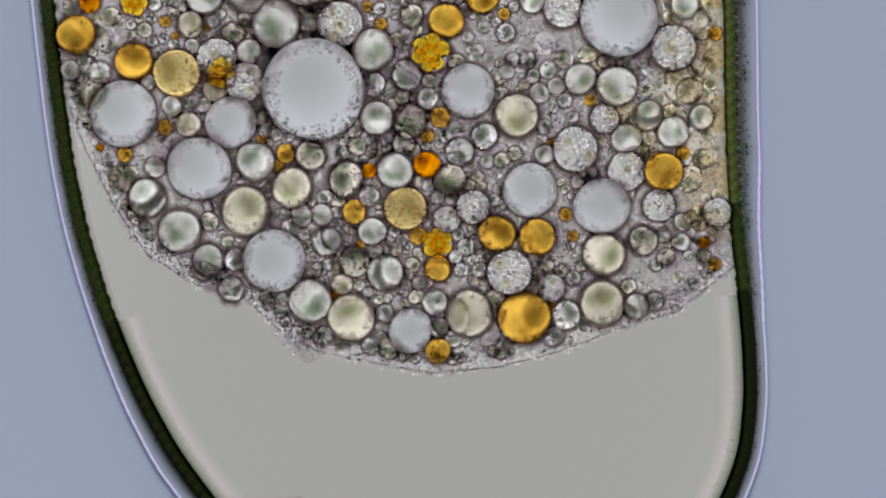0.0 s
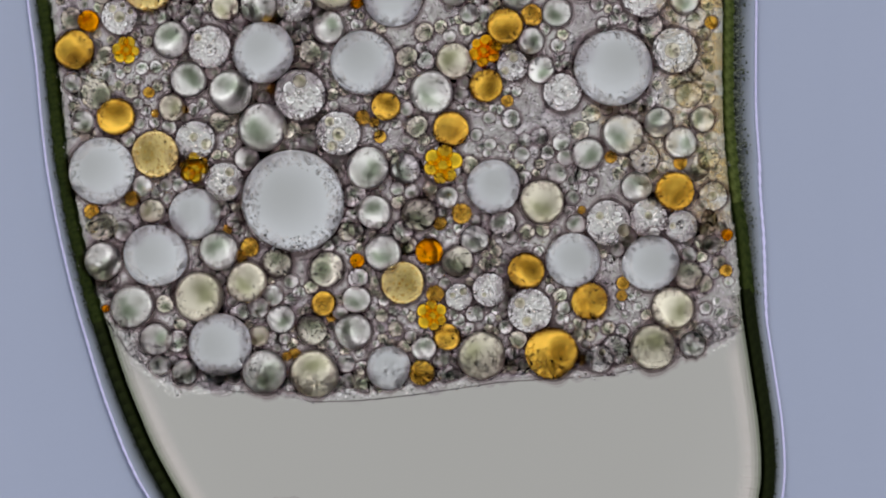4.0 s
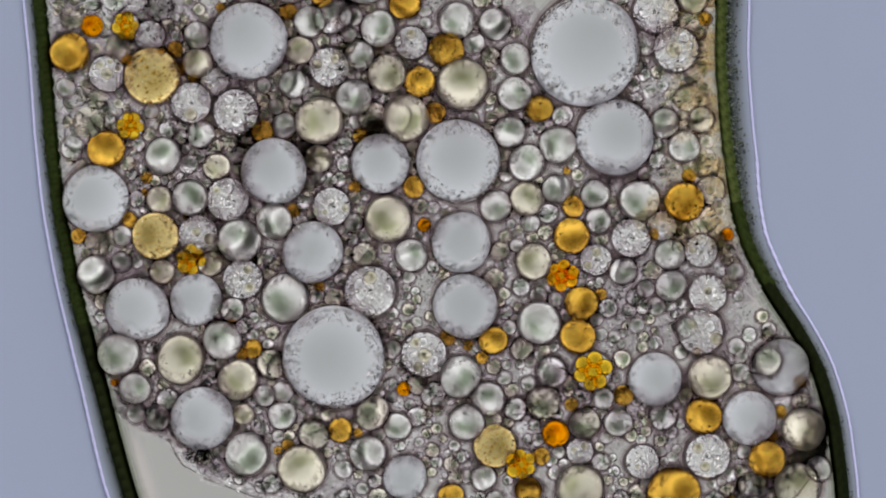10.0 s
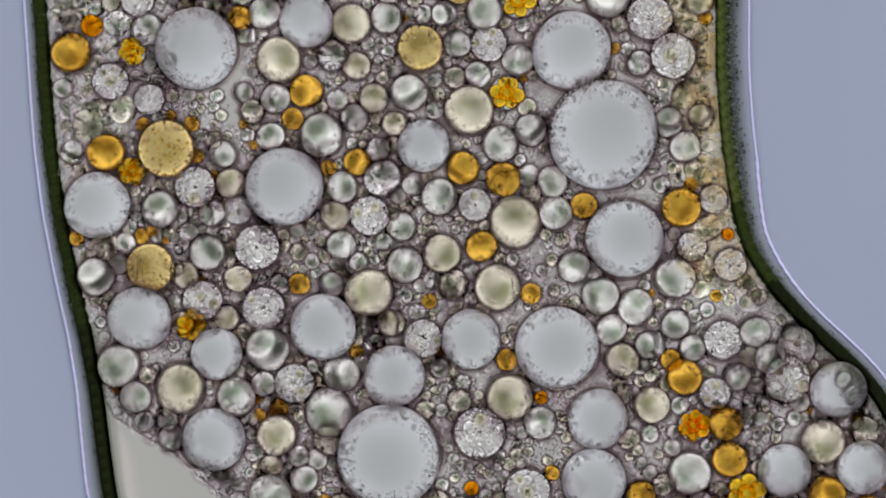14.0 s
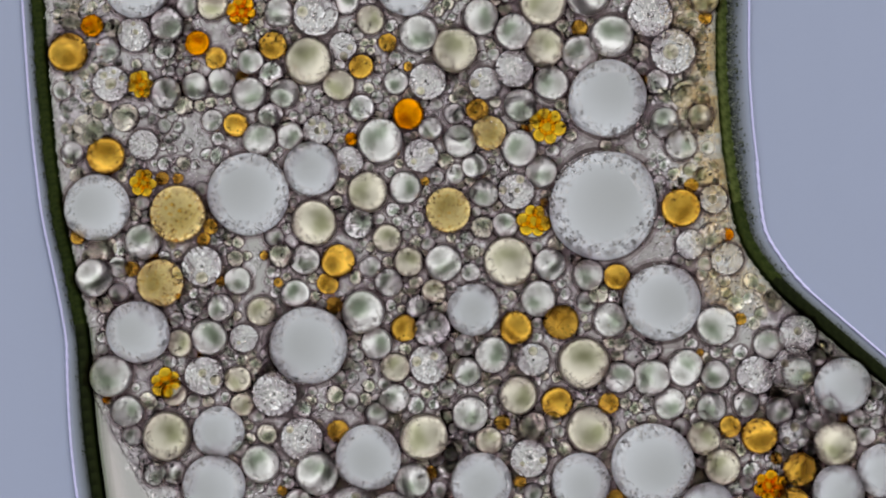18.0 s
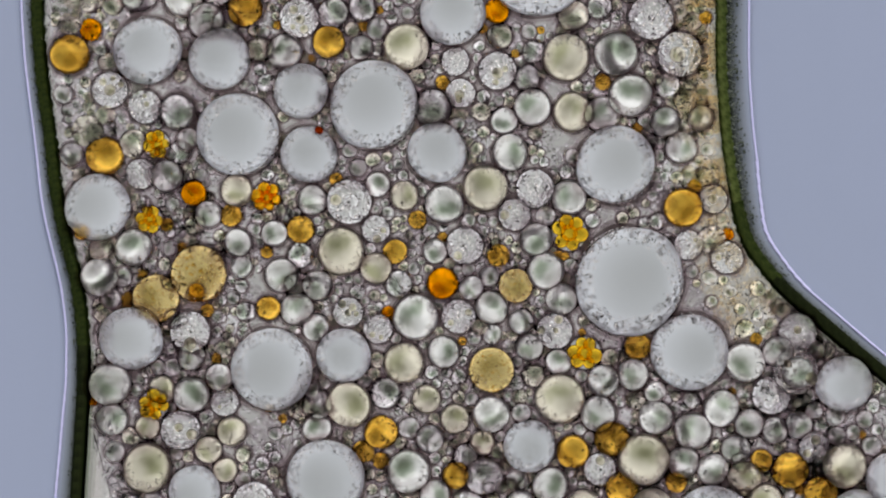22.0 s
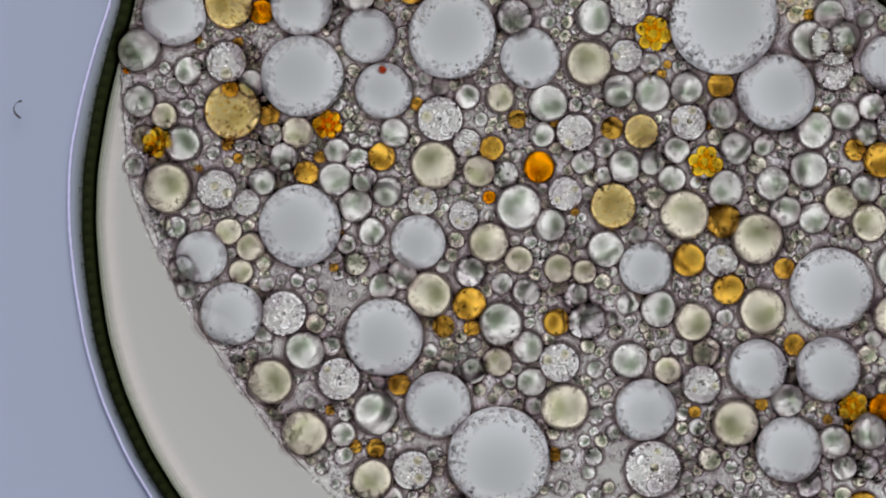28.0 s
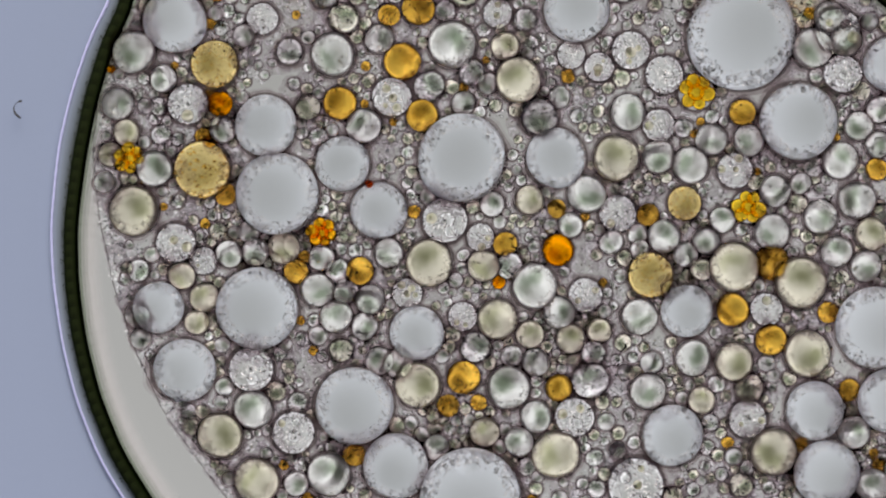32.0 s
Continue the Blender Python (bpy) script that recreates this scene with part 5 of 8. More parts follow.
go(91,(0,940,-72),(1,933,-49),(2,926,-12),(3.75,938,64),(5.5,946,124),(6.25,955,160),(7.5,985,238),(9,1025,317),(10,1058,391),(11,1099,462),(14.25,1236,630),(14.75,1255,654),(15.25,1270,671),(17,1304,703),(19.5,1336,729),(24.25,1399,792),(27.75,1434,823),(32,1458,846))
go(92,(0,602,43),(1.5,598,112),(3.5,598,216),(5,600,275),(6,606,325),(7.25,651,424),(9,718,552),(10.5,768,660),(12.25,850,756),(14.75,967,915),(16.5,1045,1009),(17.25,1073,1047),(18,1097,1084),(19,1122,1120),(20.75,1161,1170),(22.25,1190,1206),(22.75,1199,1223),(23,1203,1237),(23.75,1208,1308),(24.5,1207,1340),(24.75,1207,1357),(25,1210,1415),(25.5,1220,1463),(26,1230,1498),(26.5,1238,1519),(27.5,1252,1531),(30.25,1291,1531),(32,1327,1532))
go(93,(0,410,512),(1.5,375,563),(3,348,617),(5.25,298,715),(6,284,737),(9,278,737),(13,296,760),(16.5,318,814),(17.5,312,828),(19.5,294,860),(21.5,272,884),(23,262,907),(23.75,263.875,931.5),(25,263,985),(26,255.5,1015),(27.75,234,1059),(30.5,180,1111),(32,151,1148))
go(94,(0,222,-47),(5,209,55),(6,203,80),(7.25,187,104),(8,181,115),(12,200,137),(16.5,192,151),(18,197,149),(20.25,195,163),(23,196,159),(23.75,196,167),(32,179,204))
go(95,(0,683,-219),(2.5,686,-86),(3.75,696,-18),(5.25,696,54),(6,699,99),(7.5,729,229),(8.5,753,306),(9.25,780,367),(11,872,517),(13,990,684),(13.75,1040,728),(14.25,1073,752),(15.25,1132,790),(16.5,1195,853),(19,1276,933),(20.25,1299,960),(21.5,1314,949),(22.5,1332,960),(23,1342,974),(23.5,1350,1094),(24,1359,1223),(24.5,1368,1290),(25,1376,1407),(25.5,1383,1459),(26,1389,1499),(26.5,1396,1523),(27,1403,1534),(27.5,1411,1537),(30.5,1472,1537),(32,1509,1537))
go(96,(0,449,-201),(3,431,-88),(4,430,-71),(4.5,434,-57),(5.25,440,-24),(6,444,18),(7.5,456,136),(9,470,239),(10.5,496,339),(13,552,517),(13.5,562,549),(18.25,655,826),(19,659,870),(20.75,665,950),(23.5,696,1112),(25.25,682,1196),(27.25,685,1278),(28,682,1305),(30,636,1369),(32,607,1414))
go(97,(0,1034,-231),(4.25,1029,-88),(6,1033,-26),(9,1025,49),(10.5,1041,113),(13,1058,192),(14.5,1068,260),(16.5,1065,315),(19,1069,400),(21.25,1102,477),(23,1123,521),(25,1140,564),(28,1185,625),(30.25,1205,645),(32,1215,653))
go(98,(0,884,-100),(0.5,884,-89),(1.5,887,-66),(2,887,-48),(3.75,893,36),(5.75,894,117),(6.25,898,145),(7.5,922,241),(8.5,952,309),(9.5,990,379),(11.25,1069,515),(12,1106,561),(14.25,1225,682),(14.75,1251,707),(15.25,1273,724),(16.25,1307,745),(17,1325,758),(19,1355,783),(21.75,1393,828),(25,1437,859),(28,1464,873),(29.5,1479,890),(31.75,1520,917),(32,1520,921))
go(99,(0,271,-123),(1.25,263,-88),(2,261,-66),(2.75,260,-63),(4.25,264,-21),(5.5,260,7),(7.5,255,74),(8,254,86),(9,265,105),(11.25,272,183),(13,283,233),(16,315,328),(19,317,401),(22,353,485),(23,375,532),(24,384,593),(25,372,664),(26.5,348,735),(28,319,786),(30,281,842),(32,265,890))
go(100,(0,585,-229),(2.75,582,-84),(3.75,587,-33),(5,592,17),(5.75,594,58),(6.25,599,94),(7.5,618,200),(9,650,310),(11.5,762,512),(14.75,938,753),(16,994,833),(18,1072,952),(19,1103,991),(20.75,1135,1045),(22.5,1159,1102),(23,1166,1130),(23.75,1171,1205),(25.25,1180,1258),(27,1196,1312),(28,1206,1337),(30.75,1245,1366),(32,1273,1388))
go(101,(0,388,-67),(1.75,375,6),(3.75,372,77),(5.25,369,121),(6,368,152),(7.5,382,237),(8.5,391,286),(11,417,396),(12.5,443,463),(13.75,463,530),(16.5,502,697),(18.75,541,811),(21.25,542,931),(23.5,543,1054),(24.25,539,1090),(25.5,521,1153),(28,506,1259),(30,465,1316),(32,426,1354))
go(102,(0,342,-147),(1.75,330,-86),(3.5,334,-31),(5,334,1),(5.75,331,26),(6.5,333,59),(8.25,343,143),(9.75,355,226),(10.25,358,249),(12,373,308),(13,375,339),(14.5,379,398),(16.75,392,494),(18,391,545),(19,385,580),(20.75,358,617),(23,325,646),(25,286,695),(26.25,264,706),(28,239,715),(32,196,729))
go(103,(0,468,-127),(2.25,448,-84),(2.75,449,-60),(4,459,11),(5.25,459,63),(6,460,104),(7.5,460,224),(9,468,327),(10.75,504,443),(13,570,604),(14.75,633,698),(16.5,696,776),(17,709,799),(18.25,733,866),(19,736,911),(20.25,738,977),(22.25,767,1099),(23,770,1158),(24,751,1271),(24.25,752,1314),(24.5,757,1350),(25,777,1448),(25.75,802,1475),(26.5,809,1501),(27,806,1512),(29.5,779,1545),(30.5,773,1558),(32,786,1582))
go(104,(0,414,-128),(1,404,-89),(3.25,398,-3),(5,401,41),(5.75,400,72),(7.5,386,176),(9,379,252),(10.5,390,318),(12.25,411,398),(16.5,425,621),(18.5,417,688),(20,396,743),(23.25,360,833),(25,352,904),(26.25,336,949),(28,311,999),(32,229,1078))
go(105,(0,519,-171),(1.75,513,-86),(3.5,520,-8),(5,521,35),(5.75,520,70),(6.25,523,103),(7.75,540,220),(9.25,567,320),(11,621,430),(12.25,668,505),(14,749,599),(16,853,702),(16.5,875,725),(18.5,954,841),(20.5,1013,943),(23,1079,1054),(23.75,1094,1098),(25.5,1109,1170),(28,1146,1269),(29,1165,1287),(31,1202,1312),(32,1228,1330))
go(106,(0,1165,364),(2.5,1180,383),(3.75,1200,398),(6,1225,411),(7.75,1226,413),(9,1224,427),(9.75,1234,440),(11,1258,453),(12.25,1276,459),(13.75,1290,468),(14.75,1292,469),(16.5,1285,460),(25.75,1287,456),(32,1309,489))
go(107,(0,983,-117),(1.25,972,-85),(2.25,971,-50),(4,985,24),(5.75,988,88),(6.25,989,112),(8.25,1004,226),(9,1021,270),(10.75,1077,399),(11.5,1101,446),(14.25,1204,587),(15,1227,618),(16,1244,638),(19,1277,681),(21,1311,729),(23,1337,765),(25,1363,783),(27.75,1397,795),(32,1424,813))
go(108,(0,903,-157),(2.25,894,-85),(4,914,-7),(5.5,916,48),(6.25,924,81),(7.5,953,164),(9,953,257),(9.75,974,313),(11.25,1032,436),(12,1060,490),(14.75,1180,644),(15.25,1199,665),(16.75,1235,700),(19,1272,738),(20.5,1288,769),(23,1310,813),(25,1339,861),(25.75,1360,874),(26.75,1396,891),(28,1437,922),(32,1498,987))
go(109,(0,941,-125),(1.5,929,-84),(2.5,930,-47),(4,941,28),(6,945,105),(7.5,958,207),(9,983,292),(10,1014,366),(11.5,1075,482),(14.75,1216,671),(15.5,1241,699),(17.25,1279,741),(21.25,1338,805),(24.25,1373,836),(26.5,1401,846),(32,1456,889))
go(110,(0,903,-212),(3.5,904,-83),(5.75,911,2),(6.5,917,40),(9,971,180),(10,987,257),(11.75,998,370),(12.75,1017,438),(14.5,1080,552),(15.25,1101,587),(16.25,1121,626),(18,1153,668),(19,1164,687),(23.75,1263,804),(26,1298,847),(28,1336,889),(32,1421,944))
go(111,(0,826,-231),(3.5,830,-87),(4.75,828,-36),(6.25,844,32),(7.5,851,127),(8.5,863,214),(9.25,891,279),(10.75,968,422),(11.25,985,462),(12.25,1014,521),(13,1044,566),(15,1156,698),(16,1197,737),(16.5,1215,754),(17,1226,762),(18.75,1255,787),(20.75,1291,828),(22.75,1327,858),(25.5,1359,923),(27,1380,943),(28.75,1398,949),(32,1446,1003))
go(112,(0,1129,-98),(0.5,1127,-89),(2.25,1123,-50),(3.75,1136,-13),(6,1150,32),(6.5,1155,36),(7.25,1159,36),(9,1160,20),(14.75,1148,33),(19,1149,27),(23.25,1154,40),(32,1231,175))
go(113,(0,360,480),(5,265.667,685.667),(5.75,253.667,709.167),(8.75,240,728),(13.25,257,743),(17,245,761),(19.75,220,786),(22.75,202,805),(24.25,195,827),(25.75,178,856),(28,146,884),(32,91,913))
go(114,(0,579,-156),(1.5,576,-78),(3.25,580,15),(5,585,98),(5.75,588,138),(6.25,596,174),(7.25,622,257),(8.25,652,328),(9,680,380),(10.25,742,472),(14.5,984,782),(16.5,1087,903),(17.5,1123,956),(18,1135,977),(19,1156,1009),(20.75,1191,1055),(22.5,1222,1096),(23,1230,1118),(23.75,1239,1177),(25,1249,1214),(27.25,1284,1282),(28,1298,1298),(30.75,1373,1331),(32,1416,1354))
go(115,(0,657,-305),(4,662,-90),(5.25,658,-26),(6,660,21),(7.75,679,170),(9.25,713,273),(11,762,417),(13,844,563),(15,951,709),(16.75,1035,818),(18.25,1100,898),(19.5,1143,946),(22.75,1231,1026),(23,1237,1038),(23.75,1250,1100),(25,1265,1134),(27.5,1302,1189),(30.25,1356,1237),(32,1408,1279))
go(116,(0,532,-250),(3.25,529,-89),(3.75,531,-70),(5,533,-35),(5.75,534,0),(7.25,546,107),(8.5,543,177),(9,547,209),(11.5,602,401),(13,651,512),(13.75,681,557),(14.75,724,611),(16.5,810,697),(18,865,780),(20.75,948,928),(23,1010,1037),(23.75,1024,1076),(25.25,1043,1141),(27.25,1076,1219),(28,1086,1244),(31,1127,1283),(32,1146,1297))
go(117,(0,963,274),(1.75,979,319),(3.75,1016,390),(5.75,1040,436),(6.25,1052,454),(7,1084,497),(7.75,1129,541),(9,1234,608),(10.75,1356,691),(11.75,1413,722),(13,1464,740),(14.75,1503,740),(16.5,1520,764),(17.5,1527,770),(19,1536,774),(21.75,1541,789),(25,1542,788),(27.5,1564,815),(32,1595,845))
go(118,(0,954,166),(1.75,956,221),(3.75,983,300),(6,1005,355),(6.75,1034,391),(8,1094,461),(10.25,1228,593),(11.25,1289,644),(12.75,1369,694),(13.75,1406,708),(14.75,1432,714),(16.5,1457,717),(23,1479,739),(27.5,1506,755),(32,1519,768))
go(119,(0,601,-328),(4.75,605,-87),(5.5,602,-53),(6.25,606,-3),(7.5,624,104),(9,649,213),(11.5,722,414),(13.25,795,547),(15.25,901,691),(16.75,973,784),(18.5,1046,879),(19,1063,903),(20.25,1100,951),(22.75,1166,1034),(23.25,1176,1066),(23.75,1182,1111),(25,1195,1148),(27.75,1240,1235),(30.75,1307,1288),(32,1346,1316))
go(120,(0,731,-308),(4.5,742,-84),(5.5,744,-44),(6.25,746,4),(7.25,752,87),(8,761,139),(9,785,204),(10.75,833,350),(12,882,453),(13,931,535),(14.5,1013,652),(15.5,1063,714),(16.75,1116,773),(17.5,1141,803),(19,1180,857),(21,1233,911),(22.75,1280,949),(23.25,1291,971),(23.75,1301,1002),(24.25,1312,1018),(27.5,1367,1090),(32,1456,1169))
go(121,(0,435,146),(1.75,417,231),(3.5,406,305),(4.25,393,330),(5,378,344),(5.5,374,352),(6,378,364),(7.5,399,417),(9.5,421,477),(11.5,466,554),(13,496,620),(14,522,678),(17,593,835),(18,621,895),(18.75,631,941),(20.75,636,1042),(23.5,661,1212),(25,649,1285),(26.75,650,1366),(27.75,641,1410),(29.75,596,1470),(32,554,1515))
go(122,(0,391,-243),(5,377,-85),(5.5,374,-69),(6,373,-43),(7.5,389,60),(9,409,129),(10.75,423,254),(13.25,446,396),(16.5,483,597),(18,486,697),(19,477,768),(19.25,476,781),(20,470,817),(23,445,931),(25,442,1037),(25.75,432,1067),(27.5,416,1128),(28.25,404,1151),(32,351,1242))
go(123,(0,518,-332),(6,523,-80),(7.5,544,38),(9,554,140),(10.25,570,237),(11.75,600,356),(13,635,449),(14.25,659,536),(17,732,710),(19,767,832),(20.25,790,895),(23.25,864,1069),(24.25,878,1121),(26.75,903,1257),(27.5,907,1291),(28,906,1309),(29,899,1334),(32,890,1393))
go(124,(0,913,-40),(1.25,897,-1),(2.25,893,37),(4,907,117),(5.5,913,183),(6.5,928,238),(7.75,962,309),(8.75,1000,368),(10.25,1066,480),(11.25,1116,548),(14,1264,696),(14.75,1305,726),(15.25,1328,738),(16.5,1375,758),(19,1412,773),(23,1448,797),(25.5,1460,802),(28,1484,811),(30.25,1516,820),(32,1516,830))
go(125,(0,900,-264),(4.75,906,-87),(5.75,910,-53),(6.25,912,-30),(8.25,923,91),(10.25,960,207),(11.25,975,251),(13,1005,317),(14.5,1046,387),(15.75,1067,429),(16.5,1079,452),(17.75,1090,483),(19.25,1097,530),(21.5,1122,600),(23.25,1143,644),(28.25,1183,745),(32,1219,789))
go(126,(0,854,-306),(6,868,-82),(6.5,872,-58),(8.5,885,76),(10,910,168),(11,924,220),(13,952,313),(14.25,991,395),(15,1012,435),(16.5,1045,505),(17.75,1073,555),(20.75,1133,698),(23,1180,771),(24,1200,811),(25,1213,843),(26.5,1237,873),(28,1271,915),(28.75,1288,930),(30.25,1320,955),(32,1356,974))
go(127,(0,614,-495),(5.5,622,-213),(7.25,638,-77),(8.25,648,2),(9.25,664,76),(10.5,700,171),(13,755,376),(14,782,449),(16.5,865,615),(18.25,925,714),(20,976,807),(21.25,1011,869),(23,1058,947),(23.75,1072,989),(24.75,1084,1034),(27.5,1123,1142),(28,1131,1159),(28.75,1145,1176),(32,1203,1229))
go(128,(0,566,-429),(6.75,584,-76),(8,605,32),(9.75,623,154),(10.75,638,230),(11.75,660,308),(13,695,400),(14.25,722,488),(17,805,668),(19,855,795),(21.75,927,945),(23,965,1010),(23.75,978,1049),(25,983,1113),(27,1011,1193),(27.75,1017,1219),(29,1025,1243),(32,1051,1281))
go(129,(0,479,-400),(5.5,473,-197),(7.5,502,-77),(8.25,517,-29),(9.5,527,61),(10.25,534,107),(11.75,552,222),(13,568,310),(14.75,619,436),(16.5,675,550),(17.25,689,600),(19,711,721),(21,726,854),(23.25,758,993),(25.25,769,1104),(27.75,787,1219),(30,770,1299),(32,764,1354))
go(130,(0,430,-236),(3.5,414,-102),(5.5,421,-87),(6.25,431,-49),(7.75,449,79),(10.25,468,249),(14.75,545,554),(18.75,603,800),(20.75,610,895),(23.5,640,1059),(25.5,624,1156),(28,612,1269),(30,565,1341),(32,533,1394))
go(131,(0,464,-260),(5,460,-90),(5.75,467,-68),(6.25,472,-41),(7.5,484,55),(9,493,151),(10,504,223),(11.5,528,332),(13,562,440),(14.75,604,547),(18,667,734),(19,680,794),(20.5,693,866),(23.5,738,1047),(25.5,733,1145),(28,744,1245),(30,712,1321),(32,678,1380))
go(132,(0,860,-366),(6.75,877,-90),(8.5,889,15),(9.5,902,76),(10.5,921,133),(13,955,258),(14.25,985,340),(14.75,999,367),(15.5,1017,398),(16.5,1033,432),(17.75,1040,476),(18.75,1045,523),(19.75,1061,574),(21.25,1100,639),(22.5,1133,677),(23.75,1159,704),(24.5,1164,718),(26,1163,750),(28,1184,791),(30.5,1216,825),(32,1230,839))
go(133,(0,777,-442),(7.5,811,-78),(9.25,833,23),(9.5,843,32),(10.25,893,50),(10.75,913,67),(13,934,160),(14.75,943,284),(16.5,951,384),(19.25,998,540),(20.5,1027,605),(21.5,1053,652),(24,1125,749),(25.25,1158,786),(26.75,1190,818),(28.5,1214,865),(32,1277,927))
go(134,(0,699,-519),(5.75,711,-224),(7.75,733,-78),(9.25,754,19),(9.5,764,30),(9.75,783,35),(10.25,832,40),(10.5,848,46),(11,861,67),(13,873,172),(14.75,896,318),(16.5,924,439),(19,975,585),(21.25,1038,700),(23,1085,771),(24,1111,806),(26.25,1153,865),(28.25,1195,930),(29.75,1226,962),(32,1271,999))
go(135,(0,790,389),(1,786,422),(1.75,788,451),(3.5,809,511),(5.75,816,578),(6.25,824,601),(7,845,650),(7.5,861,677),(8.25,897,709),(9,945,744),(11.75,1175,897),(12.75,1247,950),(13.75,1300,993),(15,1355,1030),(16.25,1393,1050),(17.25,1410,1062),(21.5,1452,1106),(23.75,1468,1113),(25,1482,1147),(26,1496,1168),(27.25,1517,1190),(29.5,1564,1221),(32,1625,1272))
go(136,(0,230,-134),(2.25,222,-86),(3.75,205,-71),(4.5,203,-63),(7.75,212,11),(11.25,230,60),(13,235,78),(15,236,109),(16.5,244,134),(17.5,249,143),(19,255,178),(20,264,216),(21,271,242),(21.75,276,254),(23,287,264),(24.25,294,306),(24.75,294,327),(32,260,461))
go(137,(0,365,-342),(7.25,343,-88),(8,333,-52),(8.5,335,-26),(10.25,355,80),(11.25,371,135),(13,385,218),(16.5,419,423),(18.75,422,531),(20.5,410,611),(21.75,391,660),(22.75,389,687),(23.75,394,722),(25.5,390,806),(28,371,911),(29.5,349,965),(32,313,1039))
go(138,(0,306,-269),(6.5,293,-80),(8.5,300,9),(10.5,315,111),(13.25,332,197),(15.75,367,287),(16.75,379,335),(18,373,401),(19,369,436),(21,352,492),(23,348,538),(25.25,359,623),(26,359,666),(26.75,347,710),(28,315,749),(32,265,830))
go(139,(0,341,-509),(5.75,329,-335),(10.5,358,-83),(12,364,-20),(13,368,32),(13.5,364,61),(14.25,344,101),(14.5,345,116),(14.75,352,132),(16,407,212),(16.5,418,243),(19,454,417),(21.25,479,595),(23,483,726),(25.25,462,859),(28,438,988),(29.75,409,1057),(32,362,1134))
go(140,(0,437,-367),(7.25,426,-87),(8.25,425,-34),(10.25,444,91),(13,490,259),(15,515,405),(16.75,536,524),(19,551,676),(21.25,567,802),(24,592,976),(25,592,1039),(27.25,588,1153),(28.25,583,1197),(30,561,1255),(32,533,1307))
go(141,(0,878,-577),(6,887,-345),(10.75,965,-81),(13.5,1003,69),(14.25,1016,102),(14.75,1028,116),(16,1056,127),(16.5,1062,135),(19,1080,210),(20.5,1086,258),(23,1089,316),(25.75,1096,398),(28.5,1128,460),(30,1146,488),(31.25,1160,507),(32,1166,507))
go(142,(0,592,-622),(5.75,600,-333),(9.25,632,-75),(10,647,-39),(10.5,671,-13),(11,691,22),(13,728,178),(14.5,764,298),(18.5,849,580),(21.25,918,747),(23,961,844),(24,980,894),(25.25,996,951),(28,1048,1063),(29.5,1075,1097),(32,1121,1139))
go(143,(0,621,-666),(5.75,631,-368),(9.75,685,-79),(10.5,747,-53),(10.75,763,-40),(11.25,780,-7),(15,848,268),(16.5,875,362),(19,918,532),(21.25,972,668),(24.25,1043,811),(28,1116,970),(30,1161,1025),(32,1204,1062))
go(144,(0,668,-407),(6.25,666,-76),(7.5,663,24),(8.5,675,94),(9.25,692,151),(11,762,290),(13,835,430),(14.5,902,548),(15.5,946,618),(16.5,989,681),(17.75,1034,746),(19,1071,813),(20.5,1114,863),(22.75,1171,933),(23,1177,947),(23.75,1187,1015),(24,1190,1027),(25.5,1210,1064),(27.75,1247,1132),(32,1332,1215))
go(145,(0,731,-413),(6.5,757,-88),(7.75,780,7),(9.25,799,107),(10.5,833,178),(13,879,318),(14.75,937,449),(16.5,989,560),(20,1088,736),(22.75,1155,845),(24,1182,905),(25.5,1204,938),(28.25,1249,1019),(32,1321,1089))
go(146,(0,609,-548),(5.5,617,-267),(8,631,-86),(8.75,636,-35),(9.5,652,20),(10,670,51),(10.5,697,82),(11,714,117),(13,755,268),(14.5,789,387),(17,848,562),(19,895,690),(21.5,960,832),(23,999,909),(24,1018,961),(25.25,1032,1020),(28,1071,1135),(29.25,1090,1166),(32,1131,1221))
go(147,(0,484,-500),(5.75,478,-283),(8.75,503,-85),(9.5,511,-46),(10.5,517,-17),(11,521,10),(13,545,162),(14.25,576,260),(15.5,607,349),(16.25,623,407),(17.75,641,531),(19,654,623),(20,674,687),(21.75,717,815),(23,743,901),(24.25,759,981),(25.5,767,1049),(27,786,1119),(28,792,1162),(32,806,1274))
go(148,(0,441,-624),(5.75,431,-423),(11.75,477,-78),(12.75,486,-1),(14.25,498,128),(14.75,506,165),(16.5,540,281),(19,568,475),(20.75,598,612),(23,630,796),(24.75,645,927),(27,660,1058),(28,666,1109),(29.25,661,1163),(32,646,1269))
go(149,(0,592,-796),(5.75,600,-506),(9.25,637,-244),(12,709,-75),(14.75,754,143),(16.5,778,262),(19,805,448),(21.75,863,637),(23.5,903,747),(25.25,936,841),(27.75,985,944),(29.25,1010,997),(32,1056,1076))
go(150,(0,618,-791),(6,630,-477),(9.5,672,-216),(10.75,753,-163),(12,783,-75),(14.75,821,129),(16.5,847,242),(19,865,412),(21.5,922,582),(24.5,997,758),(26,1030,830),(28,1094,906),(29.75,1128,958),(32,1156,1015))
go(151,(0,862,-190),(2.75,858,-89),(6,863,77),(6.75,878,122),(7.25,893,148),(7.75,906,163),(8.5,913,184),(9,915,208),(9.5,920,244),(10,931,289),(10.5,950,337),(11,977,380),(11.5,1007,414),(12.5,1059,467),(14.25,1134,558),(14.75,1153,582),(15.25,1168,600),(16.5,1192,628),(19,1224,666),(21.75,1271,718),(25.75,1314,781),(28,1346,821),(32,1391,874))
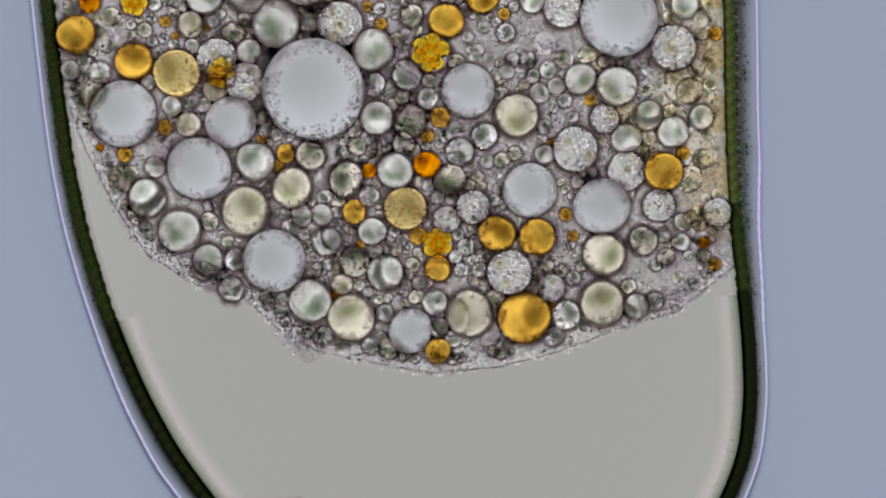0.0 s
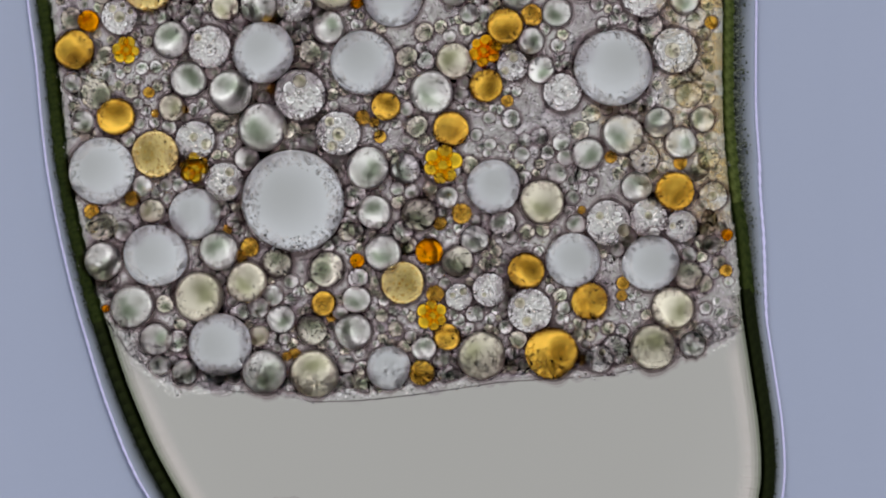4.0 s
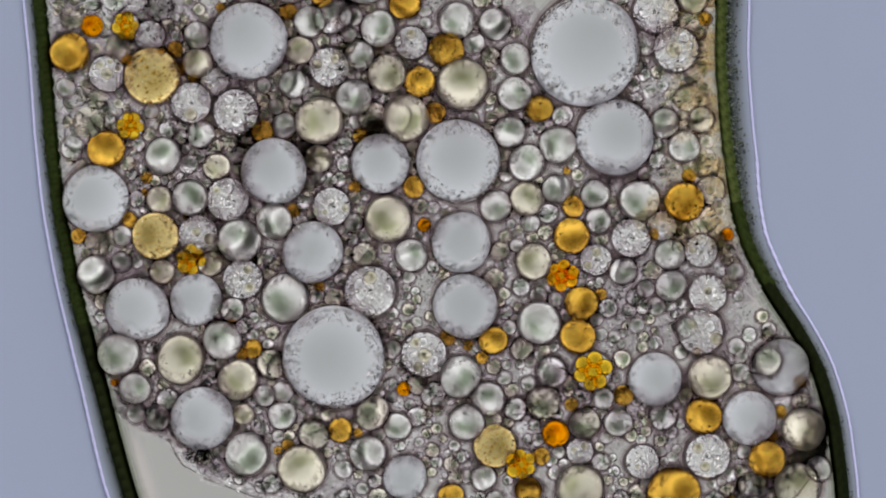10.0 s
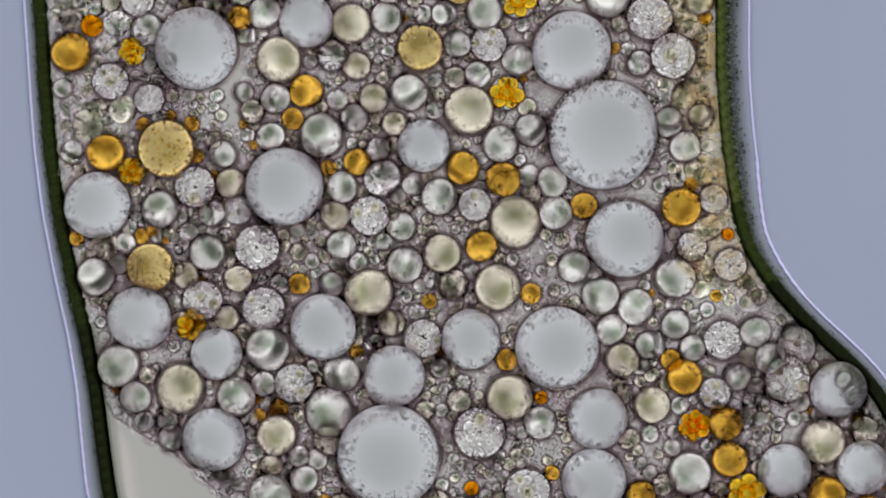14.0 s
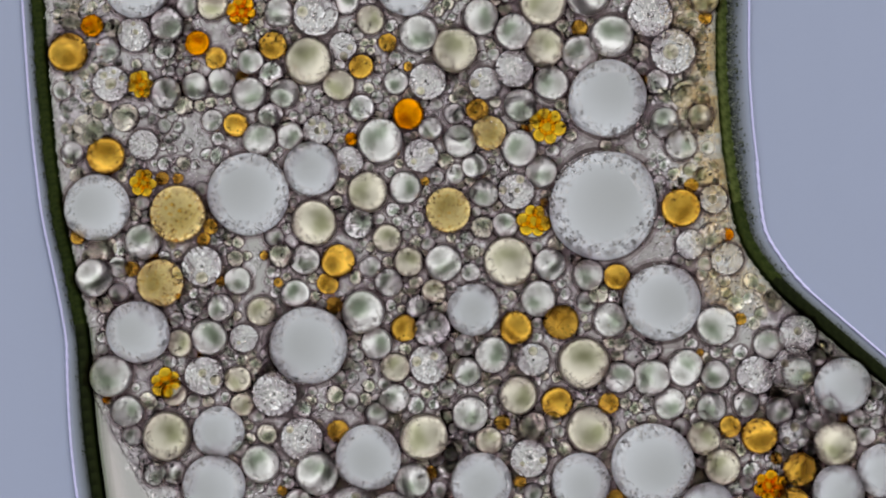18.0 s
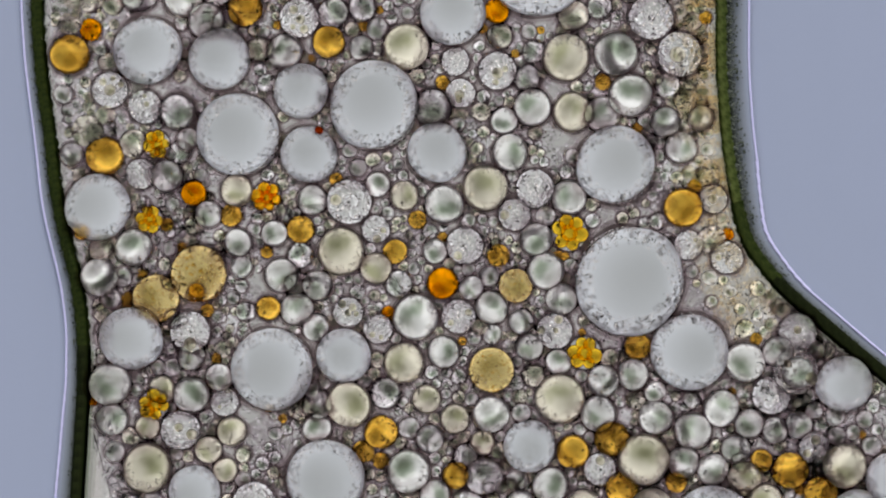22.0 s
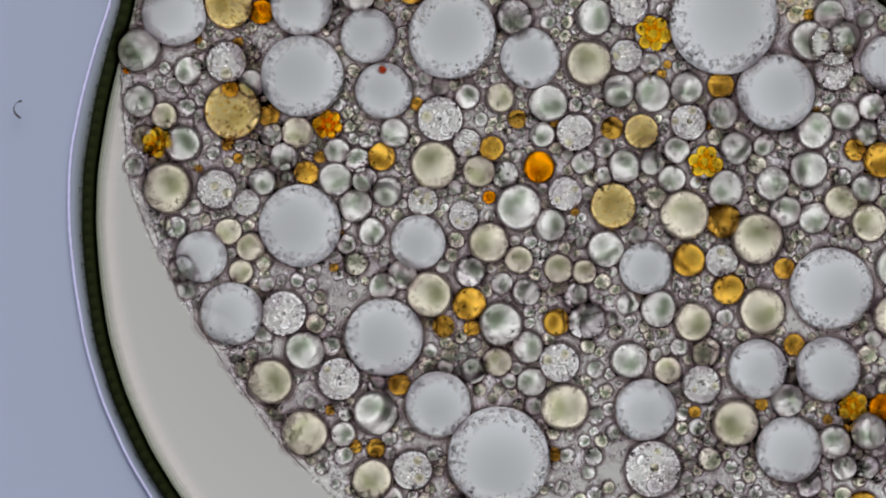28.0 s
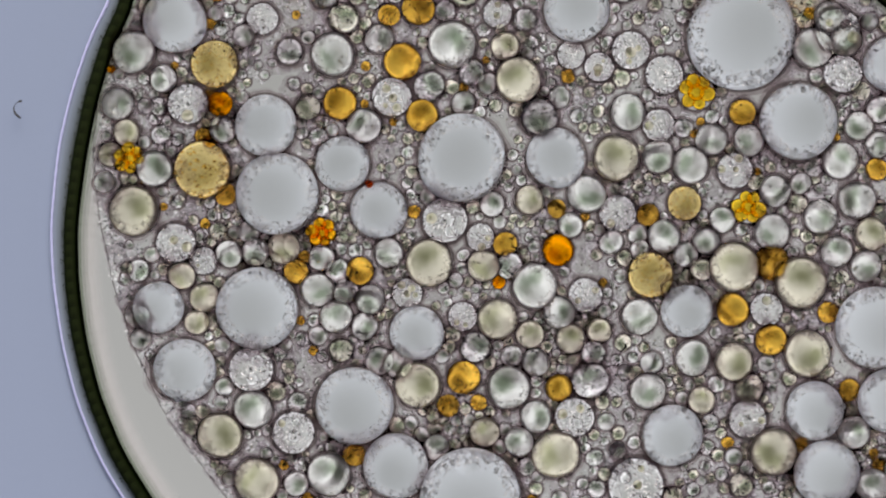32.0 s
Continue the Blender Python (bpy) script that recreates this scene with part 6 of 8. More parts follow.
go(152,(0,239,5),(2.25,229,55),(7.5,221,162),(9,223,199),(11.5,244,260),(13,240,293),(14.5,234,306),(16.5,239,310),(19,262,340),(21.25,264,379),(22.75,271,399),(25,298,443),(25.75,293,456),(27,277,466),(28.25,273,477),(32,258,523))
go(153,(0,578,-366),(6,583,-78),(8.75,612,137),(10.5,650,280),(12,690,393),(14,759,533),(16.25,845,664),(19,910,800),(22,998,948),(23.25,1045,1003),(23.5,1056,1055),(24,1077,1184),(24.5,1089,1253),(25,1085,1369),(25.5,1073,1415),(26,1067,1450),(26.5,1071,1471),(27,1080,1481),(29.75,1124,1496),(32,1153,1500))
go(154,(0,618,-582),(5.75,628,-284),(8.5,670,-89),(9.75,701,-7),(10.5,744,30),(11,761,64),(13,796,215),(14.75,837,358),(16.75,881,500),(19,938,640),(21,987,750),(23.5,1046,865),(25.5,1073,947),(28,1124,1049),(29.25,1149,1082),(32,1201,1137))
go(155,(0,534,-691),(5.75,537,-440),(9,567,-202),(11.5,593,-81),(14.75,643,182),(18.75,696,473),(22.25,760,725),(24.25,790,859),(25.5,798,931),(28,824,1049),(31,835,1148),(32,844,1181))
go(156,(0,552,-668),(5.5,556,-417),(9,588,-161),(10.75,609,-88),(12.75,639,70),(14.5,671,212),(16.5,702,353),(18.25,728,483),(21.5,794,707),(23.5,836,836),(25.5,862,945),(28,894,1064),(30.75,904,1148),(32,916,1188))
go(157,(0,583,-716),(5.75,591,-431),(9,624,-185),(11,672,-78),(13,705,80),(14.5,733,205),(18.5,792,500),(21.25,851,686),(23.25,896,810),(25,926,904),(27.75,973,1020),(28.75,987,1055),(30.5,1010,1106),(32,1036,1149))
go(158,(0,470,-581),(5.75,462,-371),(10.75,499,-90),(11.25,504,-58),(12.25,516,17),(14.75,552,221),(16.5,575,348),(18.25,603,483),(23,691,835),(24.25,707,919),(25.75,717,1007),(28,736,1127),(32,726,1257))
go(159,(0,447,-510),(5.75,437,-307),(9.5,465,-79),(10.75,467,-29),(11.5,476,18),(13,497,130),(14.75,538,270),(16.5,575,397),(19.25,586,594),(22,643,799),(24.25,670,955),(25.5,672,1031),(28,691,1167),(32,699,1307))
go(160,(0,652,-654),(5.75,663,-353),(9.5,713,-78),(9.75,732,-70),(10.25,795,-64),(10.5,820,-57),(10.75,837,-47),(11,848,-33),(13,883,100),(14.75,909,208),(16.5,937,298),(19,955,458),(21,1012,575),(22.25,1039,638),(25,1100,761),(26.5,1130,815),(28,1153,876),(29.5,1184,910),(32,1229,956))
go(161,(0,655,-705),(5.75,666,-404),(9.25,707,-143),(11,854,-87),(11.75,870,-41),(13,891,45),(14,917,107),(15,935,165),(16.5,960,237),(19,957,357),(20,963,416),(21.5,987,505),(23,1012,574),(23.75,1034,610),(25,1061,659),(26.25,1090,693),(28,1121,746),(30,1146,794),(32,1164,837))
go(162,(0,629,-729),(5.75,639,-429),(9.25,678,-166),(11.25,800,-74),(13,829,52),(14.75,860,188),(16.5,884,298),(19,906,468),(21.25,969,603),(24.25,1036,746),(25.25,1057,788),(26,1071,811),(27.5,1094,841),(29.25,1128,899),(32,1183,978))
go(163,(0,650,-217),(2.5,637,-80),(3.5,631,-20),(5.75,635,91),(7.25,661,206),(8.5,691,290),(9.25,720,345),(13,898,624),(14.5,987,740),(16,1067,833),(17,1111,890),(17.75,1138,928),(18.75,1164,963),(22,1235,1045),(22.5,1242,1058),(23,1248,1081),(23.75,1266,1143),(24,1276,1189),(24.5,1292,1259),(25,1298,1378),(25.5,1295,1428),(26,1295,1463),(26.5,1298,1483),(27.5,1312,1496),(30.75,1364,1494),(32,1395,1494))
go(164,(0,743,-455),(7.25,771,-88),(9.25,795,46),(10.25,855,90),(10.75,876,115),(13,913,239),(14.75,953,363),(16.5,997,462),(19,1069,578),(21,1134,661),(22.25,1164,701),(25,1211,776),(28.75,1268,861),(32,1321,914))
go(165,(0,835,-246),(4.25,853,-85),(5.25,861,-66),(6,861,-35),(6.5,862,-4),(7.75,868,87),(9,877,164),(9.5,887,197),(10.75,924,287),(12,953,356),(13,983,408),(14.5,1029,505),(16.5,1063,600),(17.5,1086,640),(18.5,1106,697),(19.25,1130,735),(20.75,1179,784),(22.25,1214,823),(23.5,1236,851),(25.75,1262,898),(27,1277,932),(28,1295,963),(29,1318,985),(32,1385,1034))
go(166,(0,665,-469),(7,690,-75),(8.5,709,35),(9.5,728,109),(10.75,765,200),(13,818,356),(14.75,878,496),(16.5,935,622),(19,1018,760),(23,1119,915),(24,1134,974),(25,1142,997),(28.25,1199,1111),(32,1269,1191))
go(167,(0,580,-548),(5.5,587,-278),(8.25,590,-77),(9.25,597,-11),(10.5,643,57),(14.5,741,366),(18.25,829,627),(19.5,854,705),(23,936,903),(25,967,1004),(27.75,1013,1117),(32,1058,1231))
go(168,(0,641,-527),(5.5,651,-241),(7.75,675,-80),(8.5,685,-30),(9.5,704,45),(9.75,713,62),(10.5,759,103),(11,776,136),(13,815,280),(14.5,854,405),(16.5,905,550),(19,970,690),(20.5,1015,766),(23,1088,873),(24.25,1110,924),(25,1119,942),(27.75,1176,1043),(29,1201,1076),(32,1261,1137))
go(169,(0,509,-452),(5.5,507,-233),(8,535,-86),(8.5,542,-58),(9.5,548,14),(10.25,550,55),(10.75,554,89),(12,572,184),(14,607,332),(18.25,672,627),(19,686,678),(20.25,722,753),(21.5,758,841),(23,793,943),(24.25,810,1021),(25.25,816,1077),(27.75,840,1193),(30.5,841,1281),(32,855,1326))
go(170,(0,525,-442),(5.5,525,-211),(7.25,541,-71),(8,552,-4),(9,563,68),(9.5,572,97),(10.5,593,141),(11.25,605,184),(13.25,635,327),(14.5,670,418),(16.5,734,554),(17.75,756,629),(19.25,769,719),(21,801,837),(23,849,966),(24.25,866,1045),(25.5,875,1113),(27.25,892,1198),(28,895,1230),(28.75,897,1253),(30.25,900,1286),(32,922,1326))
go(171,(0,487,-355),(6.5,486,-89),(7.5,495,-12),(8.75,504,71),(10.25,526,168),(12,557,291),(14.75,623,486),(19,719,770),(20.25,744,849),(22.5,793,973),(24,816,1066),(25.25,825,1137),(27,843,1222),(27.75,847,1255),(28.75,843,1287),(32,824,1371))
go(172,(0,356,-275),(6.5,332,-83),(7.25,331,-49),(9.25,339,66),(11,369,170),(13.25,397,279),(15.75,435,436),(17.25,448,512),(18,463,550),(18.5,472,587),(18.75,473,610),(19.25,465,657),(19.75,448,693),(20.25,434,714),(21,422,737),(23,406,796),(23.75,406,837),(25,402,920),(26,386,963),(28.25,345,1033),(32,268,1115))
go(173,(0,256,-181),(4,246,-88),(5.5,242,-69),(6,243,-59),(7.75,259,-1),(9.5,268,48),(11,262,98),(13,265,145),(14.5,265,194),(16.5,262,245),(18,255,257),(19,250,275),(21,250,303),(23,251,316),(24.75,259,347),(32,236,413))
go(174,(0,372,-245),(3.5,357,-122),(6.25,354,-84),(6.75,365,-55),(7.25,374,-18),(7.75,376,13),(9,372,80),(11,399,212),(13,415,311),(16.5,435,537),(17.5,435,581),(18.25,431,607),(19.5,423,636),(23,388,750),(25.5,365,853),(27.75,346,938),(29,320,978),(30.75,287,1018),(32,267,1051))
go(175,(0,525,-507),(5.5,526,-276),(8.5,561,-88),(9,571,-62),(9.5,575,-32),(10.5,571,15),(10.75,572,32),(13,606,209),(14.75,652,345),(17.75,711,563),(19.25,740,663),(21.75,801,824),(23.25,829,920),(24.25,841,982),(25.5,851,1050),(27.25,881,1129),(28,891,1159),(30.75,890,1241),(32,895,1275))
go(176,(0,569,-643),(5.75,575,-366),(9.75,614,-84),(10.25,621,-70),(10.75,634,-43),(14.5,706,261),(18,768,516),(21.25,837,736),(23.5,883,874),(25,897,954),(27.75,937,1062),(28.5,943,1085),(30.75,953,1143),(32,966,1174))
go(177,(0,420,-449),(5.5,409,-265),(8.75,431,-84),(10.5,444,11),(12.75,462,149),(14.75,492,297),(16.5,515,418),(18,524,520),(19,530,584),(21.75,559,741),(23,569,821),(24.25,572,899),(25,567,940),(26,572,991),(27,579,1050),(27.75,583,1085),(29.75,586,1158),(32,578,1228))
go(178,(0,1109,303),(1.75,1110,329),(3.75,1143,382),(5.5,1160,400),(6.5,1166,404),(7.25,1167,417),(7.75,1169,435),(8.25,1179,456),(8.75,1197,477),(10.25,1264,529),(11.75,1339,585),(13,1391,610),(13.75,1406,612),(14.75,1411,611),(16.5,1411,591),(21,1408,592),(23,1412,584),(25.25,1396,580),(26.75,1396,562),(29,1386,540),(32,1386,542))
go(179,(0,1069,211),(1.5,1103,219),(2.25,1122,235),(3,1136,258),(4,1139,281),(6.5,1148,305),(8,1144,338),(8.75,1144,359),(9.5,1156,385),(10.5,1185,412),(11.75,1211,425),(13,1221,432),(14.5,1224,437),(16.5,1220,440),(19,1220,430),(23,1216,436),(25,1218,442),(29,1251,490),(32,1267,510))
go(180,(0,996,17),(1.25,986,53),(2.75,983,117),(3.75,992,157),(5.25,1007,196),(6,1019,221),(8,1073,328),(9.25,1095,383),(10,1116,422),(11.25,1170,485),(13,1243,560),(14.25,1288,612),(15,1309,634),(15.75,1321,645),(16.75,1331,655),(19,1340,670),(24,1373,718),(25,1373,722),(28.5,1382,716),(32,1396,721))
go(181,(0,381,159),(1.5,364,218),(3.25,355,281),(4,345,305),(5,324,337),(5.75,320,361),(7.75,347,417),(9.75,371,462),(11.75,382,502),(12.5,389,521),(15,416,597),(16.5,440,661),(17,441,681),(18.5,425,730),(20.25,422,786),(23,388,864),(24,385,909),(25.25,372,972),(27.5,342,1055),(28.5,324,1083),(30.75,277,1128),(32,255,1159))
go(182,(0,455,-717),(6,446,-499),(11,485,-217),(12.75,520,-83),(13.25,537,-33),(13.75,545,17),(14.25,538,56),(15,522,98),(15.75,521,140),(16.5,528,190),(19.25,572,403),(21.75,606,609),(24,624,780),(25,627,851),(27.25,642,981),(28.25,647,1032),(30.25,647,1115),(32,644,1179))
go(183,(0,523,-850),(5.75,524,-607),(9,554,-373),(10.75,567,-310),(13.75,621,-78),(14.75,637,5),(17.25,663,196),(20,706,400),(21.25,727,501),(23,747,641),(24.75,780,765),(25.75,792,828),(28,823,956),(28.75,829,986),(31,840,1061),(32,851,1095))
go(184,(0,511,-746),(5.75,509,-513),(9,538,-283),(10.75,549,-222),(12.5,584,-84),(13.25,612,-19),(13.75,623,22),(15,619,115),(16,626,185),(18.5,658,380),(22,715,642),(23.5,737,752),(24.75,746,838),(25.75,751,898),(28,771,1019),(32,786,1154))
go(185,(0,553,-810),(5.75,558,-544),(12.75,655,-72),(13.5,678,-10),(14,684,33),(15.25,684,132),(18,717,333),(23.5,810,731),(24.75,829,816),(25.75,842,873),(28,880,988),(32,895,1142))
go(186,(0,663,-816),(5.75,674,-515),(9,710,-271),(10.75,856,-215),(12.75,897,-89),(14.5,925,34),(16.5,948,151),(18,968,225),(21.5,1002,392),(23.25,1018,459),(25,1023,519),(26,1030,564),(28,1061,650),(30,1094,705),(32,1137,753))
go(187,(0,557,-943),(5.75,562,-675),(9,594,-432),(10.75,617,-355),(14.25,676,-78),(15,688,-18),(17.5,716,168),(19.75,748,326),(23.5,805,617),(25,826,720),(27,849,834),(28.25,862,898),(32,893,1032))
go(188,(0,612,-953),(6,623,-641),(9.25,659,-394),(11,744,-307),(14,797,-76),(15.25,814,20),(19.75,860,302),(25.25,930,669),(28.25,994,829),(32,1052,970))
go(189,(0,632,-835),(5.75,643,-535),(9,678,-289),(11,804,-201),(12.75,836,-78),(14.75,871,76),(16.5,896,186),(17.75,916,252),(19,927,308),(21.25,958,440),(23,976,532),(24,993,587),(26,1026,684),(26.75,1040,714),(28,1060,756),(30,1100,830),(32,1127,882))
go(190,(0,707,-829),(5.75,720,-538),(9,756,-307),(10.75,895,-251),(13.5,944,-82),(14.5,957,-20),(15.25,963,21),(16.5,975,80),(19,975,198),(21.25,998,317),(23,1017,389),(24.5,1030,436),(26,1034,489),(27.5,1050,538),(28.5,1064,543),(30,1097,547),(32,1118,545))
go(191,(0,432,-680),(6,422,-469),(12.5,456,-67),(13.25,441,-2),(13.75,432,25),(14,425,33),(14.75,390,50),(15,384,57),(15.5,385,77),(16.5,399,121),(17.25,409,167),(18,418,222),(21.5,464,504),(23,491,624),(24.5,478,723),(25.25,466,767),(26.25,456,814),(28.5,448,919),(32,431,1070))
go(192,(0,436,-685),(5.75,425,-485),(12.75,474,-75),(13.75,472,6),(14.25,462,42),(14.5,451,56),(15,436,76),(15.25,435,85),(16,440,114),(16.5,443,143),(18.25,463,267),(21,505,477),(23,537,618),(24.75,534,747),(27.25,536,909),(28.25,535,969),(29.25,529,1021),(32,501,1149))
go(193,(0,441,-727),(5.75,430,-527),(13.5,475,-86),(14,469,-46),(14.25,459,-25),(14.75,426,8),(15,417,20),(15.25,414,30),(16.25,422,63),(17,430,100),(19,455,245),(23,504,565),(25,499,712),(27.5,501,877),(29,494,961),(32,469,1102))
go(194,(0,425,-755),(6,415,-546),(13.75,458,-82),(14,444,-69),(14.5,394,-52),(15,367,-36),(16.75,374,21),(17.5,380,67),(19,388,187),(20.75,400,311),(23,414,448),(25,408,622),(27.75,387,781),(29.25,356,850),(32,307,934))
go(195,(0,554,-468),(5.5,558,-216),(7.5,585,-77),(9,608,28),(10.25,644,121),(11,657,187),(12,667,264),(13,685,332),(14,711,401),(16.75,797,578),(19,848,720),(21.5,911,865),(22.25,924,906),(23,927,948),(23.25,926,992),(23.5,926,1057),(24,934,1196),(24.5,949,1270),(25,966,1384),(25.5,978,1434),(26,988,1473),(26.5,997,1497),(27,1004,1508),(28.25,1016,1511),(30.5,1027,1513),(32,1042,1521))
go(196,(0,713,-346),(4,720,-138),(6.25,711,-83),(7.5,723,21),(9,743,126),(12.75,886,428),(13.75,928,502),(15.25,993,589),(17,1049,661),(19,1106,766),(20.75,1158,825),(22.75,1215,881),(23.75,1235,938),(24.25,1243,960),(28.25,1297,1070),(32,1370,1142))
go(197,(0,991,-574),(5.75,990,-370),(11.5,1057,-85),(12.5,1071,-52),(13.5,1074,-18),(14.5,1075,2),(16.25,1074,16),(16.75,1074,26),(17.5,1077,49),(20.25,1105,133),(21.5,1113,161),(23,1117,188),(24.25,1119,222),(32,1194,370))
go(198,(0,549,-989),(5.75,554,-727),(9,584,-485),(10.75,604,-413),(15,669,-73),(19,715,215),(20.25,738,307),(23.5,795,565),(25,817,671),(27,851,778),(28.25,869,841),(32,915,988))
go(199,(0,479,-880),(6,473,-652),(9.25,502,-436),(11,513,-369),(14.75,569,-75),(15.5,578,-19),(17,588,80),(19.5,624,270),(20.75,645,370),(24,696,643),(25,711,722),(27.25,744,854),(28.25,755,907),(32,761,1060))
go(200,(0,500,-936),(6,498,-695),(9,526,-484),(11,539,-407),(15.25,601,-74),(16.5,620,11),(19.75,663,256),(23.75,724,586),(25.25,740,697),(26.75,763,785),(28.25,778,865),(29.75,787,931),(32,800,1021))
go(201,(0,451,-787),(6,441,-570),(14,507,-73),(14.5,494,-40),(15.25,467,2),(15.75,467,25),(16.5,477,53),(16.75,483,67),(17.5,496,123),(19,520,258),(22.75,570,562),(24.25,583,680),(25.25,587,752),(27.5,592,899),(28.25,591,944),(29.75,582,1019),(32,561,1119))
go(202,(0,643,-894),(5.75,654,-593),(9,690,-347),(11,831,-268),(13.75,879,-79),(15,896,10),(16.75,916,115),(20,926,306),(21.25,940,384),(23,956,476),(25.25,966,614),(28.25,1006,761),(30.25,1049,820),(32,1070,867))
go(203,(0,575,-926),(5.75,582,-645),(13.75,703,-84),(15,724,15),(17.25,752,180),(19.75,789,347),(23.5,863,618),(25,887,719),(28.5,945,898),(30.5,968,972),(32,987,1018))
go(204,(0,607,-905),(6,618,-594),(9.25,655,-348),(11,732,-258),(13.25,759,-89),(14.5,768,7),(16.5,806,149),(19,817,321),(20,831,396),(21.25,856,491),(23,892,614),(24,920,677),(25.25,949,748),(28,1010,884),(29,1026,920),(30.5,1046,965),(32,1080,1008))
go(205,(0,595,-967),(6,605,-661),(14,749,-84),(15,765,-7),(19.5,823,306),(24.75,916,680),(28.25,978,862),(30.75,1009,955),(32,1033,1003))
go(206,(0,659,-941),(5.75,671,-640),(9,707,-396),(11,861,-325),(14.75,931,-76),(15.5,943,-33),(16.75,951,29),(19.5,986,142),(21,1005,183),(23,1020,220),(24.5,1026,284),(25,1027,312),(26,1033,351),(28.5,1072,433),(30.75,1101,490),(32,1115,516))
go(207,(0,401,-670),(5.75,390,-479),(12.75,423,-77),(13.5,413,-23),(13.75,402,-9),(14.25,354,6),(14.5,335,11),(14.75,325,15),(15.25,319,26),(16.5,328,60),(17,335,84),(17.5,341,116),(19,355,230),(20.75,361,332),(21.75,366,374),(23,389,405),(23.75,405,462),(24.25,411,508),(25,402,580),(27.5,359,720),(28.25,347,746),(30.25,326,778),(32,301,818))
go(208,(0,257,-385),(10,257,-136),(13.75,256,-90),(15,240,-80),(16,241,-73),(17,243,-56),(20,252,44),(23.5,266,113),(32,232,232))
go(209,(0,420,-916),(6,410,-708),(13.5,467,-252),(15,358,-200),(18,370,-77),(19,378,-1),(20.25,397,108),(21.25,412,189),(23,438,309),(25,451,491),(27.25,450,671),(28,443,725),(28.75,435,770),(32,399,933))
go(210,(0,554,-1167),(6,560,-885),(9,590,-658),(10.75,612,-584),(17.25,707,-80),(20.5,753,155),(23,786,351),(24,794,433),(25,800,509),(25.5,805,543),(28.25,849,707),(32,890,869))
go(211,(0,450,-970),(5.75,440,-766),(11,479,-471),(14,504,-250),(15.5,459,-174),(17.75,491,-80),(19.75,513,79),(23.75,571,425),(25,578,534),(25.5,579,573),(27.5,586,718),(28.5,585,784),(29.75,582,852),(32,577,963))
go(212,(0,459,-854),(6,451,-635),(11,489,-353),(14.75,512,-79),(15.5,510,-36),(16.5,526,9),(17.25,538,56),(19.75,571,251),(24,629,614),(25,637,694),(25.75,645,744),(28,675,881),(29,674,929),(32,666,1054))
go(213,(0,567,-1097),(6,575,-805),(9,606,-576),(10.75,635,-495),(16,717,-85),(20,764,203),(24,807,521),(25.25,821,611),(27.25,862,731),(28.25,881,786),(32,944,933))
go(214,(0,603,-1089),(6,614,-779),(15.75,792,-76),(16.75,792,3),(17.5,798,57),(19,824,149),(21.5,855,303),(23,869,395),(24.25,886,480),(26,909,588),(27.75,944,688),(28.5,954,725),(32,996,869))
go(215,(0,626,-1055),(6,638,-740),(9.25,675,-493),(11,786,-416),(15.5,861,-89),(16.75,885,-4),(17.75,904,47),(20,933,130),(21.5,940,179),(23,947,221),(24.25,960,293),(25,961,341),(25.75,964,377),(28,1005,480),(29.75,1034,536),(32,1057,538))
go(216,(0,655,-1020),(5.75,666,-719),(9,702,-475),(11,854,-402),(16,932,-80),(17.25,950,-25),(19.25,975,52),(20.75,992,88),(23,1006,126),(23.75,1011,159),(32,1114,450))
go(217,(0,863,-811),(6.25,875,-564),(15.25,1013,-87),(16.75,1023,-48),(20.25,1073,61),(21.5,1086,87),(23.75,1099,127),(32,1179,296))
go(218,(0,636,-756),(5.75,647,-455),(9.25,687,-193),(10.75,804,-140),(11.75,832,-82),(12.75,848,-17),(15,878,154),(16.5,901,248),(19.25,926,420),(21,962,533),(22,981,586),(23,1000,632),(24.25,1040,688),(25,1062,716),(28.5,1132,818),(32,1205,891))
go(219,(0,534,-1038),(6,537,-772),(9,566,-549),(11,585,-467),(16,660,-73),(19.75,708,203),(23.5,757,513),(25.25,775,642),(28.25,826,813),(32,891,959))
go(220,(0,514,-1047),(5.5,513,-823),(9,542,-580),(10.75,554,-518),(16.5,636,-75),(19.75,680,163),(23.5,736,471),(25.25,752,601),(27.25,781,721),(28.5,798,791),(32,843,944))
go(221,(0,448,-814),(6,438,-599),(14.25,491,-87),(15,449,-57),(15.25,443,-47),(15.75,445,-29),(16.75,466,6),(17.25,475,33),(19.5,497,204),(23,546,490),(24,555,578),(25,557,664),(27,575,802),(28,581,867),(28.75,575,911),(32,543,1069))
go(222,(0,409,-746),(6,398,-542),(13.75,440,-78),(14,416,-69),(14.5,358,-60),(14.75,340,-55),(15,331,-50),(15.5,327,-38),(16.5,335,-9),(17.25,344,28),(19.25,355,176),(20.5,352,263),(21.25,348,308),(22.5,343,365),(24,349,436),(26.25,354,512),(27.25,365,553),(28,369,611),(28.75,357,671),(29.25,347,699),(29.75,337,717),(32,297,774))
go(223,(0,438,-854),(6,428,-641),(13.75,489,-160),(15.75,400,-87),(16.75,413,-57),(17.25,419,-32),(17.75,425,1),(19,436,97),(21.25,459,289),(24,503,508),(24.5,505,548),(25.75,494,645),(27.75,488,794),(28.5,485,840),(29.25,483,879),(32,476,1001))
go(224,(0,424,-852),(6,413,-643),(13.5,471,-186),(15,365,-131),(16.5,366,-89),(17,371,-66),(17.5,374,-31),(19.75,391,164),(21.25,409,291),(23,438,409),(24,454,505),(25,452,593),(28,432,824),(29.5,423,907),(30.75,419,968),(32,408,1029))
